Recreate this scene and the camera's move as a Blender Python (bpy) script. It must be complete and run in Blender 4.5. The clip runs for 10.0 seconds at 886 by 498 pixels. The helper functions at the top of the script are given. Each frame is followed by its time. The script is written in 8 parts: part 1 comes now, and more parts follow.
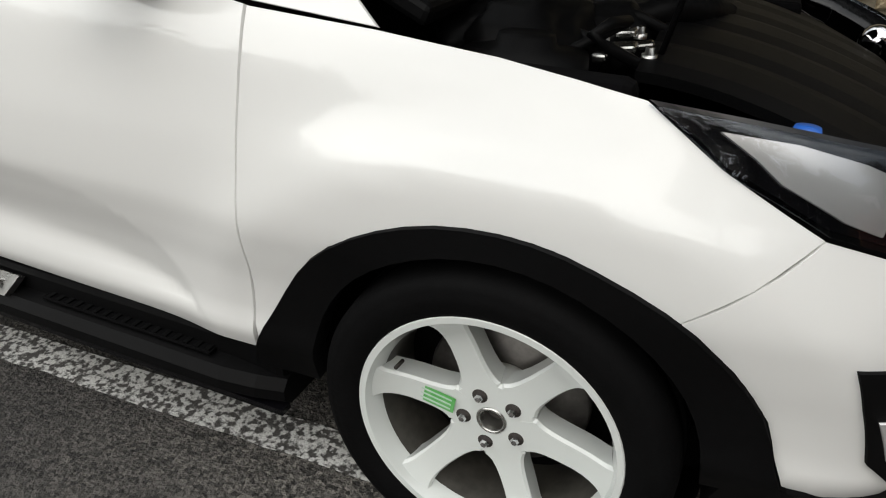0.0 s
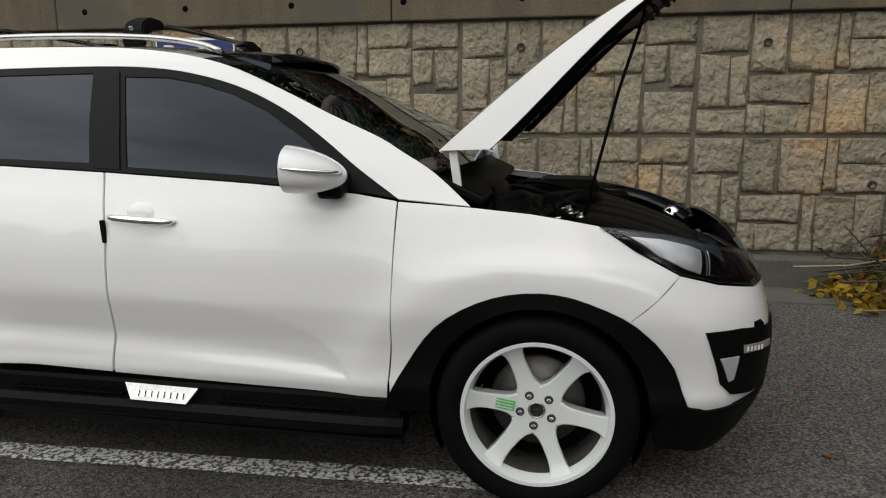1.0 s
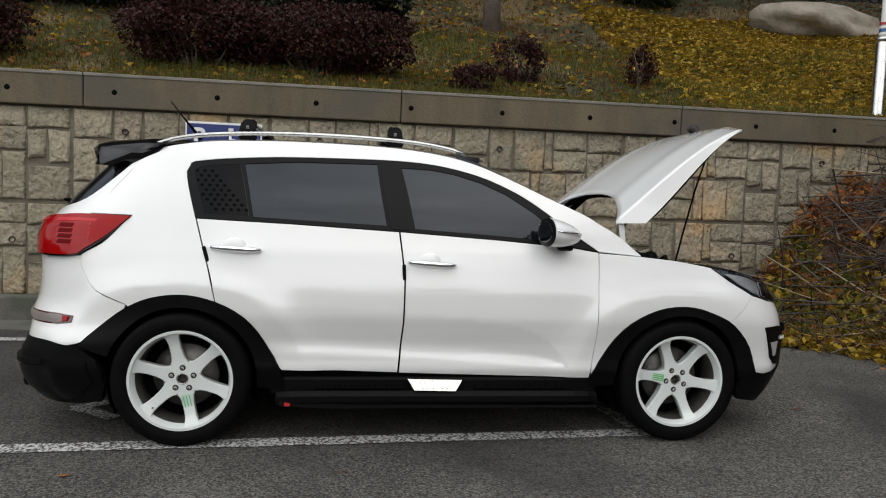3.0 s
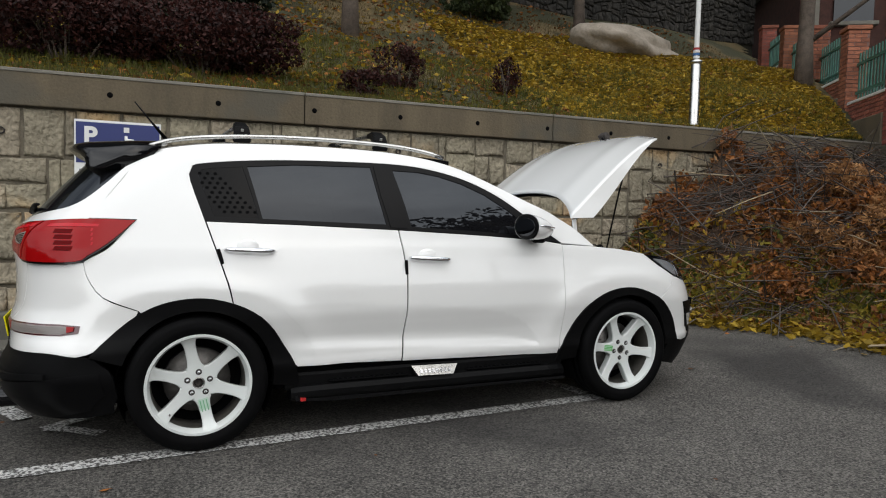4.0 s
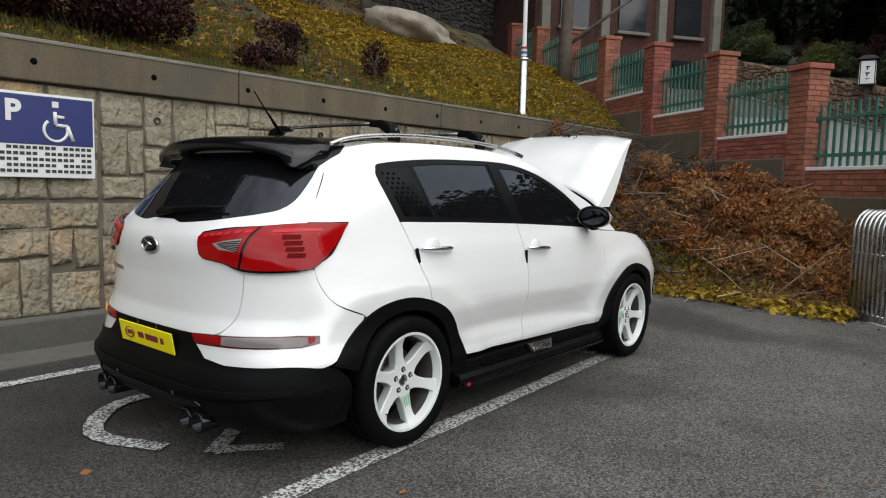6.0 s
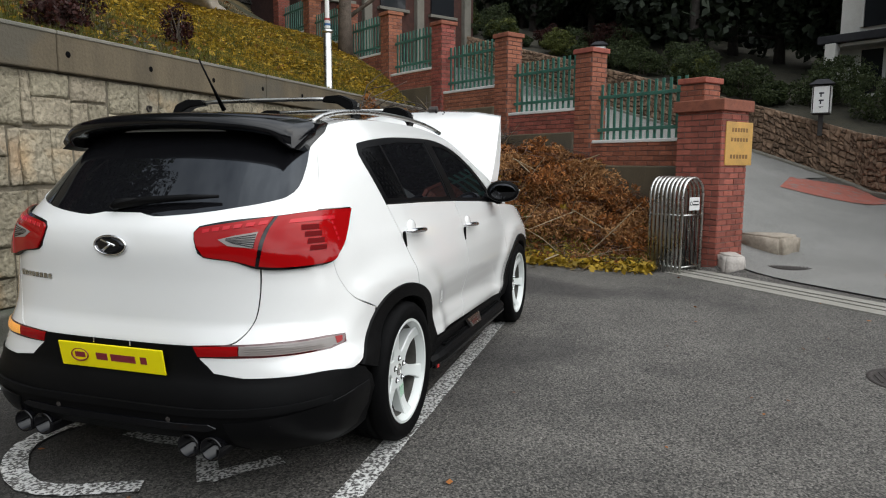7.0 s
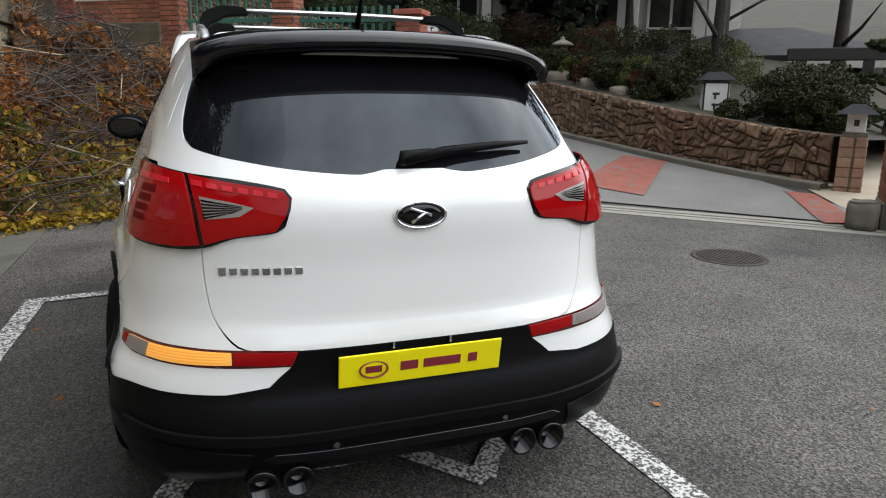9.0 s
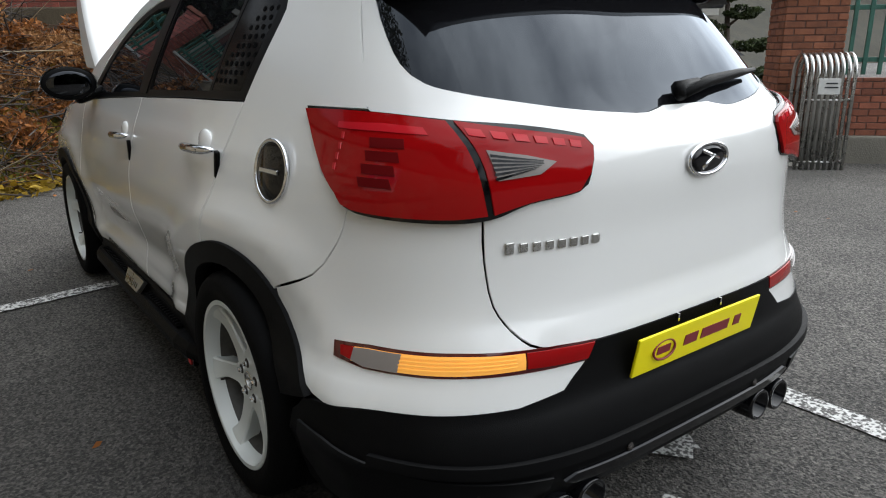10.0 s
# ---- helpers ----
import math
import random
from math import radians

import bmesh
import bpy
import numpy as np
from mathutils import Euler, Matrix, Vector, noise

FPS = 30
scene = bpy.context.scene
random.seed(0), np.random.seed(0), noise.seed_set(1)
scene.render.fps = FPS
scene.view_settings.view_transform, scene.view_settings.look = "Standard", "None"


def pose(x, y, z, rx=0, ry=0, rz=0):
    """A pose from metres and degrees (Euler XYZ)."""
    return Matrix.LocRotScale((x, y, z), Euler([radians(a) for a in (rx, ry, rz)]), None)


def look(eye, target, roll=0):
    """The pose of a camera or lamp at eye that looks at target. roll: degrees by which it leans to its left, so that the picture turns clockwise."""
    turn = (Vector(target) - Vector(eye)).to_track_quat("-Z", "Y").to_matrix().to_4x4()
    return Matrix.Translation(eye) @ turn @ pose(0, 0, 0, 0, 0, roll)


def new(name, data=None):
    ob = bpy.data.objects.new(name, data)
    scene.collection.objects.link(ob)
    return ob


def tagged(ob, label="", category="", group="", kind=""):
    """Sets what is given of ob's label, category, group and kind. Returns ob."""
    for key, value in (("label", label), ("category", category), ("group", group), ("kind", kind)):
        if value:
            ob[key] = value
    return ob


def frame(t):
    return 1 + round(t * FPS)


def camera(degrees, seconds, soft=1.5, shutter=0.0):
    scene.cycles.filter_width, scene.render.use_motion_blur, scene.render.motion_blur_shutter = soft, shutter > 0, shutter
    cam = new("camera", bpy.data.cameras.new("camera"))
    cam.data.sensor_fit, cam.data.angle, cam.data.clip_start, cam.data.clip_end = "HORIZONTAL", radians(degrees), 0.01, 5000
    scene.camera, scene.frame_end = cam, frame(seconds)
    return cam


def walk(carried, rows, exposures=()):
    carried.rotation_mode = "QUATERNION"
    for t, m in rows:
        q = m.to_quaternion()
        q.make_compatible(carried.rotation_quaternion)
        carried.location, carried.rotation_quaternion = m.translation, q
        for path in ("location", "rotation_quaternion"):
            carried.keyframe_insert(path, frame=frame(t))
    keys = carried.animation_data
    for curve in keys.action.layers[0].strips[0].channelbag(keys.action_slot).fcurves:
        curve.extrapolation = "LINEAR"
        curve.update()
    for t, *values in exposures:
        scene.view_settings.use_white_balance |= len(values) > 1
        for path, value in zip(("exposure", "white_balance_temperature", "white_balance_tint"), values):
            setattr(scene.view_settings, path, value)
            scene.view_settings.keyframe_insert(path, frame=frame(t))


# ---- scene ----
cam = camera(65.8, 10.0, 1.1)
PATH = [
    (0, (1.603, -1.797, 1.239), (0.921, -0.194, 0.257), 1.5),
    (0.5, (1.516, -2.482, 1.264), (0.984, -0.635, 0.712), -1.7),
    (1, (1.368, -3.064, 1.311), (1.041, -1.128, 0.929), 0.1),
    (1.5, (1.078, -3.651, 1.315), (0.875, -1.693, 0.966), 1.2),
    (2, (0.63, -4.029, 1.287), (0.525, -2.046, 1.045), 0.5),
    (2.5, (0.104, -4.31, 1.276), (0.153, -2.314, 1.16), -0.6),
    (2.7, (-0.166, -4.384, 1.286), (-0.043, -2.392, 1.155), 0.8),
    (4, (-1.643, -4.451, 1.242), (-0.805, -2.638, 1.122), 1.4),
    (4.5, (-2.244, -4.349, 1.278), (-1.367, -2.555, 1.161), 0.8),
    (5, (-2.807, -4.103, 1.275), (-1.673, -2.463, 1.114), 0.6),
    (5.2, (-3.018, -3.93, 1.296), (-1.797, -2.355, 1.12), 0.4),
    (6.3, (-4.068, -2.932, 1.335), (-2.4, -1.844, 1.158), 1.7),
    (6.5, (-4.173, -2.731, 1.331), (-2.417, -1.79, 1.153), 1.5),
    (7, (-4.359, -2.087, 1.342), (-2.47, -1.477, 1.094), 0.2),
    (7.5, (-4.447, -1.406, 1.347), (-2.482, -1.174, 1.054), 1.9),
    (8, (-4.451, -0.707, 1.34), (-2.489, -0.749, 0.954), 1.0),
    (8.5, (-4.343, 0.007, 1.373), (-2.412, -0.272, 0.932), 0.9),
    (9, (-4.072, 0.618, 1.368), (-2.242, -0.053, 0.919), 0.6),
    (9.5, (-3.684, 1.178, 1.336), (-2.029, 0.171, 0.844), 1.4),
    (10, (-3.156, 1.495, 1.278), (-1.603, 0.367, 0.716), -0.7),
]
EXPOSURES = [(0.0, 0.0, 6800, 8), (0.5, -0.45, 6750, 9), (1.0, -0.34, 6700, 9), (2.5, -0.24, 6550, 9), (5.0, -0.08, 6500, 9), (7.0, 0.2, 6450, 8), (8.5, 0.47, 6450, 8), (10.0, 0.45, 6300, 8)]
walk(cam, [(t, look(eye, target, roll)) for t, eye, target, roll in PATH], EXPOSURES)

# ---- world ----
world = bpy.data.worlds.new("overcast_sky")
scene.world = world
world.use_nodes = True
wn, wl = world.node_tree.nodes, world.node_tree.links
wn.clear()
sky = wn.new("ShaderNodeTexSky")
sky.sky_type = "NISHITA"
sky.sun_disc = False
sky.sun_elevation, sky.sun_rotation = radians(46), radians(165)
sky.dust_density, sky.air_density, sky.ozone_density = 6.0, 1.0, 1.0
coord = wn.new("ShaderNodeTexCoord")
cloud = wn.new("ShaderNodeTexNoise")
cloud.inputs["Scale"].default_value, cloud.inputs["Detail"].default_value, cloud.inputs["Roughness"].default_value = 2.2, 6.0, 0.55
stretch = wn.new("ShaderNodeMapping")
stretch.inputs["Scale"].default_value = (1, 1, 2.6)
ramp = wn.new("ShaderNodeValToRGB")
ramp.color_ramp.elements[0].position, ramp.color_ramp.elements[0].color = 0.36, (4.6, 4.9, 5.4, 1)
ramp.color_ramp.elements[1].position, ramp.color_ramp.elements[1].color = 0.66, (11.0, 11.2, 11.4, 1)
blend = wn.new("ShaderNodeMix")
blend.data_type = "RGBA"
blend.inputs[0].default_value = 0.85
back = wn.new("ShaderNodeBackground")
back.inputs["Strength"].default_value = 0.13
wout = wn.new("ShaderNodeOutputWorld")
wl.new(coord.outputs["Generated"], stretch.inputs["Vector"])
wl.new(stretch.outputs["Vector"], cloud.inputs["Vector"])
wl.new(cloud.outputs["Fac"], ramp.inputs["Fac"])
wl.new(sky.outputs["Color"], blend.inputs[6])
facing = wn.new("ShaderNodeVectorMath")
facing.operation = "DOT_PRODUCT"
facing.inputs[1].default_value = (-0.16, -0.78, 0.6)
side_lit = wn.new("ShaderNodeMapRange")
side_lit.interpolation_type = "SMOOTHSTEP"
side_lit.inputs["From Min"].default_value, side_lit.inputs["From Max"].default_value = -0.5, 1.0
side_lit.inputs["To Min"].default_value, side_lit.inputs["To Max"].default_value = 0.04, 2.15
bright = wn.new("ShaderNodeVectorMath")
bright.operation = "SCALE"
wl.new(coord.outputs["Generated"], facing.inputs[0])
wl.new(facing.outputs["Value"], side_lit.inputs["Value"])
wl.new(ramp.outputs["Color"], bright.inputs[0])
wl.new(side_lit.outputs["Result"], bright.inputs["Scale"])
wl.new(bright.outputs["Vector"], blend.inputs[7])
wl.new(blend.outputs[2], back.inputs["Color"])
wl.new(back.outputs["Background"], wout.inputs["Surface"])

sun = new("sun", bpy.data.lights.new("sun", "SUN"))
sun.data.energy, sun.data.angle, sun.data.color = 0.6, radians(100), (1.0, 0.96, 0.9)
sun.matrix_world = look((-1.5, -11, 12), (0, 0, 0))

# ---- materials ----
def shader(name, base, rough=0.6, metal=0.0, dark=None, scale=8.0, amount=0.5, fine=60.0, bump=0.0, bump_scale=None,
           coat=0.0, vary=0.0, rough_vary=0.0, grain=0.5, third=None, third_scale=1.5, third_at=0.6, coords="Object", spec=0.5, speckle=0.0, speckle_scale=170.0, ridges=0.0, stretch=None, bay_shade=None):
    """A surface with stains at one scale, grain at a finer one, relief, and a shift from piece to piece."""
    m = bpy.data.materials.new(name)
    m.use_nodes = True
    n, l = m.node_tree.nodes, m.node_tree.links
    b = n["Principled BSDF"]
    b.inputs["Roughness"].default_value, b.inputs["Metallic"].default_value = rough, metal
    b.inputs["Coat Weight"].default_value, b.inputs["Coat Roughness"].default_value = coat, 0.04
    b.inputs["Specular IOR Level"].default_value = spec
    tc = n.new("ShaderNodeTexCoord")
    big = n.new("ShaderNodeTexNoise")
    big.inputs["Scale"].default_value, big.inputs["Detail"].default_value, big.inputs["Roughness"].default_value = scale, 5, 0.6
    small = n.new("ShaderNodeTexNoise")
    small.inputs["Scale"].default_value, small.inputs["Detail"].default_value = fine, 4
    source = tc.outputs[coords]
    if stretch:
        mapped = n.new("ShaderNodeMapping")
        mapped.inputs["Scale"].default_value = stretch
        l.new(source, mapped.inputs["Vector"])
        source = mapped.outputs["Vector"]
    l.new(source, big.inputs["Vector"])
    l.new(tc.outputs[coords], small.inputs["Vector"])
    mixed = n.new("ShaderNodeMix")
    mixed.data_type = "RGBA"
    dark = dark or tuple(c * 0.6 for c in base)
    mixed.inputs[6].default_value, mixed.inputs[7].default_value = (*dark, 1), (*base, 1)
    add = n.new("ShaderNodeMath")
    add.operation = "MULTIPLY_ADD"
    l.new(small.outputs["Fac"], add.inputs[0])
    add.inputs[1].default_value = grain
    l.new(big.outputs["Fac"], add.inputs[2])
    span = n.new("ShaderNodeMapRange")
    span.inputs["From Min"].default_value, span.inputs["From Max"].default_value = 0.5 + grain * 0.5 - amount * 0.5, 0.5 + grain * 0.5 + amount * 0.25
    l.new(add.outputs[0], span.inputs["Value"])
    l.new(span.outputs["Result"], mixed.inputs[0])
    colour = mixed.outputs[2]
    if third:
        spot = n.new("ShaderNodeTexNoise")
        spot.inputs["Scale"].default_value, spot.inputs["Detail"].default_value = third_scale, 6
        l.new(tc.outputs[coords], spot.inputs["Vector"])
        edge = n.new("ShaderNodeMapRange")
        edge.inputs["From Min"].default_value, edge.inputs["From Max"].default_value = third_at - 0.06, third_at + 0.06
        l.new(spot.outputs["Fac"], edge.inputs["Value"])
        over = n.new("ShaderNodeMix")
        over.data_type = "RGBA"
        l.new(edge.outputs["Result"], over.inputs[0])
        l.new(colour, over.inputs[6])
        over.inputs[7].default_value = (*third, 1)
        colour = over.outputs[2]
    if vary:
        info = n.new("ShaderNodeObjectInfo")
        geo = n.new("ShaderNodeNewGeometry")
        mean = n.new("ShaderNodeMath")
        mean.operation = "ADD"
        l.new(info.outputs["Random"], mean.inputs[0])
        l.new(geo.outputs["Random Per Island"], mean.inputs[1])
        frac = n.new("ShaderNodeMath")
        frac.operation = "FRACT"
        l.new(mean.outputs[0], frac.inputs[0])
        hsv = n.new("ShaderNodeHueSaturation")
        val = n.new("ShaderNodeMapRange")
        val.inputs["To Min"].default_value, val.inputs["To Max"].default_value = 1 - vary, 1 + vary
        l.new(frac.outputs[0], val.inputs["Value"])
        l.new(val.outputs["Result"], hsv.inputs["Value"])
        hue = n.new("ShaderNodeMapRange")
        hue.inputs["To Min"].default_value, hue.inputs["To Max"].default_value = 0.5 - vary * 0.05, 0.5 + vary * 0.05
        l.new(info.outputs["Random"], hue.inputs["Value"])
        l.new(hue.outputs["Result"], hsv.inputs["Hue"])
        l.new(colour, hsv.inputs["Color"])
        colour = hsv.outputs["Color"]
    # Shade painted into the colour: darkens round a spot, with a ragged edge.
    if bay_shade:
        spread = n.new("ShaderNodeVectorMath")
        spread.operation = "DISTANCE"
        spread.inputs[1].default_value = bay_shade[0]
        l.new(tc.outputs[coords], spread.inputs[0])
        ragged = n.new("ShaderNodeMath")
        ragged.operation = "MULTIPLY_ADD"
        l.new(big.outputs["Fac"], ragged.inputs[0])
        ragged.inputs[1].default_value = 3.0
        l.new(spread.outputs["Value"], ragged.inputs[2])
        shade_fade = n.new("ShaderNodeMapRange")
        shade_fade.inputs["From Min"].default_value, shade_fade.inputs["From Max"].default_value = bay_shade[1] + 1.5, bay_shade[2] + 1.5
        shade_fade.inputs["To Min"].default_value, shade_fade.inputs["To Max"].default_value = bay_shade[3], 1.0
        l.new(ragged.outputs[0], shade_fade.inputs["Value"])
        bay_dark = n.new("ShaderNodeHueSaturation")
        l.new(shade_fade.outputs["Result"], bay_dark.inputs["Value"])
        l.new(colour, bay_dark.inputs["Color"])
        colour = bay_dark.outputs["Color"]
    if speckle:
        cell = n.new("ShaderNodeTexVoronoi")
        cell.inputs["Scale"].default_value = speckle_scale
        l.new(tc.outputs[coords], cell.inputs["Vector"])
        sep = n.new("ShaderNodeSeparateColor")
        l.new(cell.outputs["Color"], sep.inputs["Color"])
        amp = n.new("ShaderNodeMapRange")
        amp.inputs["To Min"].default_value, amp.inputs["To Max"].default_value = 1 - speckle, 1 + speckle
        l.new(sep.outputs[0], amp.inputs["Value"])
        grit = n.new("ShaderNodeHueSaturation")
        l.new(amp.outputs["Result"], grit.inputs["Value"])
        l.new(colour, grit.inputs["Color"])
        colour = grit.outputs["Color"]
    l.new(colour, b.inputs["Base Color"])
    if rough_vary:
        rr = n.new("ShaderNodeMapRange")
        rr.inputs["To Min"].default_value, rr.inputs["To Max"].default_value = rough - rough_vary, rough + rough_vary
        l.new(big.outputs["Fac"], rr.inputs["Value"])
        l.new(rr.outputs["Result"], b.inputs["Roughness"])
    if bump:
        relief = n.new("ShaderNodeBump")
        relief.inputs["Strength"].default_value, relief.inputs["Distance"].default_value = min(1.0, bump), 0.05 if ridges else 0.02
        h = add.outputs[0]
        if bump_scale:
            bn = n.new("ShaderNodeTexNoise")
            bn.inputs["Scale"].default_value, bn.inputs["Detail"].default_value = bump_scale, 8
            l.new(tc.outputs[coords], bn.inputs["Vector"])
            h = bn.outputs["Fac"]
            if ridges:
                wave = n.new("ShaderNodeTexWave")
                wave.inputs["Scale"].default_value, wave.inputs["Distortion"].default_value = 4.5, 9.0
                wave.inputs["Detail"].default_value, wave.inputs["Detail Scale"].default_value = 4.0, 1.6
                l.new(tc.outputs[coords], wave.inputs["Vector"])
                both_h = n.new("ShaderNodeMath")
                both_h.operation = "MULTIPLY_ADD"
                l.new(wave.outputs["Fac"], both_h.inputs[0])
                both_h.inputs[1].default_value = ridges
                l.new(h, both_h.inputs[2])
                h = both_h.outputs[0]
        l.new(h, relief.inputs["Height"])
        l.new(relief.outputs["Normal"], b.inputs["Normal"])
    return m


def leafy(name, base, dark, translucent=0.25, rough=0.6):
    """Leaves: colour shifts from leaf to leaf, and some light passes through."""
    m = bpy.data.materials.new(name)
    m.use_nodes = True
    n, l = m.node_tree.nodes, m.node_tree.links
    b = n["Principled BSDF"]
    b.inputs["Roughness"].default_value = rough
    b.inputs["Specular IOR Level"].default_value = 0.25
    geo = n.new("ShaderNodeNewGeometry")
    mixed = n.new("ShaderNodeMix")
    mixed.data_type = "RGBA"
    mixed.inputs[6].default_value, mixed.inputs[7].default_value = (*dark, 1), (*base, 1)
    l.new(geo.outputs["Random Per Island"], mixed.inputs[0])
    l.new(mixed.outputs[2], b.inputs["Base Color"])
    tr = n.new("ShaderNodeBsdfTranslucent")
    l.new(mixed.outputs[2], tr.inputs["Color"])
    ms = n.new("ShaderNodeMixShader")
    ms.inputs[0].default_value = translucent
    l.new(b.outputs["BSDF"], ms.inputs[1])
    l.new(tr.outputs["BSDF"], ms.inputs[2])
    l.new(ms.outputs["Shader"], n["Material Output"].inputs["Surface"])
    return m


def plain(name, base, rough=0.4, metal=0.0, coat=0.0, emit=0.0, spec=0.5):
    m = bpy.data.materials.new(name)
    m.use_nodes = True
    b = m.node_tree.nodes["Principled BSDF"]
    b.inputs["Base Color"].default_value = (*base, 1)
    b.inputs["Roughness"].default_value, b.inputs["Metallic"].default_value = rough, metal
    b.inputs["Coat Weight"].default_value, b.inputs["Coat Roughness"].default_value = coat, 0.03
    b.inputs["Specular IOR Level"].default_value = spec
    if emit:
        b.inputs["Emission Color"].default_value, b.inputs["Emission Strength"].default_value = (*base, 1), emit
    return m


def tinted_glass(name, tint, clear, rough=0.0, ior=1.5):
    """A dark film on glass: partly clear, glossy in front."""
    m = bpy.data.materials.new(name)
    m.use_nodes = True
    n, l = m.node_tree.nodes, m.node_tree.links
    n.remove(n["Principled BSDF"])
    tr = n.new("ShaderNodeBsdfTransparent")
    tr.inputs["Color"].default_value = (*tint, 1)
    dk = n.new("ShaderNodeBsdfDiffuse")
    dk.inputs["Color"].default_value = (0.006, 0.006, 0.007, 1)
    gl = n.new("ShaderNodeBsdfGlossy")
    gl.inputs["Roughness"].default_value = rough
    gl.inputs["Color"].default_value = (0.82, 0.9, 1.0, 1)
    m1, m2 = n.new("ShaderNodeMixShader"), n.new("ShaderNodeMixShader")
    m1.inputs[0].default_value = clear
    l.new(dk.outputs["BSDF"], m1.inputs[1])
    l.new(tr.outputs["BSDF"], m1.inputs[2])
    fr = n.new("ShaderNodeFresnel")
    fr.inputs["IOR"].default_value = ior
    l.new(fr.outputs["Fac"], m2.inputs[0])
    l.new(m1.outputs["Shader"], m2.inputs[1])
    l.new(gl.outputs["BSDF"], m2.inputs[2])
    l.new(m2.outputs["Shader"], n["Material Output"].inputs["Surface"])
    return m


def lens_plastic(name, colour, rough=0.05, emit=0.0):
    m = plain(name, colour, rough, coat=1.0, emit=emit)
    return m


# Asphalt colour carries painted shade between the car and the wall.
ASPHALT = shader("asphalt", (0.155, 0.145, 0.13), 0.74, spec=0.45, dark=(0.019, 0.0175, 0.016), scale=1.1, amount=1.3, fine=80, grain=3.0, bump=1.0, bump_scale=110, third=(0.048, 0.0445, 0.041), third_scale=0.45, third_at=0.6, speckle=0.78, speckle_scale=100, bay_shade=((-2.0, 2.0, 0), 1.8, 4.2, 0.46))
RAMP_ASPHALT = shader("pale_asphalt", (0.235, 0.23, 0.215), 0.85, dark=(0.14, 0.136, 0.128), scale=0.9, amount=1.0, fine=70, grain=1.0, bump=0.5, bump_scale=150, speckle=0.25)
RED_PAINT = shader("red_road_paint", (0.34, 0.1, 0.07), 0.75, dark=(0.24, 0.075, 0.055), scale=5, fine=110, bump=0.4, bump_scale=150, third=(0.2, 0.15, 0.135), third_scale=7, third_at=0.6)
CONCRETE = shader("stained_concrete", (0.22, 0.205, 0.17), 0.85, dark=(0.12, 0.11, 0.09), scale=2.2, amount=1.1, fine=45, bump=0.35, bump_scale=60, third=(0.14, 0.135, 0.11), third_scale=1.7, third_at=0.6)
GUTTER = shader("gutter_concrete", (0.13, 0.124, 0.105), 0.9, dark=(0.06, 0.058, 0.048), scale=2.5, amount=1.0, fine=60, bump=0.4, bump_scale=70, third=(0.07, 0.075, 0.055), third_scale=2.5, third_at=0.58)
STONE = shader("grey_formed_stone", (0.345, 0.302, 0.217), 0.9, dark=(0.14, 0.121, 0.086), scale=4.5, amount=1.15, fine=30, grain=0.9, bump=1.0, bump_scale=17, vary=0.16, third=(0.42, 0.29, 0.155), third_scale=1.1, third_at=0.6, ridges=0.16)
COPING = shader("streaked_concrete", (0.14, 0.11, 0.068), 0.88, dark=(0.05, 0.041, 0.027), scale=2.6, amount=1.0, fine=45, bump=0.35, bump_scale=50, third=(0.088, 0.077, 0.056), third_scale=1.2, third_at=0.58, stretch=(1.6, 1, 0.3))
DRAIN_SLAB = shader("pale_channel_concrete", (0.3, 0.285, 0.25), 0.85, dark=(0.2, 0.19, 0.165), scale=3, amount=1.0, fine=60, bump=0.3, bump_scale=70)
MORTAR = shader("dark_joint", (0.165, 0.143, 0.105), 0.95, dark=(0.085, 0.074, 0.054), scale=5, fine=60, bump=0.3, bump_scale=50)
WHITE_LINE = shader("worn_white_paint", (0.62, 0.62, 0.6), 0.7, dark=(0.5, 0.5, 0.48), scale=4, fine=90, bump=0.4, bump_scale=140, third=(0.06, 0.057, 0.053), third_scale=64, third_at=0.5)
BRICK = shader("red_brick", (0.31, 0.1, 0.06), 0.85, dark=(0.19, 0.06, 0.04), scale=9, fine=90, bump=0.4, bump_scale=90, vary=0.25)
BRICK_JOINT = shader("brick_joint", (0.2, 0.12, 0.1), 0.95, dark=(0.12, 0.07, 0.06), scale=8, fine=80)
GREEN_RAIL = shader("green_painted_iron", (0.05, 0.16, 0.12), 0.5, dark=(0.025, 0.09, 0.07), scale=7, fine=70, bump=0.1)
GRASS_SOIL = shader("grass_soil", (0.042, 0.043, 0.014), 0.95, dark=(0.02, 0.018, 0.008), scale=1.3, amount=1.2, fine=25, bump=0.7, bump_scale=22, third=(0.12, 0.085, 0.035), third_scale=0.9, third_at=0.55)
ROCK = shader("pale_rock", (0.36, 0.31, 0.25), 0.9, dark=(0.2, 0.17, 0.13), scale=3, fine=22, bump=0.9, bump_scale=9)
FIELDSTONE = shader("brown_fieldstone", (0.27, 0.175, 0.112), 0.85, dark=(0.07, 0.048, 0.032), scale=4, amount=1.1, fine=26, bump=0.9, bump_scale=12, vary=0.35)
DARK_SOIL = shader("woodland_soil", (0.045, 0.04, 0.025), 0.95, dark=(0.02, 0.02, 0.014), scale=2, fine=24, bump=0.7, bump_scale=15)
BARK = shader("bark", (0.11, 0.085, 0.065), 0.9, dark=(0.05, 0.038, 0.03), scale=6, fine=40, bump=0.9, bump_scale=30)
DARK_BARK = shader("dark_bark", (0.05, 0.042, 0.036), 0.9, dark=(0.025, 0.02, 0.018), scale=6, fine=40, bump=0.9, bump_scale=30)
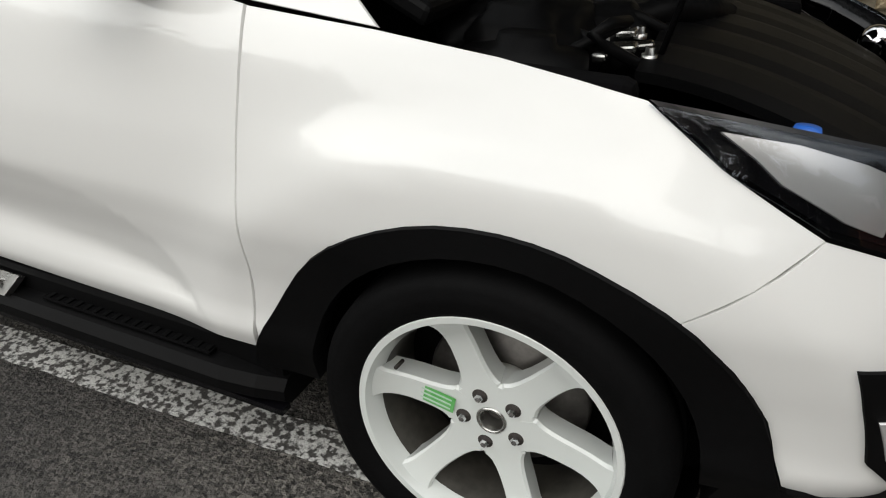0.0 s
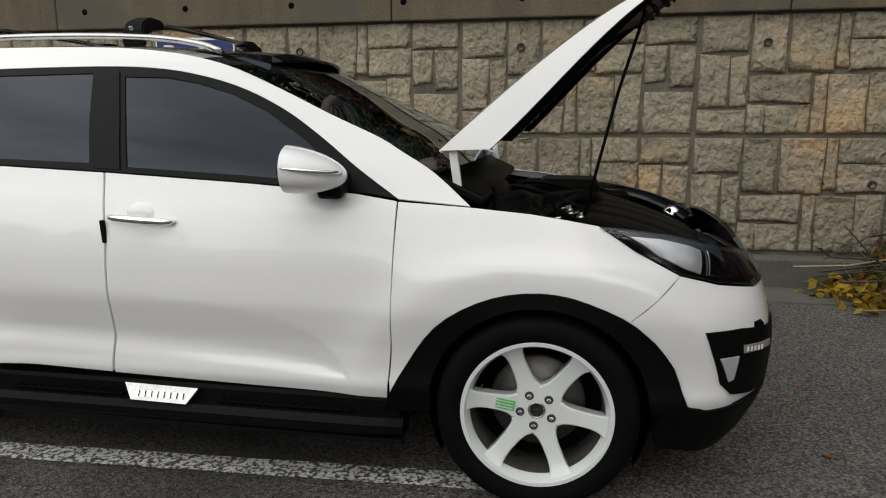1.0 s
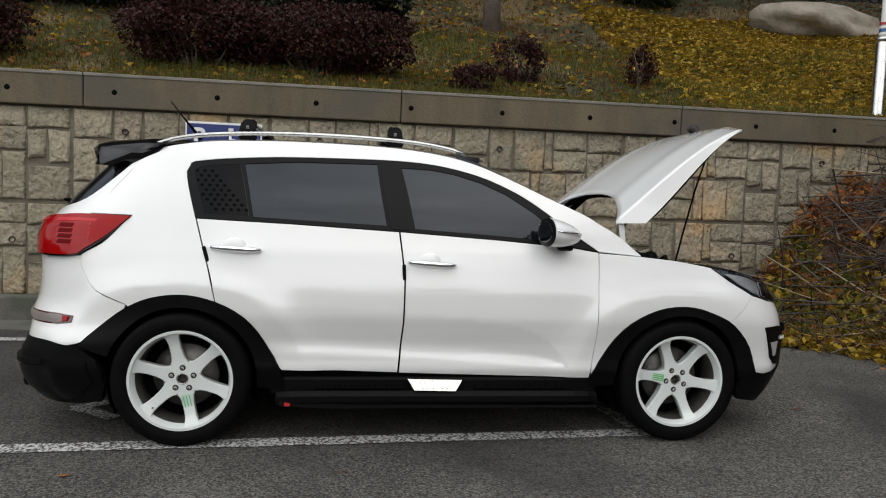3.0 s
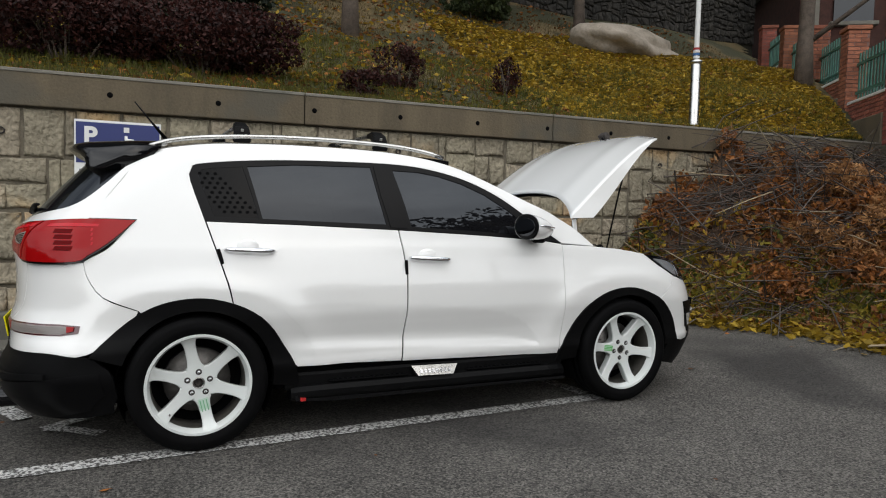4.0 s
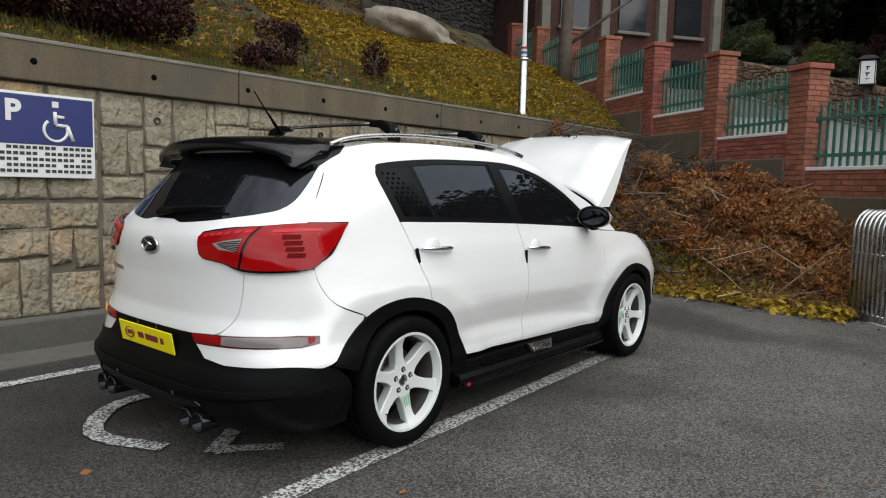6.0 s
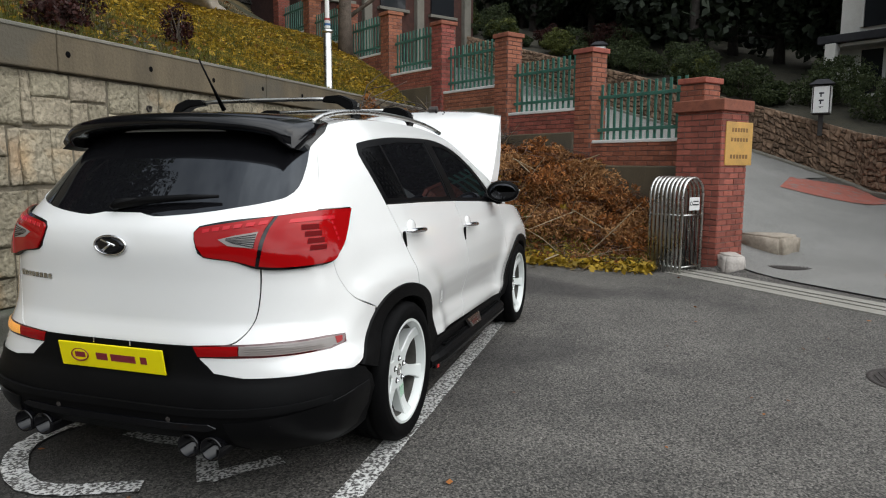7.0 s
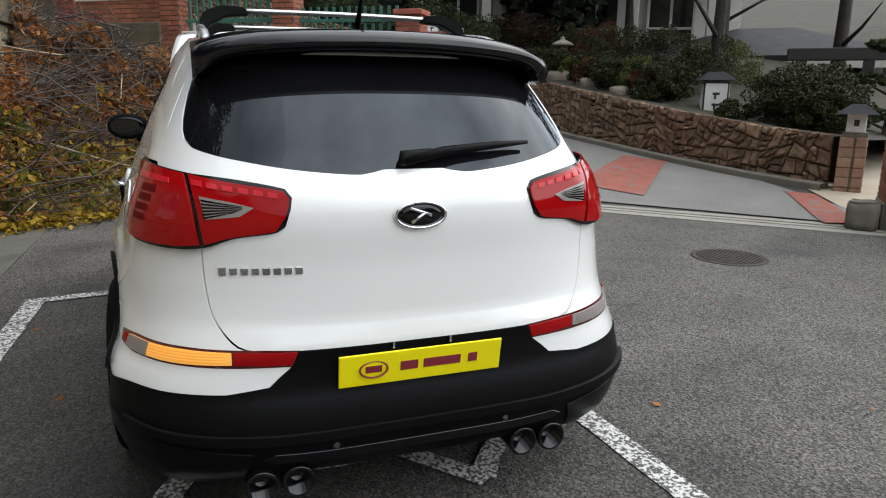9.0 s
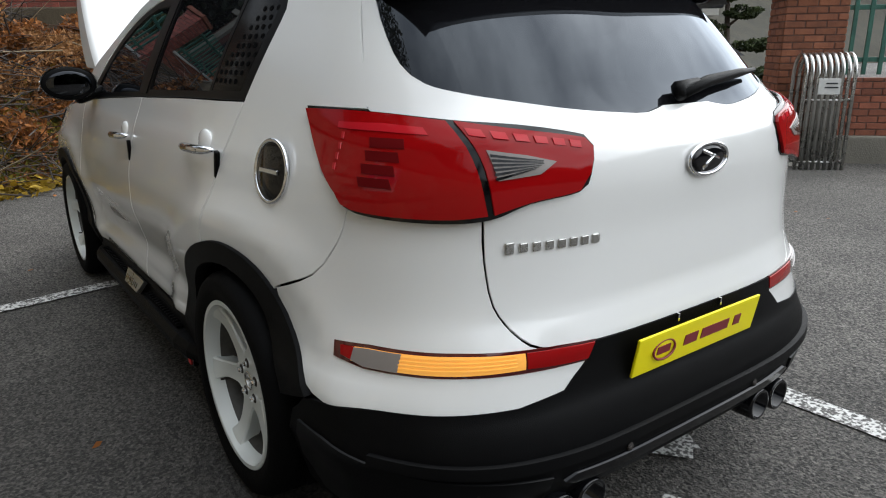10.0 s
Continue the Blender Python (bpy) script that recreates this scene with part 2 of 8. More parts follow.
TWIG = shader("dead_twig", (0.15, 0.095, 0.06), 0.9, dark=(0.07, 0.045, 0.03), scale=9, fine=50, vary=0.4)
WHITE_WALL = shader("white_render", (0.66, 0.65, 0.61), 0.8, dark=(0.54, 0.52, 0.48), scale=1.5, fine=40)
ROOF_TILE = shader("dark_roof_tile", (0.036, 0.036, 0.04), 0.75, spec=0.2, dark=(0.02, 0.02, 0.023), scale=4, fine=60, bump=0.4)
STEEL = shader("brushed_steel", (0.62, 0.62, 0.6), 0.28, 1.0, dark=(0.42, 0.41, 0.39), scale=6, fine=80, rough_vary=0.1)
CHROME = plain("chrome", (0.8, 0.8, 0.82), 0.06, 1.0)
BRASS = shader("brass_plate", (0.7, 0.41, 0.12), 0.36, 0.25, dark=(0.5, 0.3, 0.1), scale=5, fine=60, rough_vary=0.1)
IRON = shader("cast_iron", (0.05, 0.042, 0.038), 0.75, 0.2, dark=(0.024, 0.02, 0.018), scale=12, fine=90, bump=0.5)
PAINT = plain("white_car_paint", (0.77, 0.77, 0.755), 0.24, coat=1.0)
PAINT.node_tree.nodes["Principled BSDF"].inputs["Coat Roughness"].default_value = 0.02
BLACK_TRIM = plain("black_trim", (0.003, 0.003, 0.0035), 0.35, spec=0.12)
BLACK_GLOSS = plain("black_gloss", (0.004, 0.004, 0.005), 0.1, spec=0.4)
BLACK_PLASTIC = shader("black_textured_plastic", (0.0035, 0.0035, 0.0038), 0.48, spec=0.09, dark=(0.002, 0.002, 0.0022), scale=4, fine=200, bump=0.12, bump_scale=500)
BLACK_MATT = plain("black_matt", (0.003, 0.003, 0.0033), 0.9, spec=0.05)
RUBBER = shader("tyre_rubber", (0.0036, 0.0036, 0.0038), 0.7, spec=0.07, dark=(0.0022, 0.0022, 0.0024), scale=12, fine=150, bump=0.12)
# White barrel coloured dark: the shade behind the spokes is in its colour.
SHADED_BARREL = shader("shaded_barrel", (0.062, 0.058, 0.05), 0.5, dark=(0.03, 0.028, 0.024), scale=14, fine=60)
RIM_WHITE = plain("white_rim", (0.68, 0.71, 0.69), 0.3, coat=0.8)
PERFORATED = plain("perforated_film", (0.003, 0.003, 0.0035), 0.15, spec=0.1)
TINT = tinted_glass("tinted_glass", (0.18, 0.19, 0.2), 0.03, ior=1.45)
CLEAR = tinted_glass("lamp_glass", (0.9, 0.9, 0.9), 0.93)
SCREEN = tinted_glass("windscreen_glass", (0.3, 0.32, 0.32), 0.3)
RED_LENS = plain("red_lens", (0.28, 0.003, 0.004), 0.05, spec=0.25)
DARK_RED = lens_plastic("dark_red_lens", (0.07, 0.003, 0.004))
SMOKE_LENS = plain("smoked_lens", (0.24, 0.215, 0.2), 0.1)
AMBER = lens_plastic("amber_lens", (0.8, 0.36, 0.06), emit=0.4)
YELLOW = plain("yellow_plate", (0.86, 0.74, 0.0), 0.4)
MAROON = plain("maroon_print", (0.2, 0.02, 0.03), 0.5)
SIGN_WHITE = shader("sign_white", (0.74, 0.74, 0.72), 0.5, dark=(0.66, 0.66, 0.63), scale=5, fine=30)
SIGN_BLUE = plain("sign_blue", (0.012, 0.022, 0.13), 0.4)
INK = plain("dark_print", (0.03, 0.03, 0.035), 0.6)
STICKER = shader("green_sticker", (0.10, 0.42, 0.10), 0.5, dark=(0.2, 0.5, 0.2), scale=40, fine=90)
PALE_STICKER = shader("pale_green_sticker", (0.45, 0.62, 0.5), 0.5, dark=(0.62, 0.7, 0.64), scale=40, fine=90)
# Metal colour lowered to stand in for the dark surroundings it reflects.
MIRROR = plain("mirror", (0.05, 0.052, 0.056), 0.03, 1.0)
STICKER_LINE = plain("sticker_line", (0.16, 0.4, 0.22), 0.5)
RED_MARK = plain("red_mark", (0.5, 0.02, 0.02), 0.5)
WOOD_DARK = shader("dark_stained_wood", (0.035, 0.03, 0.028), 0.7, dark=(0.02, 0.018, 0.017), scale=5, fine=60)
DARK_GLASS = plain("dark_window", (0.02, 0.022, 0.025), 0.08)
PIER_STONE = shader("pinkish_pier_stone", (0.36, 0.22, 0.16), 0.88, dark=(0.22, 0.13, 0.095), scale=5, fine=30, bump=0.7, bump_scale=20, vary=0.2)
SAND = shader("pale_paving", (0.42, 0.36, 0.28), 0.9, dark=(0.33, 0.28, 0.21), scale=2, fine=50)
LEAF_YELLOW = leafy("yellow_fallen_leaf", (0.46, 0.30, 0.03), (0.17, 0.115, 0.015))
LEAF_BROWN = leafy("brown_dead_leaf", (0.42, 0.16, 0.042), (0.09, 0.042, 0.02))
LEAF_RED = leafy("red_brown_leaf", (0.056, 0.016, 0.012), (0.016, 0.007, 0.006))
LEAF_GREEN = leafy("dark_green_leaf", (0.07, 0.09, 0.034), (0.022, 0.032, 0.014))
LEAF_LIGHT = leafy("olive_leaf", (0.13, 0.14, 0.035), (0.06, 0.075, 0.02))
LEAF_CLIPPED = leafy("clipped_evergreen_leaf", (0.055, 0.062, 0.018), (0.012, 0.016, 0.006), 0.12)
LEAF_RUST = leafy("rusty_leaf", (0.12, 0.05, 0.025), (0.045, 0.022, 0.013))
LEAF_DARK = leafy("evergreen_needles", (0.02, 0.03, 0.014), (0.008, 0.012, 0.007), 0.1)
GRASS_GREEN = leafy("grass_blades", (0.115, 0.115, 0.016), (0.042, 0.05, 0.009))
GRASS_DRY = leafy("dry_grass_blades", (0.12, 0.086, 0.03), (0.06, 0.043, 0.016))
# Red brick with the woods' shade put into its colour.
SHADED_BRICK = shader("shaded_brick", (0.075, 0.03, 0.022), 0.9, dark=(0.04, 0.018, 0.014), scale=6, fine=60, bump=0.4)
LEAF_TAN = leafy("tan_dead_frond", (0.42, 0.22, 0.085), (0.2, 0.095, 0.04))
LEAF_OLIVE = leafy("yellow_green_leaf", (0.34, 0.27, 0.04), (0.1, 0.1, 0.02))
from mathutils.geometry import delaunay_2d_cdt as cdt


# ---- building helpers ----
def mesh_of(bm, name, material=None, smooth=False):
    me = bpy.data.meshes.new(name)
    bm.to_mesh(me)
    bm.free()
    if smooth:
        me.shade_smooth()
    if material:
        me.materials.append(material)
    return me


def raw_mesh(name, verts, faces, material=None, smooth=False):
    me = bpy.data.meshes.new(name)
    me.from_pydata([tuple(v) for v in verts], [], faces)
    if smooth:
        me.shade_smooth()
    if material:
        me.materials.append(material)
    me.update()
    return me


def part(name, data, material, parent, label="", smooth=False):
    """Links a bmesh, or a mesh, as one part under its thing."""
    me = data if isinstance(data, bpy.types.Mesh) else mesh_of(data, name, material, smooth)
    ob = new(name, me)
    ob.parent = parent
    if label:
        ob["label"] = label
    return ob


def thing(name, label, category, group="", kind="", at=None):
    return tagged_at(new(name), label, category, group, kind, at)


def tagged_at(ob, label, category, group, kind, at):
    tagged(ob, label, category, group, kind)
    if at is not None:
        ob.matrix_world = at
    return ob


def box(bm, size, centre=(0, 0, 0), turn=None, bevel=0.0, segments=2):
    """Adds a box with rounded edges."""
    got = bmesh.ops.create_cube(bm, size=1.0)["verts"]
    bmesh.ops.scale(bm, vec=size, verts=got)
    if bevel:
        edges = list({e for v in got for e in v.link_edges})
        res = bmesh.ops.bevel(bm, geom=edges, offset=bevel, segments=segments, profile=0.5, affect="EDGES")
        got = [v for v in {v for f in res["faces"] for v in f.verts} | {v for v in got if v.is_valid}]
    m = Matrix.Translation(centre) @ (turn.to_4x4() if turn else Matrix())
    bmesh.ops.transform(bm, matrix=m, verts=got)
    return got


def box_bm(size, centre=(0, 0, 0), turn=None, bevel=0.0, segments=2):
    bm = bmesh.new()
    box(bm, size, centre, turn, bevel, segments)
    return bm


def tube(points, radius, sides=10, closed=False, ends=True, flat=1.0):
    """A round bar swept along points; radius may be a list."""
    pts = [Vector(p) for p in points]
    n = len(pts)
    verts, faces = [], []
    up = Vector((0, 0, 1))
    side_v = None
    for i, p in enumerate(pts):
        a = pts[(i - 1) % n] if closed or i else p
        b = pts[(i + 1) % n] if closed or i < n - 1 else p
        d = (b - a).normalized()
        if side_v is None:
            side_v = d.cross(up)
            if side_v.length < 0.05:
                side_v = d.cross(Vector((1, 0, 0)))
        side_v = (side_v - d * side_v.dot(d)).normalized()
        w = d.cross(side_v)
        r = radius[i] if isinstance(radius, (list, tuple)) else radius
        for k in range(sides):
            a2 = 2 * math.pi * k / sides
            verts.append(p + side_v * math.cos(a2) * r + w * math.sin(a2) * r * flat)
    for i in range(n if closed else n - 1):
        j = (i + 1) % n
        for k in range(sides):
            q = (k + 1) % sides
            faces.append((i * sides + k, i * sides + q, j * sides + q, j * sides + k))
    if ends and not closed:
        faces.append(tuple(reversed(range(sides))))
        faces.append(tuple(range((n - 1) * sides, n * sides)))
    return verts, faces


def tube_mesh(name, points, radius, material, sides=10, closed=False, smooth=True, flat=1.0):
    v, f = tube(points, radius, sides, closed, flat=flat)
    return raw_mesh(name, v, f, material, smooth)


def lathe(name, profile, material, axis="Z", segments=48, smooth=True):
    """Turns a profile of (radius, height) pairs."""
    verts, faces = [], []
    n = len(profile)
    for k in range(segments):
        a = 2 * math.pi * k / segments
        for r, h in profile:
            p = (r * math.cos(a), r * math.sin(a), h)
            if axis == "Y":
                p = (p[0], p[2], -p[1])
            elif axis == "X":
                p = (p[2], p[0], p[1])
            verts.append(p)
    for k in range(segments):
        q = (k + 1) % segments
        for i in range(n - 1):
            faces.append((k * n + i, q * n + i, q * n + i + 1, k * n + i + 1))
    me = raw_mesh(name, verts, faces, material, smooth)
    return me


def round_sharp(me, degrees=35):
    """Marks sharp edges on a smooth mesh."""
    bm = bmesh.new()
    bm.from_mesh(me)
    for e in bm.edges:
        if len(e.link_faces) == 2 and e.calc_face_angle(0) > radians(degrees):
            e.smooth = False
    bm.to_mesh(me)
    bm.free()
    return me


def smooth_table(pairs):
    """A smooth monotone curve through (in, out) pairs."""
    xs = [p[0] for p in pairs]
    ys = [p[1] for p in pairs]
    n = len(xs)
    d = [(ys[i + 1] - ys[i]) / (xs[i + 1] - xs[i]) for i in range(n - 1)]
    m = [d[0]] + [0 if d[i - 1] * d[i] <= 0 else 2 * d[i - 1] * d[i] / (d[i - 1] + d[i]) for i in range(1, n - 1)] + [d[-1]]

    def value(x):
        if x <= xs[0]:
            return ys[0] + (x - xs[0]) * m[0]
        if x >= xs[-1]:
            return ys[-1] + (x - xs[-1]) * m[-1]
        i = 0
        while x > xs[i + 1]:
            i += 1
        h = xs[i + 1] - xs[i]
        s = (x - xs[i]) / h
        return ys[i] * (1 + 2 * s) * (1 - s) ** 2 + m[i] * h * s * (1 - s) ** 2 + ys[i + 1] * s * s * (3 - 2 * s) + m[i + 1] * h * s * s * (s - 1)
    return value


def spline(points, step, closed=True, corners=()):
    """A curve through points, resampled at about that step; it stays sharp at the corners named by index."""
    n = len(points)
    out = []
    for i in range(n if closed else n - 1):
        p0, p1, p2, p3 = (Vector(points[(i + k) % n]) if closed else Vector(points[min(max(i + k, 0), n - 1)]) for k in (-1, 0, 1, 2))
        if i in corners:
            p0 = p1 - (p2 - p1)
        if (i + 1) % n in corners:
            p3 = p2 + (p2 - p1)
        count = max(1, round((p2 - p1).length / step))
        for k in range(count):
            s = k / count
            out.append(0.5 * (2 * p1 + (p2 - p0) * s + (2 * p0 - 5 * p1 + 4 * p2 - p3) * s * s + (3 * p1 - p0 - 3 * p2 + p3) * s ** 3))
    if not closed:
        out.append(Vector(points[-1]))
    return out


def inside(p, poly):
    hit = False
    j = len(poly) - 1
    for i in range(len(poly)):
        a, b = poly[i], poly[j]
        if (a[1] > p[1]) != (b[1] > p[1]) and p[0] < (b[0] - a[0]) * (p[1] - a[1]) / (b[1] - a[1]) + a[0]:
            hit = not hit
        j = i
    return hit


def leaf_cloud(name, spots, material, size=0.05, kind_tris=1, aspect=0.6, flatness=0.0, seed=1):
    """Many small leaves, one quad each, at the spots given; flatness 1 lays them on the ground."""
    rng = np.random.default_rng(seed)
    spots = np.asarray(spots, dtype=float)
    n = len(spots)
    a = rng.normal(size=(n, 3))
    a[:, 2] *= 1 - flatness
    a /= np.linalg.norm(a, axis=1)[:, None]
    b = rng.normal(size=(n, 3))
    b[:, 2] *= 1 - flatness
    b -= a * np.sum(a * b, axis=1)[:, None]
    b /= np.linalg.norm(b, axis=1)[:, None] + 1e-9
    s = size * rng.uniform(0.6, 1.4, size=(n, 1))
    a, b = a * s, b * s * aspect
    v = np.stack([spots - a, spots - a * 0.1 + b, spots + a, spots - a * 0.1 - b], axis=1).reshape(-1, 3)
    f = np.arange(n * 4).reshape(-1, 4)
    me = bpy.data.meshes.new(name)
    me.from_pydata(v.tolist(), [], f.tolist())
    me.materials.append(material)
    return me


def lumps(rng, centre, radii, count, clumps=14, fill=0.35, squash=0.6):
    """Spots gathered in clumps over a rounded mass, with gaps."""
    dirs = rng.normal(size=(clumps, 3))
    dirs /= np.linalg.norm(dirs, axis=1)[:, None]
    mid = dirs * rng.uniform(0.55, 0.95, size=(clumps, 1))
    pick = rng.integers(0, clumps, count)
    off = rng.normal(size=(count, 3))
    off /= np.linalg.norm(off, axis=1)[:, None]
    off *= (rng.uniform(0.5, 1, size=(count, 1)) ** 0.5) * fill
    p = (mid[pick] + off) * np.asarray(radii)
    return p + np.asarray(centre)

# ---- the place: ground, road markings, gutter ----
GATE_A, GATE_B = Vector((4.5, -2.52)), Vector((0.9, -5.97))
GATE_DIR = (GATE_B - GATE_A).normalized()
GATE_OUT = Vector((-GATE_DIR.y, GATE_DIR.x))
if GATE_OUT.x < 0:
    GATE_OUT = -GATE_OUT
F0, FD = Vector((5.804, -2.489)), Vector((1.125, 1.593))
FN = FD.normalized()
FP = Vector((FN.y, -FN.x))


def beyond_fence(x, y):
    return (Vector((x, y)) - F0).dot(FP)


def ground_z(x, y):
    """Level yard; past the drain the drive rises, bends and climbs behind the fence."""
    p = Vector((x, y))
    d = (p - GATE_A).dot(GATE_OUT) - 0.35
    if d < 0 and beyond_fence(x, y) < 0.25 or (y > -2.3 and beyond_fence(x, y) < 0.25):
        return 0.0
    s = (p - F0).dot(FN)
    a, b = 0.09 * min(max(d, 0.0), 8.0), 0.55 + 0.29 * min(s, 16.0)
    k = step_up(-2.2, 1.5, s)
    return min(a * (1 - k) + max(a, b) * k, 9.0)


def hill_z(x, y):
    """The grass bank above the wall."""
    d = max(y - 2.85, 0.0)
    z = 2.385 + 0.006 * min(x, 9) + 0.36 * d * step_up(-0.6, 1.2, d) + 0.05 * max(d - 1.5, 0.0) ** 1.6
    z += 0.1 * min(max(x - 5.0, 0.0), 8.0) * step_up(-0.3, 1.4, d) * (1 - step_up(2.5, 6.5, d))
    z += 0.06 * math.sin(x * 1.3 + y) * min(d, 1)
    return z


def step_up(a, b, v):
    s = min(max((v - a) / (b - a), 0.0), 1.0)
    return s * s * (3 - 2 * s)


def sheet(name, xs, ys, z_of, material):
    v = [(x, y, z_of(x, y)) for y in ys for x in xs]
    n = len(xs)
    f = [(j * n + i, j * n + i + 1, (j + 1) * n + i + 1, (j + 1) * n + i) for j in range(len(ys) - 1) for i in range(n - 1)]
    return raw_mesh(name, v, f, material, True)


def spaced(lo, hi, step, far, far_step):
    a = [lo + i * step for i in range(int((hi - lo) / step) + 1)]
    before, after = [], []
    d, s = 0.0, far_step
    while d < far:
        d += s
        s *= 1.6
        before.insert(0, lo - d)
        after.append(a[-1] + d)
    return before + a + after


gx, gy = spaced(-8, 26, 0.35, 400, 1.0), spaced(-22, 14, 0.35, 400, 1.0)
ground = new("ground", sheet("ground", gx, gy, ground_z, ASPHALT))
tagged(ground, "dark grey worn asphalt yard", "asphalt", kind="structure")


def strip(name, pts, wide, material, label, z=0.004, kind="structure", category="road marking", zf=None):
    """A flat band of paint along points on the ground."""
    pts = spline([Vector((*p, 0)) for p in pts], 0.12, False)
    v, f = [], []
    for i, p in enumerate(pts):
        d = (pts[min(i + 1, len(pts) - 1)] - pts[max(i - 1, 0)]).normalized()
        n = Vector((-d.y, d.x, 0)) * wide / 2
        for q in (p + n, p - n):
            v.append((q.x + noise.noise(q * 9) * 0.008, q.y + noise.noise(q * 9 + Vector((5, 5, 5))) * 0.008, (zf(q.x, q.y) if zf else 0) + z))
    for i in range(len(pts) - 1):
        f.append((i * 2, i * 2 + 1, i * 2 + 3, i * 2 + 2))
    bm = bmesh.new()
    vs = [bm.verts.new(p) for p in v]
    for q in f:
        bm.faces.new([vs[k] for k in q])
    bmesh.ops.recalc_face_normals(bm, faces=bm.faces)
    if bm.faces[0:1][0].normal.z < 0:
        bmesh.ops.reverse_faces(bm, faces=bm.faces)
    return tagged(new(name, mesh_of(bm, name, material)), label, category, kind=kind)


strip("bay_line", [(-6.0, -1.05), (-2.2, -0.925), (0.9, -0.795), (1.35, -0.775)], 0.115, WHITE_LINE, "worn white painted parking bay line", z=0.0055)
strip("bay_line", [(-6.0, 1.56), (-2.4, 1.63), (-0.9, 1.67), (0.90, 1.64)], 0.12, WHITE_LINE, "worn white painted parking bay line", z=0.0070)
strip("bay_line", [(0.85, 1.70), (0.95, 1.0), (1.18, -0.70)], 0.11, WHITE_LINE, "worn white painted parking bay end line", z=0.0085)
# painted wheelchair symbol under the tail
strip("painted_symbol", [(-1.62, 0.68), (-1.78, 0.77), (-2.0, 0.76), (-2.2, 0.6), (-2.32, 0.38), (-2.29, 0.18), (-2.17, -0.07)], 0.10, WHITE_LINE, "worn white painted parking symbol", z=0.0100)
strip("painted_symbol", [(-1.72, 0.40), (-1.75, 0.2), (-1.75, -0.06), (-1.88, -0.17), (-2.05, -0.30)], 0.09, WHITE_LINE, "worn white painted parking symbol", z=0.0115)
strip("painted_symbol", [(-2.03, -0.29), (-1.9, -0.38), (-1.77, -0.49)], 0.09, WHITE_LINE, "worn white painted parking symbol", z=0.0130)


def slab(name, corners, top, bottom, material, bevel=0.01):
    bm = bmesh.new()
    f = bm.faces.new([bm.verts.new((x, y, bottom)) for x, y in corners])
    res = bmesh.ops.extrude_face_region(bm, geom=[f])
    bmesh.ops.translate(bm, vec=(0, 0, top - bottom), verts=[g for g in res["geom"] if isinstance(g, bmesh.types.BMVert)])
    bmesh.ops.recalc_face_normals(bm, faces=bm.faces)
    if bevel:
        bmesh.ops.bevel(bm, geom=bm.edges[:], offset=bevel, segments=2, affect="EDGES")
    return mesh_of(bm, name, material)


# ---- the retaining wall ----
WALL_Y, W0, W1 = 2.60, -9.0, 9.5


def lean(me, k=0.006):
    for v in me.vertices:
        v.co.z += k * v.co.x
    return me


def long_box(name, x0, x1, y0, y1, z0, z1, material, cuts=20, bevel=0.015):
    bm = box_bm((x1 - x0, y1 - y0, z1 - z0), ((x0 + x1) / 2, (y0 + y1) / 2, (z0 + z1) / 2), None, bevel)
    return mesh_of(bm, name, material)


wall = tagged(new("wall_north", lean(long_box("wall_north", W0, W1, WALL_Y, 2.95, -0.2, 2.06, MORTAR))), "retaining wall of formed grey stone with dark joints", "wall", kind="structure")
base = tagged(new("wall_footing", long_box("wall_footing", W0, W1, 2.44, 2.62, -0.2, 0.24, GUTTER, bevel=0.02)), "stained concrete wall footing", "footing", kind="structure")
gut = tagged(new("gutter", long_box("gutter", W0, 4.6, 2.0, 2.45, -0.2, 0.012, GUTTER, bevel=0.004)), "stained concrete gutter slab", "gutter", kind="structure")
x = W0
i = 0
while x < W1 - 0.1:
    n = min(x + 3.0, W1)
    c = tagged(new("coping", lean(long_box("coping", x + 0.004, n - 0.004, 2.53, 2.96, 2.055, 2.37, COPING, bevel=0.012))), "weathered concrete coping beam", "coping", kind="structure")
    lip = part("coping_lip", lean(long_box("coping_lip", x + 0.006, n - 0.006, 2.522, 2.60, 2.343, 2.374, CONCRETE, bevel=0.006)), None, c)
    k = 0.10 + 0.94 * math.ceil((x + 0.05 - 0.10) / 0.94)
    while k < n - 0.05:
        me = lathe("weep_hole", [(0.0, 0.004), (0.02, 0.004), (0.026, 0.0)], BLACK_MATT, "Y", 16)
        o = part("weep_hole", me, None, c)
        o.matrix_world = pose(k, 2.53, 2.2 + 0.006 * k, 0, 0, 180)
        k += 0.94
    x = n


# ---- stones of the wall ----
rng = random.Random(7)


def cut_stones(quad, out, low=0.065, high=0.2, slant=0.07):
    """Cuts a four-cornered field into stones by slanted cuts."""
    (a, b, c, d) = quad
    w = ((b - a).length + (c - d).length) / 2
    h = ((d - a).length + (c - b).length) / 2
    area = w * h
    if area < rng.uniform(low, high) and max(w, h) / min(w, h) < 2.6 or area < low * 0.8:
        out.append(quad)
        return
    t, u = rng.uniform(0.34, 0.66), rng.uniform(-slant, slant)
    if w > h * rng.uniform(0.75, 1.25):
        p, q = a.lerp(b, t + u), d.lerp(c, t - u)
        cut_stones((a, p, q, d), out, low, high, slant)
        cut_stones((p, b, c, q), out, low, high, slant)
    else:
        p, q = a.lerp(d, t + u), b.lerp(c, t - u)
        cut_stones((a, b, q, p), out, low, high, slant)
        cut_stones((p, q, c, d), out, low, high, slant)


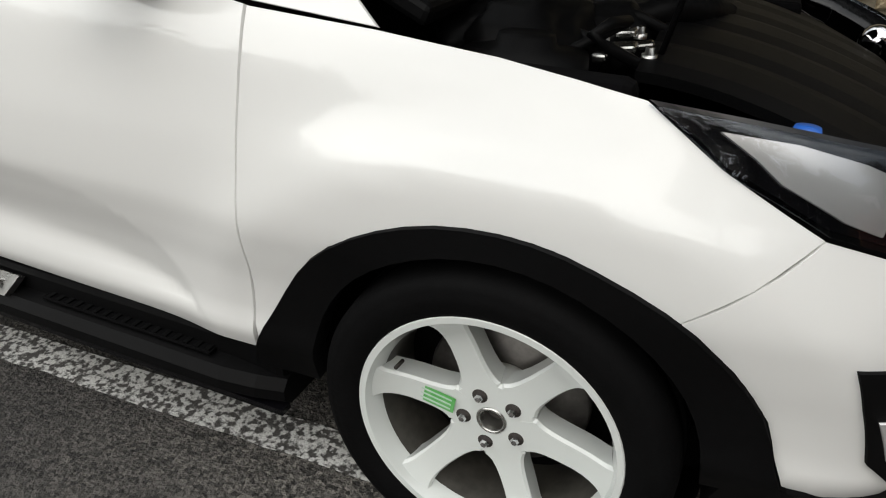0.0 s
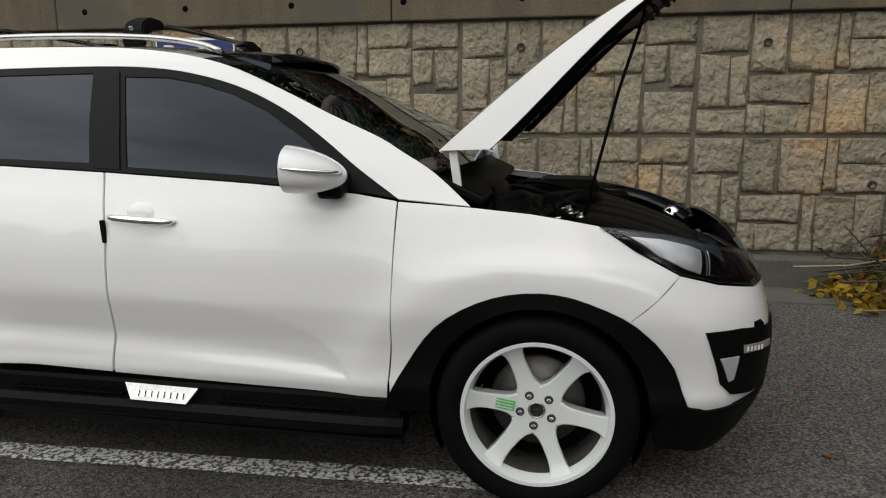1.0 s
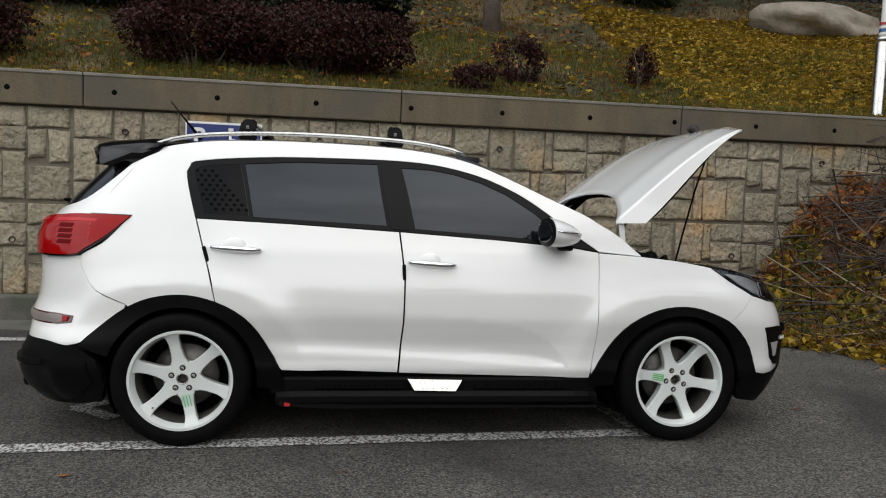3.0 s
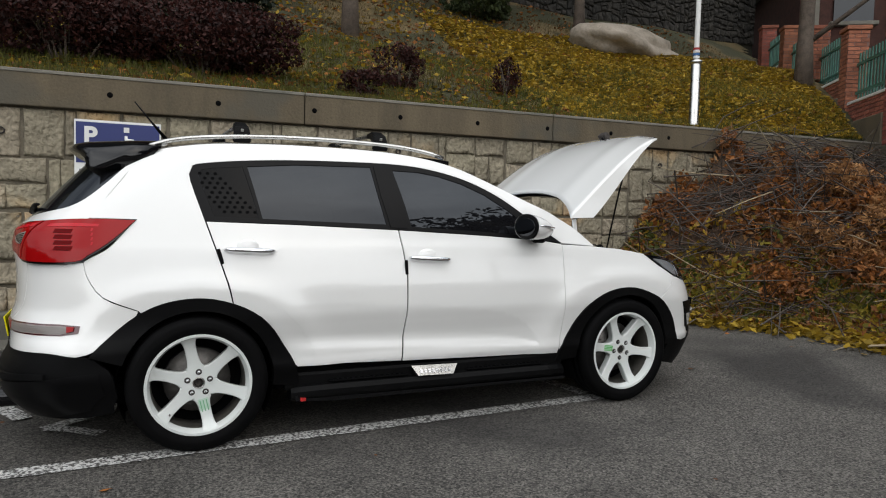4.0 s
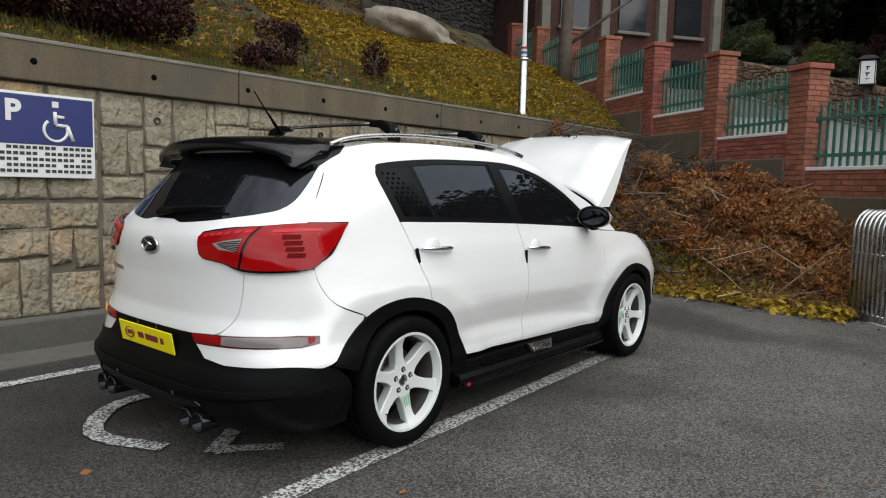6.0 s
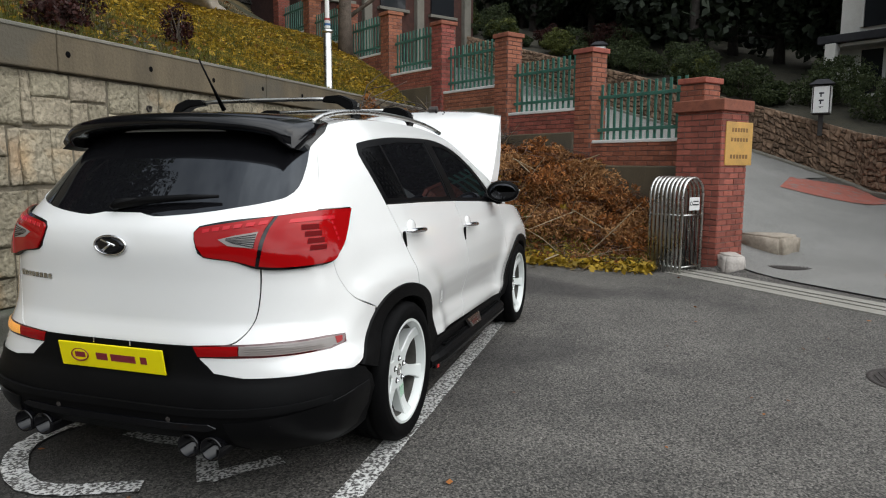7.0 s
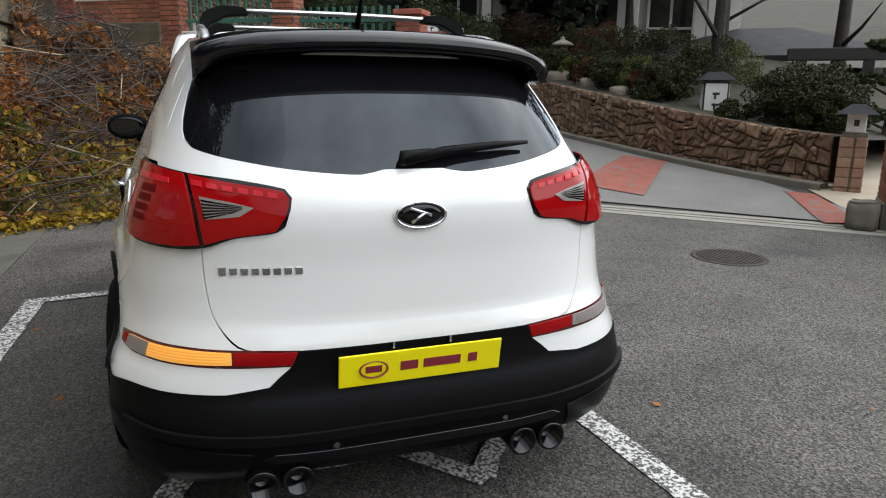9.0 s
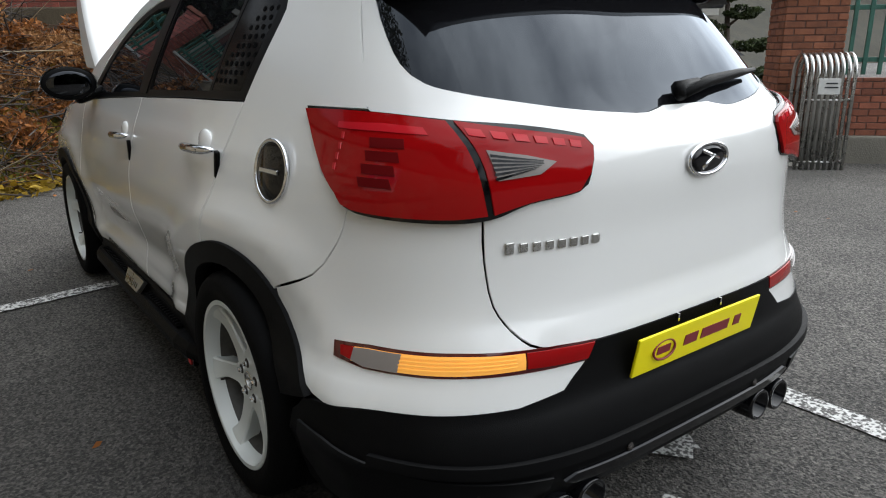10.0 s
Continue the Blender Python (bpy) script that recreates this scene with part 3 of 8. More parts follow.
def stone_mesh(quad, y, gap=0.005, proud=0.032, rough=0.013):
    """A rough stone on the wall's face, its back at y; returns points and faces. The quad is in (x, z)."""
    ring = []
    mid = sum(quad, Vector((0, 0))) / 4
    for i in range(4):
        p, q = quad[i], quad[(i + 1) % 4]
        ring += [p, p.lerp(q, 0.36 + rng.uniform(-0.08, 0.08)) + Vector((rng.uniform(-1, 1), rng.uniform(-1, 1))) * 0.006, p.lerp(q, 0.7 + rng.uniform(-0.08, 0.08)) + Vector((rng.uniform(-1, 1), rng.uniform(-1, 1))) * 0.006]
    v, f = [], []
    n = len(ring)
    tilt = Vector((rng.uniform(-0.05, 0.05), rng.uniform(-0.06, 0.06)))
    seed = rng.uniform(0, 90)
    tall = max(p.y for p in quad) - min(p.y for p in quad)
    steps = ((gap, 0.0, 0.0, 0.0), (gap + 0.004, 0.0, 0.7, 0.0), (gap + 0.016, 0.0, 0.96, 0.4), (gap + 0.035, 0.12, 1.02, 1.0), (gap + 0.02, 0.45, 1.05, 1.0), (gap, 0.75, 1.02, 1.0))
    for inset, share, up, wild in steps:
        for p in ring:
            d = mid - p
            k = min(inset / max(d.length, 1e-6), 0.5)
            q = p + d * min(max(k, share), 0.85)
            w = Vector((q.x * 7, seed, q.y * 9))
            foot = (mid.y - q.y) / tall
            h = proud * up * (1 + 0.5 * foot * min(wild * 2, 1)) + wild * (rough * (1.5 * noise.noise(w) + 0.9 * noise.noise(w * 2.7)) + (q - mid).dot(tilt))
            v.append((q.x, y - max(h, 0.0), q.y))
    v.append((mid.x, y - proud - rough * 1.5 * noise.noise(Vector((mid.x * 7, seed, mid.y * 9))), mid.y))
    last = len(steps) - 1
    for r in range(last):
        for i in range(n):
            j = (i + 1) % n
            f.append((r * n + i, r * n + j, (r + 1) * n + j, (r + 1) * n + i))
    for i in range(n):
        f.append((last * n + i, last * n + (i + 1) % n, (last + 1) * n))
    return v, f


# one formed panel, repeated along both courses: left, right, foot, head of each stone
PANEL_W, PANEL_X = 1.835, 2.393
PANEL = ((0.01, 0.36, 0.62, 0.90), (0.01, 0.22, 0.21, 0.60), (0.24, 0.36, 0.21, 0.58), (0.01, 0.36, 0.0, 0.19), (0.38, 0.62, 0.46, 0.90),
         (0.64, 0.96, 0.46, 0.90), (0.975, 1.05, 0.48, 0.90), (1.06, 1.42, 0.70, 0.90), (1.06, 1.42, 0.47, 0.68), (1.44, 1.81, 0.69, 0.90),
         (1.44, 1.60, 0.40, 0.67), (1.62, 1.81, 0.35, 0.67), (0.38, 0.82, 0.24, 0.44), (0.38, 0.50, 0.0, 0.22), (0.51, 0.82, 0.0, 0.22),
         (0.84, 0.92, 0.0, 0.44), (0.935, 1.21, 0.0, 0.45), (1.225, 1.42, 0.0, 0.45), (1.44, 1.81, 0.0, 0.33))
fields = []
for z0 in (0.247, 1.158):
    k = math.floor((W0 - PANEL_X) / PANEL_W) + 1
    while PANEL_X + (k + 1) * PANEL_W < W1 + 0.1:
        x = PANEL_X + k * PANEL_W
        shape = random.Random(31)
        for a, b, c, d in PANEL:
            a, b, c, d = a - 0.005, b + 0.005, max(c - 0.005, 0.0), d + 0.005
            wob = [Vector((shape.uniform(-0.007, 0.007) if 0.05 < e < 1.79 else 0.0, shape.uniform(-0.013, 0.013) if 0.02 < g < 0.88 else 0.0)) for e, g in ((a, c), (b, c), (b, d), (a, d))]
            fields.append(tuple(Vector((x + e, z0 + min(g, 0.887))) + w for (e, g), w in zip(((a, c), (b, c), (b, d), (a, d)), wob)))
        k += 1
fields.sort(key=lambda q: abs(sum(p.x for p in q) / 4 - 0.8))
rest_v, rest_f = [], []
for i, q in enumerate(fields):
    v, f = stone_mesh(q, WALL_Y + 0.01)
    v = [(a, b, c + 0.006 * a) for a, b, c in v]
    if i < 300:
        part("stone", raw_mesh("stone", v, f, STONE, True), None, wall)
    else:
        k = len(rest_v)
        rest_v += v
        rest_f += [tuple(a + k for a in g) for g in f]
for k in range(-5, 4):
    for u, z in ((0.48, 1.84),) + (((1.31, 0.79),) if k % 2 == 0 else ()):
        o = part("weep_pipe", lathe("weep_pipe", [(0.0, -0.02), (0.021, -0.02), (0.022, 0.012), (0.029, 0.014), (0.031, 0.0), (0.031, -0.04)], IRON, "Y", 20), None, wall, "dark weep pipe end")
        o.matrix_world = pose(PANEL_X + k * PANEL_W + u, 2.572, z + 0.006 * (PANEL_X + k * PANEL_W), 0, 0, 180)
tagged(part("far_stones", raw_mesh("far_stones", rest_v, rest_f, STONE, True), None, wall), kind="stuff")

# ---- grass bank ----
rg = np.random.default_rng(5)
hx = [W0 - 50 + i * 5 for i in range(10)] + [W0 + i * 0.3 for i in range(int((24 - W0) / 0.3))]
hy = [2.90 + i * 0.3 for i in range(32)] + [12.6 + i * 3 for i in range(14)]
v = [(x, y, hill_z(x, y) + 0.03 * noise.noise(Vector((x * 2, y * 2, 0)))) for y in hy for x in hx]
n = len(hx)
f = [(j * n + i, j * n + i + 1, (j + 1) * n + i + 1, (j + 1) * n + i) for j in range(len(hy) - 1) for i in range(n - 1) if beyond_fence(hx[i], hy[j]) < -0.05]
bank = tagged(new("grass_bank", raw_mesh("grass_bank", v, f, GRASS_SOIL, True)), "sloping bank of patchy autumn grass", "grass bank", kind="structure")


def on_bank(count, x0, x1, y0, y1, patchy=0.0, shift=0.0):
    out = []
    while len(out) < count:
        x, y = rg.uniform(x0, x1), y0 + (y1 - y0) * rg.uniform() ** 1.5
        if beyond_fence(x, y) > -0.3:
            continue
        if patchy and noise.noise(Vector((x * 0.7 + shift, y * 0.9, shift))) < patchy * rg.uniform(-1, 1):
            continue
        out.append((x, y, hill_z(x, y)))
    return np.array(out)


def blades(name, spots, material, height=0.07, seed=2):
    """Grass: one thin triangle a blade."""
    r = np.random.default_rng(seed)
    n = len(spots)
    a = r.uniform(0, 2 * np.pi, n)
    w = np.stack([np.cos(a), np.sin(a), np.zeros(n)], 1) * r.uniform(0.004, 0.009, (n, 1))
    tip = spots + np.stack([r.normal(0, 0.03, n), r.normal(0, 0.03, n), height * r.uniform(0.5, 1.5, n)], 1)
    v = np.stack([spots - w, spots + w, tip], 1).reshape(-1, 3)
    me = bpy.data.meshes.new(name)
    me.from_pydata(v.tolist(), [], np.arange(3 * n).reshape(-1, 3).tolist())
    me.materials.append(material)
    return me


tagged(new("grass", blades("grass", on_bank(60000, -8, 10, 2.92, 6.5, 0.6), GRASS_GREEN, 0.08)), "short green grass blades on the bank", "grass", kind="stuff")
tagged(new("dry_grass", blades("dry_grass", on_bank(40000, -8, 13, 2.92, 10, 0.8, 7.0), GRASS_DRY, 0.07, 3)), "dry straw-coloured grass on the bank", "grass", kind="stuff")
tagged(new("fallen_leaves", leaf_cloud("fallen_leaves", np.concatenate([on_bank(30000, 3.8, 15, 2.95, 9, 0.0), on_bank(4500, -8, 6, 3.0, 10, 0.7, 3.0)]) + np.array([0, 0, 0.035]), LEAF_YELLOW, 0.05, flatness=0.75, seed=4)), "yellow fallen leaves scattered over the bank", "leaves", kind="stuff")
tagged(new("brown_leaves", leaf_cloud("brown_leaves", on_bank(9000, -8, 13, 2.95, 11, 0.7, 11.0) + np.array([0, 0, 0.03]), LEAF_BROWN, 0.045, flatness=0.75, seed=5)), "brown fallen leaves on the bank", "leaves", kind="stuff")


# ---- shrubs and trees ----
def shrub(name, centre, radii, material, count, leaf, label, category="shrub", group="", seed=1, clumps=26, stems=9, fill=0.34):
    r = np.random.default_rng(seed)
    at = Matrix.Translation(centre)
    root = thing(name, label, category, group, at=at)
    spots = lumps(r, (0, 0, radii[2] * 0.95), radii, count, clumps, fill)
    spots = spots[spots[:, 2] > 0.02]
    part("foliage", leaf_cloud("foliage", spots, material, leaf, seed=seed), None, root)
    v, f = [], []
    for i in range(stems):
        a = r.uniform(0, 6.28)
        q = r.uniform(0.2, 0.75)
        tip = (math.cos(a) * radii[0] * q, math.sin(a) * radii[1] * q, radii[2] * r.uniform(1.0, 1.7))
        foot = (tip[0] * 0.3, tip[1] * 0.3, -0.05)
        tv, tf = tube([foot, tuple((p + q2) / 2 + r.normal(0, 0.03) for p, q2 in zip(foot, tip)), tip], [0.014, 0.009, 0.004], 5)
        k = len(v)
        v += tv
        f += [tuple(b + k for b in g) for g in tf]
    tagged(part("branchwork", raw_mesh("branchwork", v, f, BARK), None, root), kind="stuff")
    return root


def bank_at(x, y):
    return (x, y, hill_z(x, y) - 0.03)


shrub("hedge", bank_at(-2.2, 3.74), (0.92, 0.46, 0.43), LEAF_RED, 15000, 0.024, "clipped red-brown barberry hedge on the grass bank", "hedge", "hedges", 11, 60, 20, 0.3)
shrub("hedge", bank_at(-0.85, 3.74), (0.97, 0.48, 0.45), LEAF_RED, 16000, 0.024, "clipped red-brown barberry hedge on the grass bank", "hedge", "hedges", 12, 60, 20, 0.3)
shrub("hedge", bank_at(-5.1, 3.78), (1.1, 0.48, 0.42), LEAF_RED, 14000, 0.024, "clipped red-brown barberry hedge on the grass bank", "hedge", "hedges", 13, 60, 20, 0.3)
shrub("shrub", bank_at(0.92, 3.52), (0.28, 0.24, 0.2), LEAF_RED, 1500, 0.022, "small thin red-brown shrub on the bank", "shrub", "small shrubs", 14)
shrub("shrub", bank_at(1.55, 3.95), (0.3, 0.28, 0.33), LEAF_RED, 2200, 0.022, "small thin red-brown shrub on the bank", "shrub", "small shrubs", 15)
shrub("shrub", bank_at(3.07, 3.84), (0.19, 0.19, 0.27), LEAF_RED, 1100, 0.022, "small thin red-brown shrub on the bank", "shrub", "small shrubs", 16)


def tree(centre, height, girth, crown, material, count, leaf, label, seed, crown_at=0.65, limbs=7, bark=DARK_BARK, clumps=22, lean_x=0.0, group="woodland trees"):
    r = np.random.default_rng(seed)
    root = thing("tree", label, "tree", group, at=Matrix.Translation(centre))
    v, f = [], []

    def add(pts, rad, sides):
        tv, tf = tube(pts, rad, sides)
        k = len(v)
        v.extend(tv)
        f.extend([tuple(b + k for b in g) for g in tf])
    trunk = [(lean_x * q * q * height + r.normal(0, 0.05) * q, r.normal(0, 0.06) * q, q * height * 0.9 - 0.2 * (q == 0)) for q in (0, 0.12, 0.3, 0.5, 0.7, 0.9, 1.0)]
    add(trunk, [girth * 1.35, girth, girth * 0.85, girth * 0.7, girth * 0.5, girth * 0.3, girth * 0.12], 9)
    for i in range(limbs):
        q = r.uniform(0.3, 0.85)
        a = r.uniform(0, 6.28)
        p = Vector(trunk[min(int(q * 6), 5)])
        out = Vector((math.cos(a), math.sin(a), r.uniform(0.1, 0.7)))
        reach = crown[0] * r.uniform(0.5, 0.9)
        add([p, p + out * reach * 0.5 + Vector((0, 0, 0.1)), p + out * reach + Vector((r.normal(0, 0.2), r.normal(0, 0.2), 0.2))], [girth * 0.4, girth * 0.25, girth * 0.08], 6)
    part("trunk", raw_mesh("trunk", v, f, bark, True), None, root)
    if count:
        spots = lumps(r, (lean_x * height, 0, height * crown_at), crown, count, clumps, 0.42)
        part("crown", leaf_cloud("crown", spots, material, leaf, seed=seed), None, root)
    return root


for i, (x, y, h, c) in enumerate(((-7, 13.5, 8, 2.6), (-3.5, 12.6, 7.5, 2.8), (-0.5, 14, 9, 3), (2.5, 12.8, 8, 2.6), (5.5, 13.6, 9, 2.9), (8.5, 12.9, 8, 2.6), (-10, 12, 8, 3), (11.5, 13.5, 9, 3), (-5, 17, 11, 3.4), (1, 17.5, 11, 3.4), (6.5, 17, 11, 3.4), (12, 17, 11, 3.4))):
    tree((x, y, hill_z(x, y) - 0.1), h, 0.17, (c, c, h * 0.42), LEAF_DARK, 5200, 0.15, "dark evergreen woodland tree above the bank", 100 + i, 0.6)
# Crowns stand out of view, spread wide to shade the bank.
for i, (x, y, g) in enumerate(((1.8, 6.95, 0.13), (6.6, 10.2, 0.11), (10.7, 5.2, 0.15), (-1.0, 10.5, 0.1), (8.2, 9.4, 0.12))):
    tree((x, y, hill_z(x, y) - 0.1), 8.0, g, (2.8, 2.6, 1.7), LEAF_GREEN, 5200, 0.1, "slender bare-trunked tree on the bank", 140 + i, 0.85, 6, BARK, lean_x=0.03)

for i in range(13):
    x = -9.5 + i * 1.25
    q = random.Random(i).uniform(0.7, 1.1)
    shrub("shrub", bank_at(x, 9.6 + 0.7 * (i % 3)), (q, q * 0.8, q * 0.7), LEAF_DARK if i % 3 else LEAF_GREEN, 2600, 0.06, "dark evergreen shrub at the top of the bank", "shrub", "bank-top shrubs", 200 + i, 26, 6, 0.34)

for i, x in enumerate((-6.2, -4.9, -3.7, -2.5, -1.4, -0.3)):
    y = 6.5 + 0.25 * (i % 2)
    shrub("shrub", bank_at(x, y), (0.85, 0.6, 0.5), LEAF_DARK, 5200, 0.05, "dark evergreen shrub on the upper bank", "shrub", "bank-top shrubs", 240 + i, 30, 6, 0.34)

# rock on the bank
bm = bmesh.new()
bmesh.ops.create_icosphere(bm, subdivisions=4, radius=1)
for q in bm.verts:
    q.co += q.co.normalized() * (noise.noise(q.co * 1.6) * 0.28 + noise.noise(q.co * 5) * 0.07)
bmesh.ops.transform(bm, matrix=Matrix.Translation((8.95, 8.5, hill_z(8.95, 8.5) - 0.02)) @ Euler((0.25, 0.05, 0.2)).to_matrix().to_4x4() @ Matrix.Diagonal((1.55, 0.9, 0.46, 1)), verts=bm.verts)
tagged(new("boulder", mesh_of(bm, "boulder", ROCK, True)), "pale weathered flat boulder in the grass bank", "rock")


def rubble(name, pts, tall, thick, label, z_of, size=(0.05, 0.14), material=None, top_drop=0.0):
    """A wall of rough fieldstones along a line of points, standing on the ground."""
    root = tagged(new(name), label, "stone wall", kind="structure")
    line = spline([Vector((*p, 0)) for p in pts], 1.2, False)
    core_v, core_f = [], []
    sv, sf = [], []
    for a, b in zip(line, line[1:]):
        d = (b - a)
        ln = d.length
        d.normalize()
        nrm = Vector((-d.y, d.x, 0))
        za, zb = z_of(a.x, a.y), z_of(b.x, b.y)
        k = len(core_v)
        ha, hb = (tall(a.x), tall(b.x)) if callable(tall) else (tall, tall)
        for p, z, height in ((a, za, ha), (b, zb, hb)):
            core_v += [(p.x, p.y, z - 0.4), (p.x, p.y, z + height - 0.03), (p.x - nrm.x * thick, p.y - nrm.y * thick, z + height - 0.03), (p.x - nrm.x * thick, p.y - nrm.y * thick, z - 0.4)]
        core_f += [(k, k + 4, k + 5, k + 1), (k + 1, k + 5, k + 6, k + 2), (k + 2, k + 6, k + 7, k + 3)]
        out = []
        cut_stones((Vector((0, -0.05)), Vector((ln, -0.05)), Vector((ln, hb)), Vector((0, ha))), out, *size, 0.13)
        for q in out:
            v, f = stone_mesh(q, 0.0, 0.008, 0.055, 0.026)
            k = len(sv)
            for x, y, z in v:
                p = a + d * x - nrm * y
                sv.append((p.x, p.y, z + za + (zb - za) * x / ln))
            sf += [tuple(c + k for c in g) for g in f]
    part("wall_core", raw_mesh(name + "_core", core_v, core_f, DARK_SOIL), None, root)
    tagged(part("fieldstones", raw_mesh(name + "_stones", sv, sf, material or FIELDSTONE, True), None, root), kind="stuff")
    return root


# Fieldstone darkened in its colour for the shade at the wood's edge.
SHADED_FIELDSTONE = shader("shaded_round_fieldstone", (0.036, 0.032, 0.026), 0.9, dark=(0.014, 0.013, 0.011), scale=4, fine=26, bump=0.9, bump_scale=12, vary=0.35)
rubble("garden_wall_upper", [(16, 11.2), (8, 11.2), (0, 11.4), (-12, 11.6)], 1.9, 0.4, "shade-darkened rough stone wall at the top of the bank", lambda x, y: hill_z(x, y), (0.03, 0.08), SHADED_FIELDSTONE)

# ---- woods all round ----
def woods(name, a0, a1, radius, height, material, count, leaf, label, centre=(2, 0), foot=0.0, seed=50):
    """A far belt of dark trees: a lumpy mass and its outer leaves."""
    r = np.random.default_rng(seed)
    n, m = 90, 8
    v, f = [], []
    for i in range(n + 1):
        a = radians(a0 + (a1 - a0) * i / n)
        for j in range(m):
            q = j / (m - 1)
            top = height * (0.85 + 0.3 * noise.noise(Vector((a * 7, seed, 0))) + 0.22 * noise.noise(Vector((a * 23, seed, 4))))
            rr = radius + 5 * q * q + 1.6 * noise.noise(Vector((a * 14, q * 4, seed)))
            v.append((centre[0] + rr * math.cos(a), centre[1] + rr * math.sin(a), foot - 1 + (top + 1) * q))
    for i in range(n):
        for j in range(m - 1):
            f.append((i * m + j, (i + 1) * m + j, (i + 1) * m + j + 1, i * m + j + 1))
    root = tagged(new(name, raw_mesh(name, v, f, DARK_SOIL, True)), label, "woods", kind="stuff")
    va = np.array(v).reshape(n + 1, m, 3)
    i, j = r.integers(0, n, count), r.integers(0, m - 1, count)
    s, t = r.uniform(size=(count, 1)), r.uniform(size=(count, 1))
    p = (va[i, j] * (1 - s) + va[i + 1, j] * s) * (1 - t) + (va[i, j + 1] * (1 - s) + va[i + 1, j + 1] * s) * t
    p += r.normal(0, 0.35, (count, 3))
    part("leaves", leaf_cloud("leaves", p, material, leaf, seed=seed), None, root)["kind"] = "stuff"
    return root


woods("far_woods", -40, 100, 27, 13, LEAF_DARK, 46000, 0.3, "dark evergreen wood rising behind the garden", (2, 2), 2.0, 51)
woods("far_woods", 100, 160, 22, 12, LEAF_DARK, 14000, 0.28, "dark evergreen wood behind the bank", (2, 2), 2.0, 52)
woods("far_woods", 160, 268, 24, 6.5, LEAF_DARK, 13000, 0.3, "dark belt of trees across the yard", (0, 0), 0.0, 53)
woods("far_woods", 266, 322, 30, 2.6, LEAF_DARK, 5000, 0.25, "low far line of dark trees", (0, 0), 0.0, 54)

# ---- lamp post on the coping ----
lamp_post = thing("lamp_post", "stainless steel lamp post with coloured bands on the wall", "lamp post", at=Matrix.Translation((5.83, 3.16, hill_z(5.83, 3.16) - 0.02)))
part("base_plate", lathe("base_plate", [(0.0, 0.02), (0.11, 0.02), (0.115, 0.0)], SIGN_WHITE, "Z", 24), None, lamp_post)
part("sleeve", lathe("sleeve", [(0.085, 0.02), (0.085, 0.06), (0.07, 0.08), (0.07, 0.92), (0.06, 0.95)], STEEL, "Z", 24), None, lamp_post)
part("collar", lathe("collar", [(0.06, 0.94), (0.085, 0.95), (0.085, 0.985), (0.05, 1.0)], STEEL, "Z", 24), None, lamp_post)
for z, m in ((1.02, SIGN_WHITE), (1.06, plain("band_blue", (0.03, 0.12, 0.3), 0.4)), (1.10, SIGN_WHITE), (1.14, plain("band_red", (0.35, 0.03, 0.03), 0.4))):
    part("band", lathe("band", [(0.048, z), (0.048, z + 0.03)], m, "Z", 20), None, lamp_post)
part("pole", lathe("pole", [(0.036, 1.0), (0.03, 4.6)], SIGN_WHITE, "Z", 20), None, lamp_post)

# ---- fence of brick posts and green railings ----
def bricks(bm_v, bm_f, origin, ex, ey, wide, deep, tall, skip=0):
    """Bricks in running bond on four faces of a block; ex, ey: its axes."""
    bl, bh, g = 0.2, 0.062, 0.011
    faces = ((origin, ex, -ey, wide), (origin + ex * wide, ey, ex, deep), (origin + ex * wide + ey * deep, -ex, ey, wide), (origin + ey * deep, -ey, -ex, deep))
    for o, along, out, ln in faces:
        z, row = 0.0, 0
        while z < tall - 0.02:
            x = -(bl + g) / 2 * (row % 2)
            top = min(z + bh, tall)
            while x < ln - 0.01:
                x0, x1 = max(x, 0.0), min(x + bl, ln)
                if x1 - x0 > 0.03:
                    k = len(bm_v)
                    pr = 0.006 + rng.uniform(0, 0.003)
                    for dz, dx, du in ((z, x0, 0), (z, x1, 0), (top, x1, 0), (top, x0, 0), (z + 0.003, x0 + 0.003, pr), (z + 0.003, x1 - 0.003, pr), (top - 0.003, x1 - 0.003, pr), (top - 0.003, x0 + 0.003, pr)):
                        p = o + along * dx + out * du
                        bm_v.append((p.x, p.y, o.z + dz))
                    bm_f.extend([(k + 4, k + 5, k + 6, k + 7), (k, k + 1, k + 5, k + 4), (k + 1, k + 2, k + 6, k + 5), (k + 2, k + 3, k + 7, k + 6), (k + 3, k, k + 4, k + 7)])
                x += bl + g
            z += bh + g
            row += 1


def brick_block(parent, origin, ex, ey, wide, deep, tall, name="brickwork"):
    v, f = [], []
    bricks(v, f, origin, ex, ey, wide, deep, tall)
    me = raw_mesh(name, v, f, BRICK)
    bmf = bmesh.new(); bmf.from_mesh(me); bmesh.ops.recalc_face_normals(bmf, faces=bmf.faces); bmf.to_mesh(me); bmf.free()
    part(name, me, None, parent)
    c = origin + ex * wide / 2 + ey * deep / 2
    m = Matrix((ex, ey, Vector((0, 0, 1)))).transposed()
    part("mortar_core", box_bm((wide - 0.004, deep - 0.004, tall), (c.x, c.y, origin.z + tall / 2), m), BRICK_JOINT, parent)


def cap_block(parent, origin, ex, ey, wide, deep, z, over=0.035, tall=0.075, material=None):
    c = origin + ex * wide / 2 + ey * deep / 2
    m = Matrix((ex, ey, Vector((0, 0, 1)))).transposed()
    part("cap", box_bm((wide + 2 * over, deep + 2 * over, tall), (c.x, c.y, z + tall / 2), m, 0.01), material or BRICK, parent)


EX, EY = Vector((FN.x, FN.y, 0)), Vector((-FN.y, FN.x, 0))
POST = 0.34


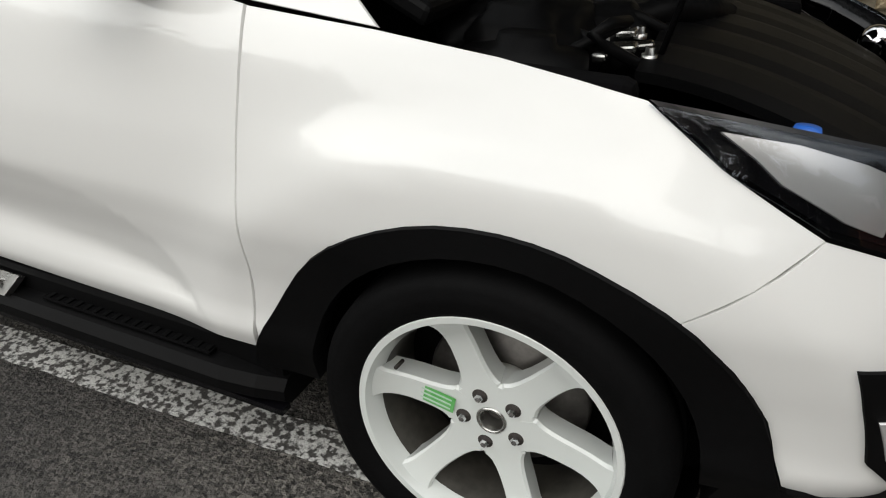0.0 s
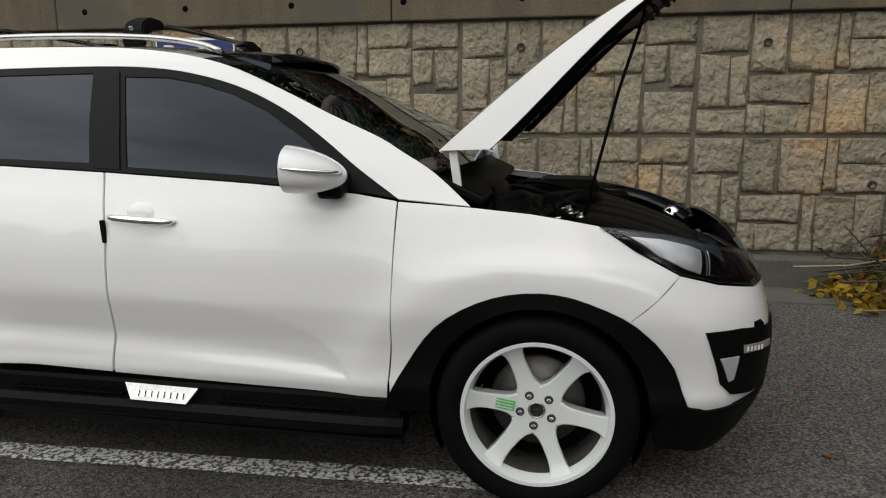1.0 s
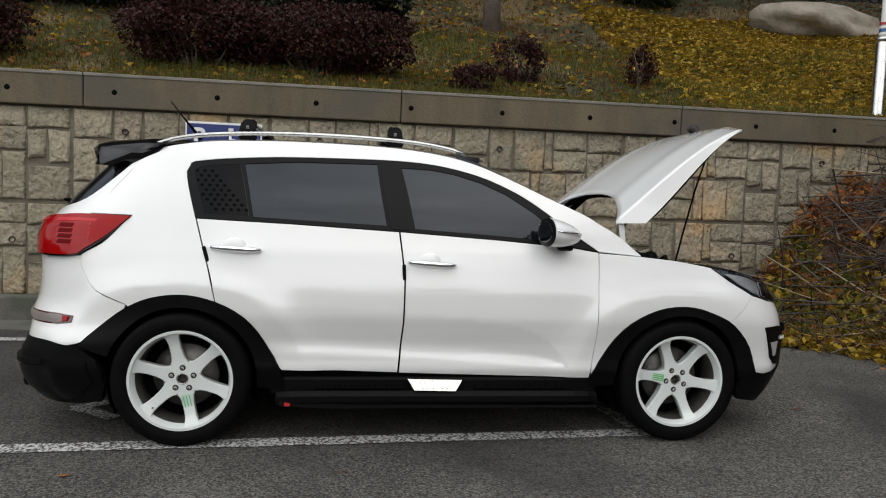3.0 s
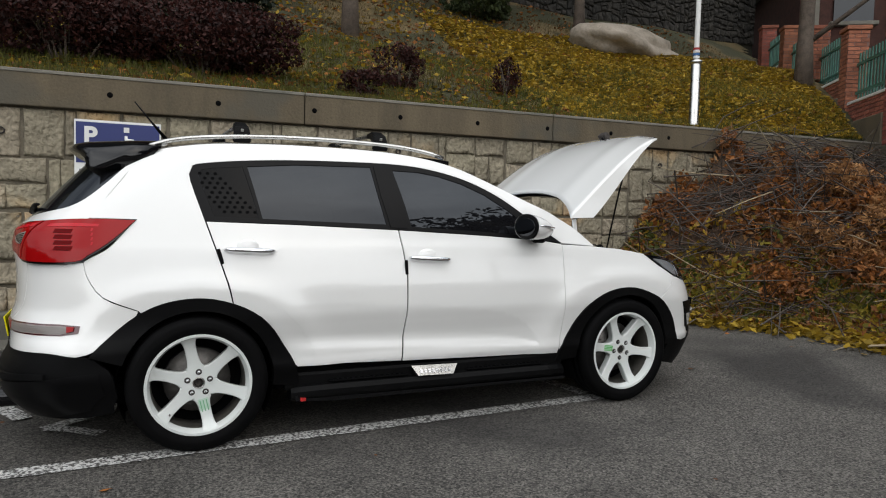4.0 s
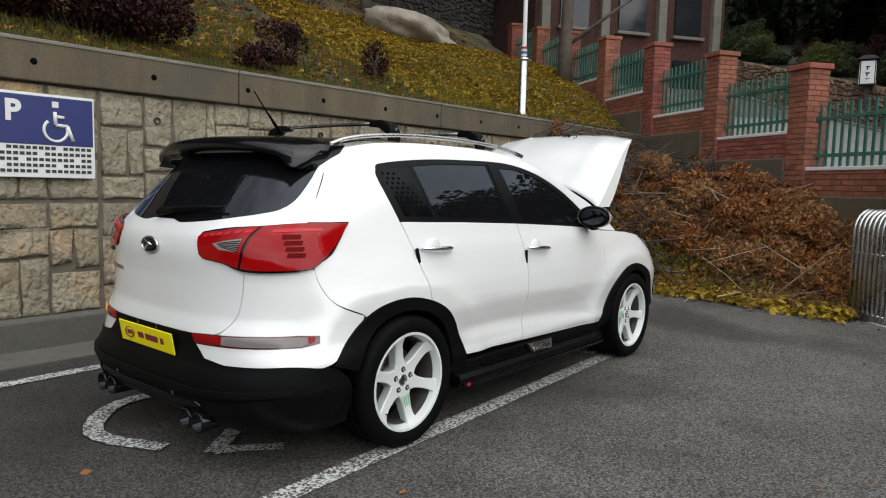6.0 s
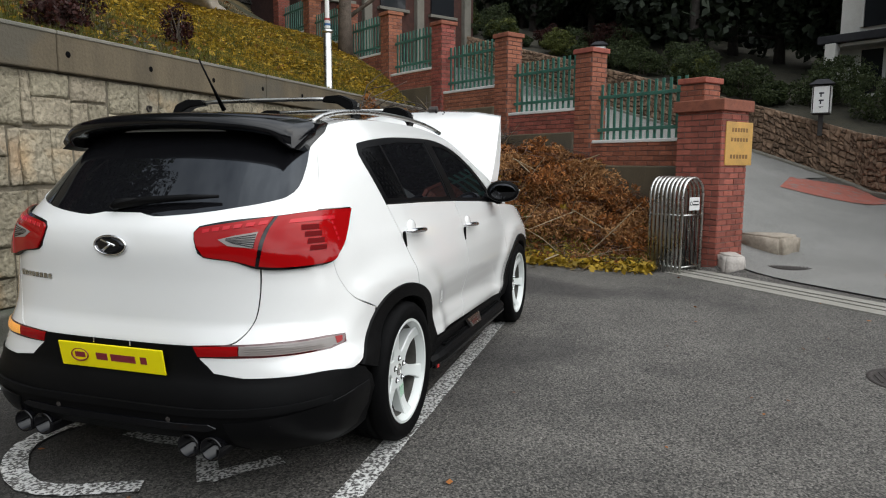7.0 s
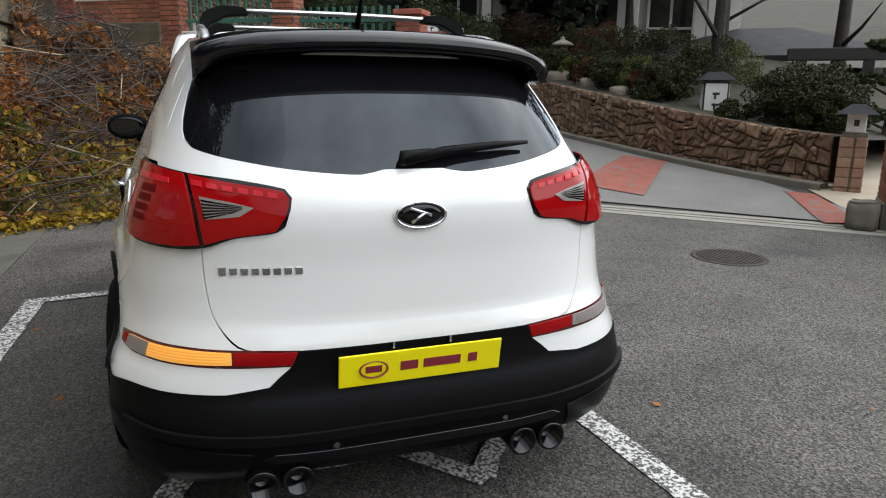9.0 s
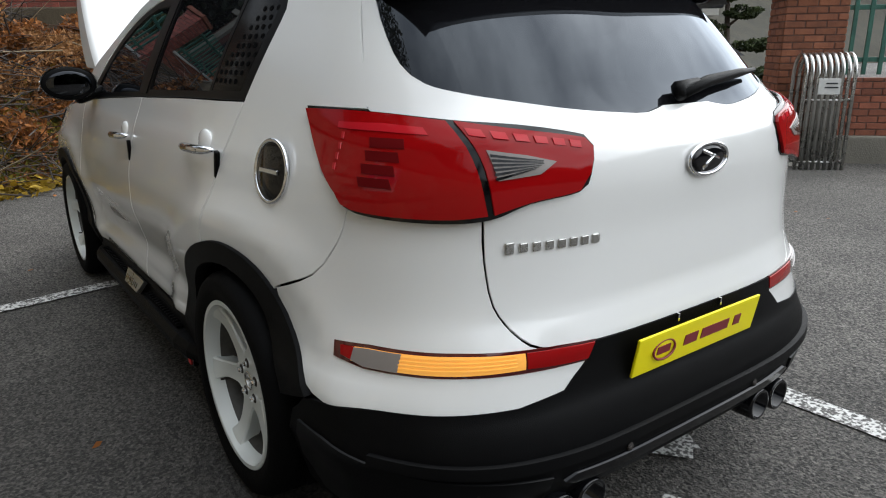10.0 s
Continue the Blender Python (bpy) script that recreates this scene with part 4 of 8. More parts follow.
def rail_panel(parent, a, b, z0, tall, count):
    """Green iron palings between two posts."""
    d = (b - a)
    ln = d.length
    d.normalize()
    m = Matrix((d, Vector((-d.y, d.x, 0)), Vector((0, 0, 1)))).transposed()
    mid = (a + b) / 2
    for z in (0.16, tall - 0.2):
        part("rail", box_bm((ln, 0.03, 0.05), (mid.x, mid.y, z0 + z), m, 0.004), GREEN_RAIL, parent)
    for i in range(count):
        p = a + d * ln * (i + 0.5) / count
        part("paling", box_bm((0.045, 0.022, tall), (p.x + m[0][1] * -0.02, p.y + m[1][1] * -0.02, z0 + tall / 2), m, 0.004), GREEN_RAIL, parent)


def fence_bay(k):
    c0, c1 = F0 + FD * k, F0 + FD * (k + 1)
    top = 2.60 + 0.53 * k
    z1 = 3.14 + 0.51 * k
    bay = thing("fence_bay", "red brick fence bay with green iron palings", "fence", "brick fence")
    o = Vector((c1.x, c1.y, 0)) - EX * POST / 2 - EY * POST / 2
    zb = z1 - 2.05
    brick_block(bay, Vector((o.x, o.y, zb)), EX, EY, POST, POST, z1 - zb - 0.08, "post_bricks")
    cap_block(bay, o, EX, EY, POST, POST, z1 - 0.08)
    a = Vector((c0.x, c0.y, 0)) + EX * POST / 2
    ln = FD.length - POST
    zt = top - 0.94
    brick_block(bay, Vector((a.x, a.y, zt - 0.34)) - EY * 0.12, EX, EY, ln, 0.24, 0.34, "base_bricks")
    m = Matrix((EX, EY, Vector((0, 0, 1)))).transposed()
    mid = a + EX * ln / 2
    part("sill", box_bm((ln, 0.28, 0.05), (mid.x, mid.y, zt + 0.025), m, 0.008), SIGN_WHITE, bay)
    part("footing", box_bm((ln + POST, 0.42, 0.9), (mid.x + EX.x * POST / 2, mid.y + EX.y * POST / 2, zt - 0.34 - 0.45), m, 0.02), COPING, bay)
    rail_panel(bay, a, a + EX * ln, zt + 0.05, 0.86, 13)


for k in range(7):
    fence_bay(k)

# gate pillar with the brass plate
pillar = thing("gate_pillar", "square red brick gate pillar with a brass plate", "gate pillar", "gate pillars")
E1, E2 = EX, -EY
C0 = Vector((4.80, -2.72, 0))
brick_block(pillar, C0 + E2 * 0.59, E1, -E2, 0.62, 0.59, 2.0, "pillar_bricks")
cap_block(pillar, C0 + E2 * 0.59, E1, -E2, 0.62, 0.59, 2.0, 0.05, 0.14)
o = Vector((F0.x, F0.y, 0)) - E1 * 0.18 + E2 * 0.18
brick_block(pillar, o, E1, -E2, 0.36, 0.36, 2.42, "column_bricks")
cap_block(pillar, o, E1, -E2, 0.36, 0.36, 2.42)
mp = Matrix((E2, E1, Vector((0, 0, 1)))).transposed()
pc = C0 + E2 * 0.375 - E1 * 0.014
part("brass_plate", box_bm((0.61, 0.016, 0.54), (pc.x, pc.y, 1.6), mp, 0.004), BRASS, pillar, "engraved brass name plate")
for z, w, h in ((1.77, 0.38, 0.05), (1.65, 0.40, 0.045), (1.44, 0.42, 0.05)):
    q = pc - E1 * 0.009
    for i in range(6):
        qq = q + E2 * (w * (i - 2.5) / 6)
        part("engraved_bar", box_bm((w / 9, 0.003, h), (qq.x, qq.y, z), mp), shader("engraving", (0.25, 0.13, 0.04), 0.6), pillar)


def rough_block(name, centre, size, turn, material, label, seed):
    bm = bmesh.new()
    bmesh.ops.create_cube(bm, size=1.0)
    bmesh.ops.bevel(bm, geom=bm.edges[:], offset=0.08, segments=2, affect="EDGES")
    bmesh.ops.subdivide_edges(bm, edges=bm.edges[:], cuts=2, use_grid_fill=True)
    for q in bm.verts:
        q.co += Vector((noise.noise(q.co * 3 + Vector((seed, 0, 0))), noise.noise(q.co * 3 + Vector((0, seed, 0))), noise.noise(q.co * 3 + Vector((0, 0, seed))))) * 0.07
    bmesh.ops.transform(bm, matrix=Matrix.Translation(centre) @ Euler((0, 0, turn)).to_matrix().to_4x4() @ Matrix.Diagonal((*size, 1)), verts=bm.verts)
    return tagged(new(name, mesh_of(bm, name, material, True)), label, "stone block")


rough_block("stone_block", (4.79, -2.9, 0.11), (0.3, 0.26, 0.26), 0.3, shader("white_granite", (0.5, 0.46, 0.42), 0.85, dark=(0.36, 0.32, 0.29), scale=8, fine=40, bump=0.6, bump_scale=20), "small pale granite block beside the pillar", 3)
rough_block("rock", (5.9, -3.45, 0.22), (0.7, 0.45, 0.36), 0.9, ROCK, "low grey rock at the foot of the pillar", 5)


def hoop_rack(at, label, on_side=False):
    """A row of steel hoops with a small sign."""
    root = thing("hoop_rack", label, "steel barrier", "hoop racks", at=at)
    for i in range(9):
        x = i * 0.058
        pts = [(x, 0, 0), (x, 0, 0.97)] + [(x, 0.21 - 0.21 * math.cos(radians(a)), 0.97 + 0.21 * math.sin(radians(a))) for a in range(15, 180, 15)] + [(x, 0.42, 0.97), (x, 0.42, 0)]
        part("hoop", tube_mesh("hoop", pts, 0.019, STEEL, 10), None, root)
    for z in (0.08, 0.72):
        part("crossbar", tube_mesh("crossbar", [(0, 0.0, z), (0, 0.42, z)], 0.012, STEEL, 8), None, root)
        part("tie_bar", tube_mesh("tie_bar", [(0, 0.42, z), (0.46, 0.42, z)], 0.012, STEEL, 8), None, root)
    if on_side:
        part("sign_plate", box_bm((0.21, 0.008, 0.16), (0.24, 0.446, 0.86), None, 0.002), SIGN_WHITE, root, "small white sign plate")
        for z, w in ((0.89, 0.11), (0.85, 0.13)):
            part("printed_bar", box_bm((w, 0.003, 0.014), (0.22, 0.452, z)), INK, root)
        return root
    part("sign_plate", box_bm((0.008, 0.21, 0.16), (-0.024, 0.21, 0.86), None, 0.002), SIGN_WHITE, root, "small white sign plate")
    for z, w in ((0.89, 0.11), (0.85, 0.13)):
        part("printed_bar", box_bm((0.003, w, 0.014), (-0.029, 0.19, z)), INK, root)
    part("printed_ring", tube_mesh("printed_ring", [(-0.029, 0.285 + 0.022 * math.cos(radians(a)), 0.865 + 0.022 * math.sin(radians(a))) for a in range(0, 360, 30)], 0.004, INK, 5, True), None, root)
    for i in range(6):
        part("bracing", tube_mesh("bracing", [(0.03, 0.03 + i * 0.06, 0.1), (0.03, 0.10 + i * 0.055, 0.7)], 0.006, IRON, 6), None, root)
    return root


def axes_pose(x_axis, origin):
    x_axis = x_axis.normalized()
    y_axis = Vector((0, 0, 1)).cross(x_axis)
    m = Matrix((x_axis, y_axis, Vector((0, 0, 1)))).transposed().to_4x4()
    m.translation = origin
    return m


hoop_rack(axes_pose(EX, Vector((4.79, -2.54, 0))), "row of arched stainless steel hoops beside the gate pillar")

# second pillar, hoops and wall on the other side of the gate
GD = Vector((GATE_DIR.x, GATE_DIR.y, 0))
GO = Vector((GATE_OUT.x, GATE_OUT.y, 0))
pillar2 = thing("gate_pillar", "tall red brick gate pillar on a stone block", "gate pillar", "gate pillars")
C2 = Vector((0.93, -6.06, 0))
brick_block(pillar2, C2 + Vector((0, 0, 0.28)), GD, GO, 0.62, 0.6, 1.5, "pillar_bricks")
cap_block(pillar2, C2, GD, GO, 0.62, 0.6, 1.78, 0.04, 0.1)
part("plinth", box_bm((0.66, 0.64, 0.3), (C2.x + GD.x * 0.31 + GO.x * 0.3, C2.y + GD.y * 0.31 + GO.y * 0.3, 0.14), Matrix((GD, GO, Vector((0, 0, 1)))).transposed(), 0.02), CONCRETE, pillar2)
rough_block("stone_block", (C2.x - GD.x * 0.18, C2.y - GD.y * 0.18, 0.14), (0.3, 0.3, 0.32), 0.6, CONCRETE, "pale concrete block at the gate pillar", 8)
hoop_rack(axes_pose(-GD, Vector((0.44, -6.40, 0))), "row of arched stainless steel hoops beside the gate pillar", True)
fence2 = thing("fence_bay", "red brick fence bay with green iron palings", "fence", "brick fence")
s2 = C2 + GD * 0.66 + GO * 0.15
part("footing", box_bm((6, 0.4, 0.32), (s2.x + GD.x * 3, s2.y + GD.y * 3, 0.14), Matrix((GD, GO, Vector((0, 0, 1)))).transposed(), 0.02), CONCRETE, fence2)
brick_block(fence2, s2 + Vector((0, 0, 0.3)) - GO * 0.12, GD, GO, 6.0, 0.24, 0.62, "base_bricks")
rail_panel(fence2, s2, s2 + GD * 6.0, 0.95, 0.9, 38)

# ---- drain, covers, drive ----
drain = thing("drain_channel", "concrete drain channel with dark slots across the gate", "drain", kind="structure")
dl = (GATE_B - GATE_A).length + 0.6
md = Matrix((GD, GO, Vector((0, 0, 1)))).transposed()
for off, w, material, z in ((-0.19, 0.18, DRAIN_SLAB, 0.012), (0.0, 0.11, DRAIN_SLAB, 0.012), (0.18, 0.16, DRAIN_SLAB, 0.014)):
    p = Vector((*GATE_A, 0)) + GD * (dl / 2 - 0.3) + GO * off
    part("channel_slab", box_bm((dl, w, 0.1), (p.x, p.y, z - 0.05), md, 0.004), material, drain)
for off in (-0.078, 0.078):
    p = Vector((*GATE_A, 0)) + GD * (dl / 2 - 0.3) + GO * off
    part("slot", box_bm((dl, 0.05, 0.1), (p.x, p.y, 0.004 - 0.05), md), BLACK_MATT, drain)


def manhole(centre, radius, label, z):
    root = thing("manhole_cover", label, "manhole cover", at=Matrix.Translation((*centre, z)))
    part("cover", lathe("cover", [(0.0, 0.006), (radius * 0.86, 0.006), (radius * 0.88, 0.002), (radius * 0.9, 0.002), (radius * 0.92, 0.007), (radius, 0.006), (radius * 1.01, -0.02)], IRON, "Z", 48), None, root)
    for i in range(-6, 7):
        w = math.sqrt(max(0.84 ** 2 - (i / 7.5) ** 2, 0)) * radius
        part("ridge", box_bm((w * 2, radius * 0.05, 0.004), (0, i / 7.5 * radius, 0.008)), IRON, root)


manhole((0.46, -3.67), 0.315, "round cast iron manhole cover in the asphalt", 0.0)
manhole((4.98, -3.6), 0.27, "round pale manhole cover on the drive", ground_z(4.98, -3.6) + 0.01)


def drape(name, corners, material, label, n=14, lift=0.012, category="road marking"):
    """A four-cornered sheet laid on the ground."""
    a, b, c, d = (Vector(p) for p in corners)
    v = []
    for j in range(n + 1):
        for i in range(n + 1):
            p = a.lerp(b, i / n).lerp(d.lerp(c, i / n), j / n)
            v.append((p.x, p.y, ground_z(p.x, p.y) + lift))
    f = [(j * (n + 1) + i, j * (n + 1) + i + 1, (j + 1) * (n + 1) + i + 1, (j + 1) * (n + 1) + i) for j in range(n) for i in range(n)]
    me = raw_mesh(name, v, f, material, True)
    bmf = bmesh.new(); bmf.from_mesh(me); bmesh.ops.recalc_face_normals(bmf, faces=bmf.faces)
    if sum(q.normal.z for q in bmf.faces) < 0:
        bmesh.ops.reverse_faces(bmf, faces=bmf.faces)
    bmf.to_mesh(me); bmf.free()
    return tagged(new(name, me), label, category, kind="structure")


drape("driveway", ((4.98, -2.78), (0.85, -6.42), (9.5, -7.8), (13.6, -3.4)), RAMP_ASPHALT, "pale grey sloping driveway", 40, 0.02, "driveway")
drape("driveway_upper", ((9.2, -2.9), (13.4, -5.8), (18.6, 0.5), (12.3, 4.0)), RAMP_ASPHALT, "pale grey driveway climbing behind the fence", 30, 0.025, "driveway")
STRIPES = (((4.38, -4.46), (3.32, -4.86), (5.13, -6.58), (5.95, -6.32)), ((10.3, -4.2), (11.8, -4.6), (12.6, -6.1), (10.6, -6.3)), ((2.72, -6.6), (2.4, -6.78), (1.16, -6.1), (1.34, -5.74)))
for c in STRIPES:
    drape("red_stripe", c, RED_PAINT, "dull red painted stripe across the driveway", 10, 0.032)
drape("garden_path", ((2.75, -7.0), (1.25, -6.3), (4.5, -15), (9.0, -13.5)), SAND, "pale sandy garden path behind the gate", 12, 0.015, "path")

# ---- stone wall, garden, lanterns ----
GARDEN = [(2.62, -7.22), (3.6, -6.98), (5.2, -6.8), (8.0, -6.7), (11.5, -6.55), (13.8, -5.2), (16.2, -2.4), (18.0, 0.4), (20.0, 4.0), (22.0, 8.0)]


def wall_height(x):
    """The fieldstone wall grows taller up the drive."""
    return 0.72 + 0.052 * min(max(x - 3.0, 0.0), 9.0)


rubble("garden_wall", GARDEN, wall_height, 0.4, "rough brown fieldstone retaining wall along the drive", lambda x, y: ground_z(x, y), (0.012, 0.06))
kerb_line = spline([Vector((*p, 0)) for p in GARDEN], 0.6, False)
v, f = [], []
for i, p in enumerate(kerb_line):
    d = (kerb_line[min(i + 1, len(kerb_line) - 1)] - kerb_line[max(i - 1, 0)]).normalized()
    for q, z in ((0.06, -0.1), (0.06, 0.075), (0.19, 0.07), (0.2, 0.055), (0.2, -0.1)):
        v.append((p.x - d.y * q, p.y + d.x * q, ground_z(p.x, p.y) + 0.02 + z))
for i in range(len(kerb_line) - 1):
    f += [(i * 5 + k, i * 5 + k + 1, i * 5 + k + 6, i * 5 + k + 5) for k in range(4)]
tagged(new("kerb", raw_mesh("kerb", v, f, CONCRETE)), "low worn concrete kerb along the fieldstone wall", "kerb", kind="structure")
line = spline([Vector((*p, 0)) for p in GARDEN], 0.8, False)
v, f = [], []
offs = (0.05, 0.8, 2, 4, 7, 12, 20, 40)
for i, p in enumerate(line):
    d = (line[min(i + 1, len(line) - 1)] - line[max(i - 1, 0)]).normalized()
    o = Vector((d.y, -d.x, 0))
    for q in offs:
        r = p + o * q
        k = step_up(0.05, 0.35, i / (len(line) - 1))
        v.append((r.x, r.y, ground_z(p.x, p.y) + wall_height(p.x) - 0.05 - 0.05 * min(q, 12) * (1 - k) + 0.16 * q * k + 0.1 * noise.noise(Vector((r.x, r.y, 0))) * min(q, 1)))
m = len(offs)
for i in range(len(line) - 1):
    for k in range(m - 1):
        f.append((i * m + k, i * m + k + 1, (i + 1) * m + k + 1, (i + 1) * m + k))
tagged(new("garden_ground", raw_mesh("garden_ground", v, f, DARK_SOIL, True)), "dark planted garden slope above the stone wall", "garden", kind="structure")


def garden_at(k, off):
    """A spot off metres behind the garden wall, k along it from 0 to 1."""
    i = min(int(k * (len(line) - 1)), len(line) - 2)
    p, d = line[i], (line[i + 1] - line[i]).normalized()
    r = p + Vector((d.y, -d.x, 0)) * off
    return (r.x, r.y, ground_z(p.x, p.y) + wall_height(p.x) - 0.1 + 0.16 * off * step_up(0.05, 0.35, k))


r2 = random.Random(21)
LANTERN_SPOTS = ((17.4, 0.0), (13.4, -5.4), (5.85, -8.05))
for i, (x, y, r, rz, material, count) in enumerate(((4.5, -8.6, 0.95, 0.52, LEAF_CLIPPED, 14000), (3.95, -8.1, 0.95, 0.5, LEAF_CLIPPED, 15000), (3.3, -7.85, 0.55, 0.4, LEAF_CLIPPED, 9000), (7.0, -8.0, 0.62, 0.42, LEAF_CLIPPED, 9000), (8.0, -7.9, 0.75, 0.45, LEAF_CLIPPED, 10000), (9.2, -8.0, 0.7, 0.42, LEAF_CLIPPED, 9000), (10.4, -7.7, 0.5, 0.32, LEAF_RUST, 6000), (6.75, -7.3, 0.33, 0.2, LEAF_CLIPPED, 4000), (4.6, -7.35, 0.4, 0.2, LEAF_CLIPPED, 4500), (11.6, -7.8, 0.7, 0.4, LEAF_CLIPPED, 8000), (8.7, -10.6, 1.0, 0.62, LEAF_LIGHT, 9000), (12.6, -7.2, 0.55, 0.35, LEAF_CLIPPED, 6000))):
    shrub("shrub", (x, y, ground_z(x, -6.8) + wall_height(x) - 0.16), (r, r * 0.85, rz), material, count, 0.021, "low rust-brown garden shrub above the stone wall" if material is LEAF_RUST else "dense clipped dark evergreen shrub above the stone wall", "shrub", "garden shrubs", 600 + i, 70, 5, 0.22)
# a second, closer row along the top of the wall, and a third behind it
for i in range(30):
    back_row = i % 3 == 2
    x = 6.5 + i * 0.25 + r2.uniform(-0.12, 0.12)
    y = (-8.9 if back_row else -7.5) + r2.uniform(-0.15, 0.15)
    q = r2.uniform(0.5, 0.75) if back_row else r2.uniform(0.3, 0.48)
    if not back_row and (abs(x - 11.28) < 0.55 or abs(x - 5.85) < 0.7):
        continue
    leaf = LEAF_RUST if i % 7 == 3 else LEAF_LIGHT if i % 9 == 4 else LEAF_CLIPPED
    shrub("shrub", (x, y, ground_z(x, -6.8) + wall_height(x) + (0.18 if back_row else -0.02)), (q, q, q * 0.78), leaf, 5500, 0.02, "low rust-brown garden shrub above the stone wall" if leaf is LEAF_RUST else "small rounded clipped evergreen shrub above the stone wall", "shrub", "garden shrubs", 700 + i, 44, 5, 0.22)


def stone_lantern(centre):
    """A low stone garden lantern: foot, post, fire box and a wide cap with a knob."""
    root = thing("stone_lantern", "small pale stone garden lantern among clipped shrubs", "stone lantern", at=Matrix.Translation(centre))
    part("foot", lathe("foot", [(0.0, 0.1), (0.16, 0.1), (0.2, 0.06), (0.21, 0.0)], ROCK, "Z", 12), None, root)
    part("post", lathe("post", [(0.1, 0.09), (0.085, 0.12), (0.085, 0.34), (0.12, 0.38), (0.17, 0.42), (0.17, 0.46), (0.0, 0.46)], ROCK, "Z", 12), None, root)
    for q in range(4):
        a = math.pi / 4 + q * math.pi / 2
        part("fire_box_post", box_bm((0.05, 0.05, 0.16), (0.1 * math.cos(a), 0.1 * math.sin(a), 0.535), None, 0.008), ROCK, root)
    part("cap", lathe("cap", [(0.0, 0.61), (0.25, 0.61), (0.27, 0.64), (0.2, 0.69), (0.09, 0.74), (0.045, 0.76), (0.06, 0.8), (0.0, 0.84)], ROCK, "Z", 12), None, root)


stone_lantern((11.28, -8.06, ground_z(11.28, -6.8) + wall_height(11.28) + 0.05))
for i, (x, q) in enumerate(((9.9, 0.42), (8.75, 0.34), (12.3, 0.3), (7.6, 0.26))):
    rough_block("garden_rock", (x, -7.3, ground_z(x, -6.8) + wall_height(x) - 0.03), (q * 1.3, q, q), 0.4 + i, ROCK, "pale rough rock among the shrubs on the stone wall", 40 + i)
for i in range(62):
    k = (i / 62) ** 1.35 + r2.uniform(-0.008, 0.008)
    off = r2.choice((0.5, 0.6, 1.3, 2.2))
    s = r2.uniform(0.4, 0.7) if off < 1 else r2.uniform(0.6, 1.05)
    red = r2.random() < 0.1
    s = min(s, 0.58) if k < 0.12 else s
    spot = Vector(garden_at(max(k, 0), off)[:2])
    if spot.x < 12.8 and spot.y < -6.0:
        continue
    if off < 1 and min((spot - Vector(q)).length for q in LANTERN_SPOTS) < s + 0.35:
        continue
    light = r2.random() < 0.2
    shrub("shrub", garden_at(max(k, 0), off), (s, s, s * r2.uniform(0.55, 0.8)), LEAF_RED if red else LEAF_LIGHT if light else LEAF_GREEN, 5200, 0.03, "low red-brown garden shrub above the stone wall" if red else "rounded clipped evergreen shrub above the stone wall", "shrub", "garden shrubs", 300 + i, 44, 5, 0.26)
for i in range(26):
    k = (i + 0.5) / 26
    off = r2.uniform(3.0, 11.0)
    p = garden_at(k, off)
    h = r2.uniform(6.5, 11)
    if k < 0.36:
        if i % 3 == 0 or k < 0.12:
            continue
        tree(garden_at(k, min(off, 5.0)), h * 0.85, 0.13, (h * 0.27, h * 0.27, h * 0.22), LEAF_DARK, 3000, 0.13, "dark pine with a bare leaning trunk", 400 + i, 0.78, 8, group="garden trees", lean_x=0.04 * (i % 3 - 1))
        continue
    tree(p, h, 0.16, (h * 0.3, h * 0.3, h * 0.42), LEAF_DARK, 5200, 0.15, "dark evergreen garden tree", 400 + i, 0.5, 6, group="garden trees")


def lantern(centre, turn, label, scale=1.0):
    root = thing("sign_lantern", label, "garden lantern", "sign lanterns", at=Matrix.Translation(centre) @ Euler((0, 0, turn)).to_matrix().to_4x4() @ Matrix.Diagonal((scale, scale, scale, 1)))
    part("post", box_bm((0.1, 0.1, 0.5), (0, 0, 0.2), None, 0.01), WOOD_DARK, root)
    part("box_frame", box_bm((0.40, 0.36, 0.64), (0, 0, 0.75), None, 0.01), WOOD_DARK, root)
    for y in (-0.185, 0.185):
        part("panel", box_bm((0.35, 0.012, 0.58), (0, y, 0.75)), SIGN_WHITE, root, "white lantern panel with dark brush marks")
    for x in (-0.205, 0.205):
        part("panel", box_bm((0.012, 0.31, 0.58), (x, 0, 0.75)), SIGN_WHITE, root, "white lantern panel with dark brush marks")
        for z, h in ((0.86, 0.1), (0.70, 0.1), (0.58, 0.03)):
            part("brush_bar", box_bm((0.004, 0.1, h * 0.35), (x * 1.04, 0, z + h * 0.3)), INK, root)
            part("brush_bar", box_bm((0.004, 0.03, h), (x * 1.04, 0.01, z)), INK, root)
    v = []
    bm = bmesh.new()
    bmesh.ops.create_cone(bm, cap_ends=True, segments=4, radius1=0.37, radius2=0.16, depth=0.12)
    bmesh.ops.rotate(bm, verts=bm.verts, matrix=Euler((0, 0, radians(45))).to_matrix())
    bmesh.ops.translate(bm, vec=(0, 0, 1.15), verts=bm.verts)
    part("roof", bm, ROOF_TILE, root, "dark tiled lantern roof")
    return root


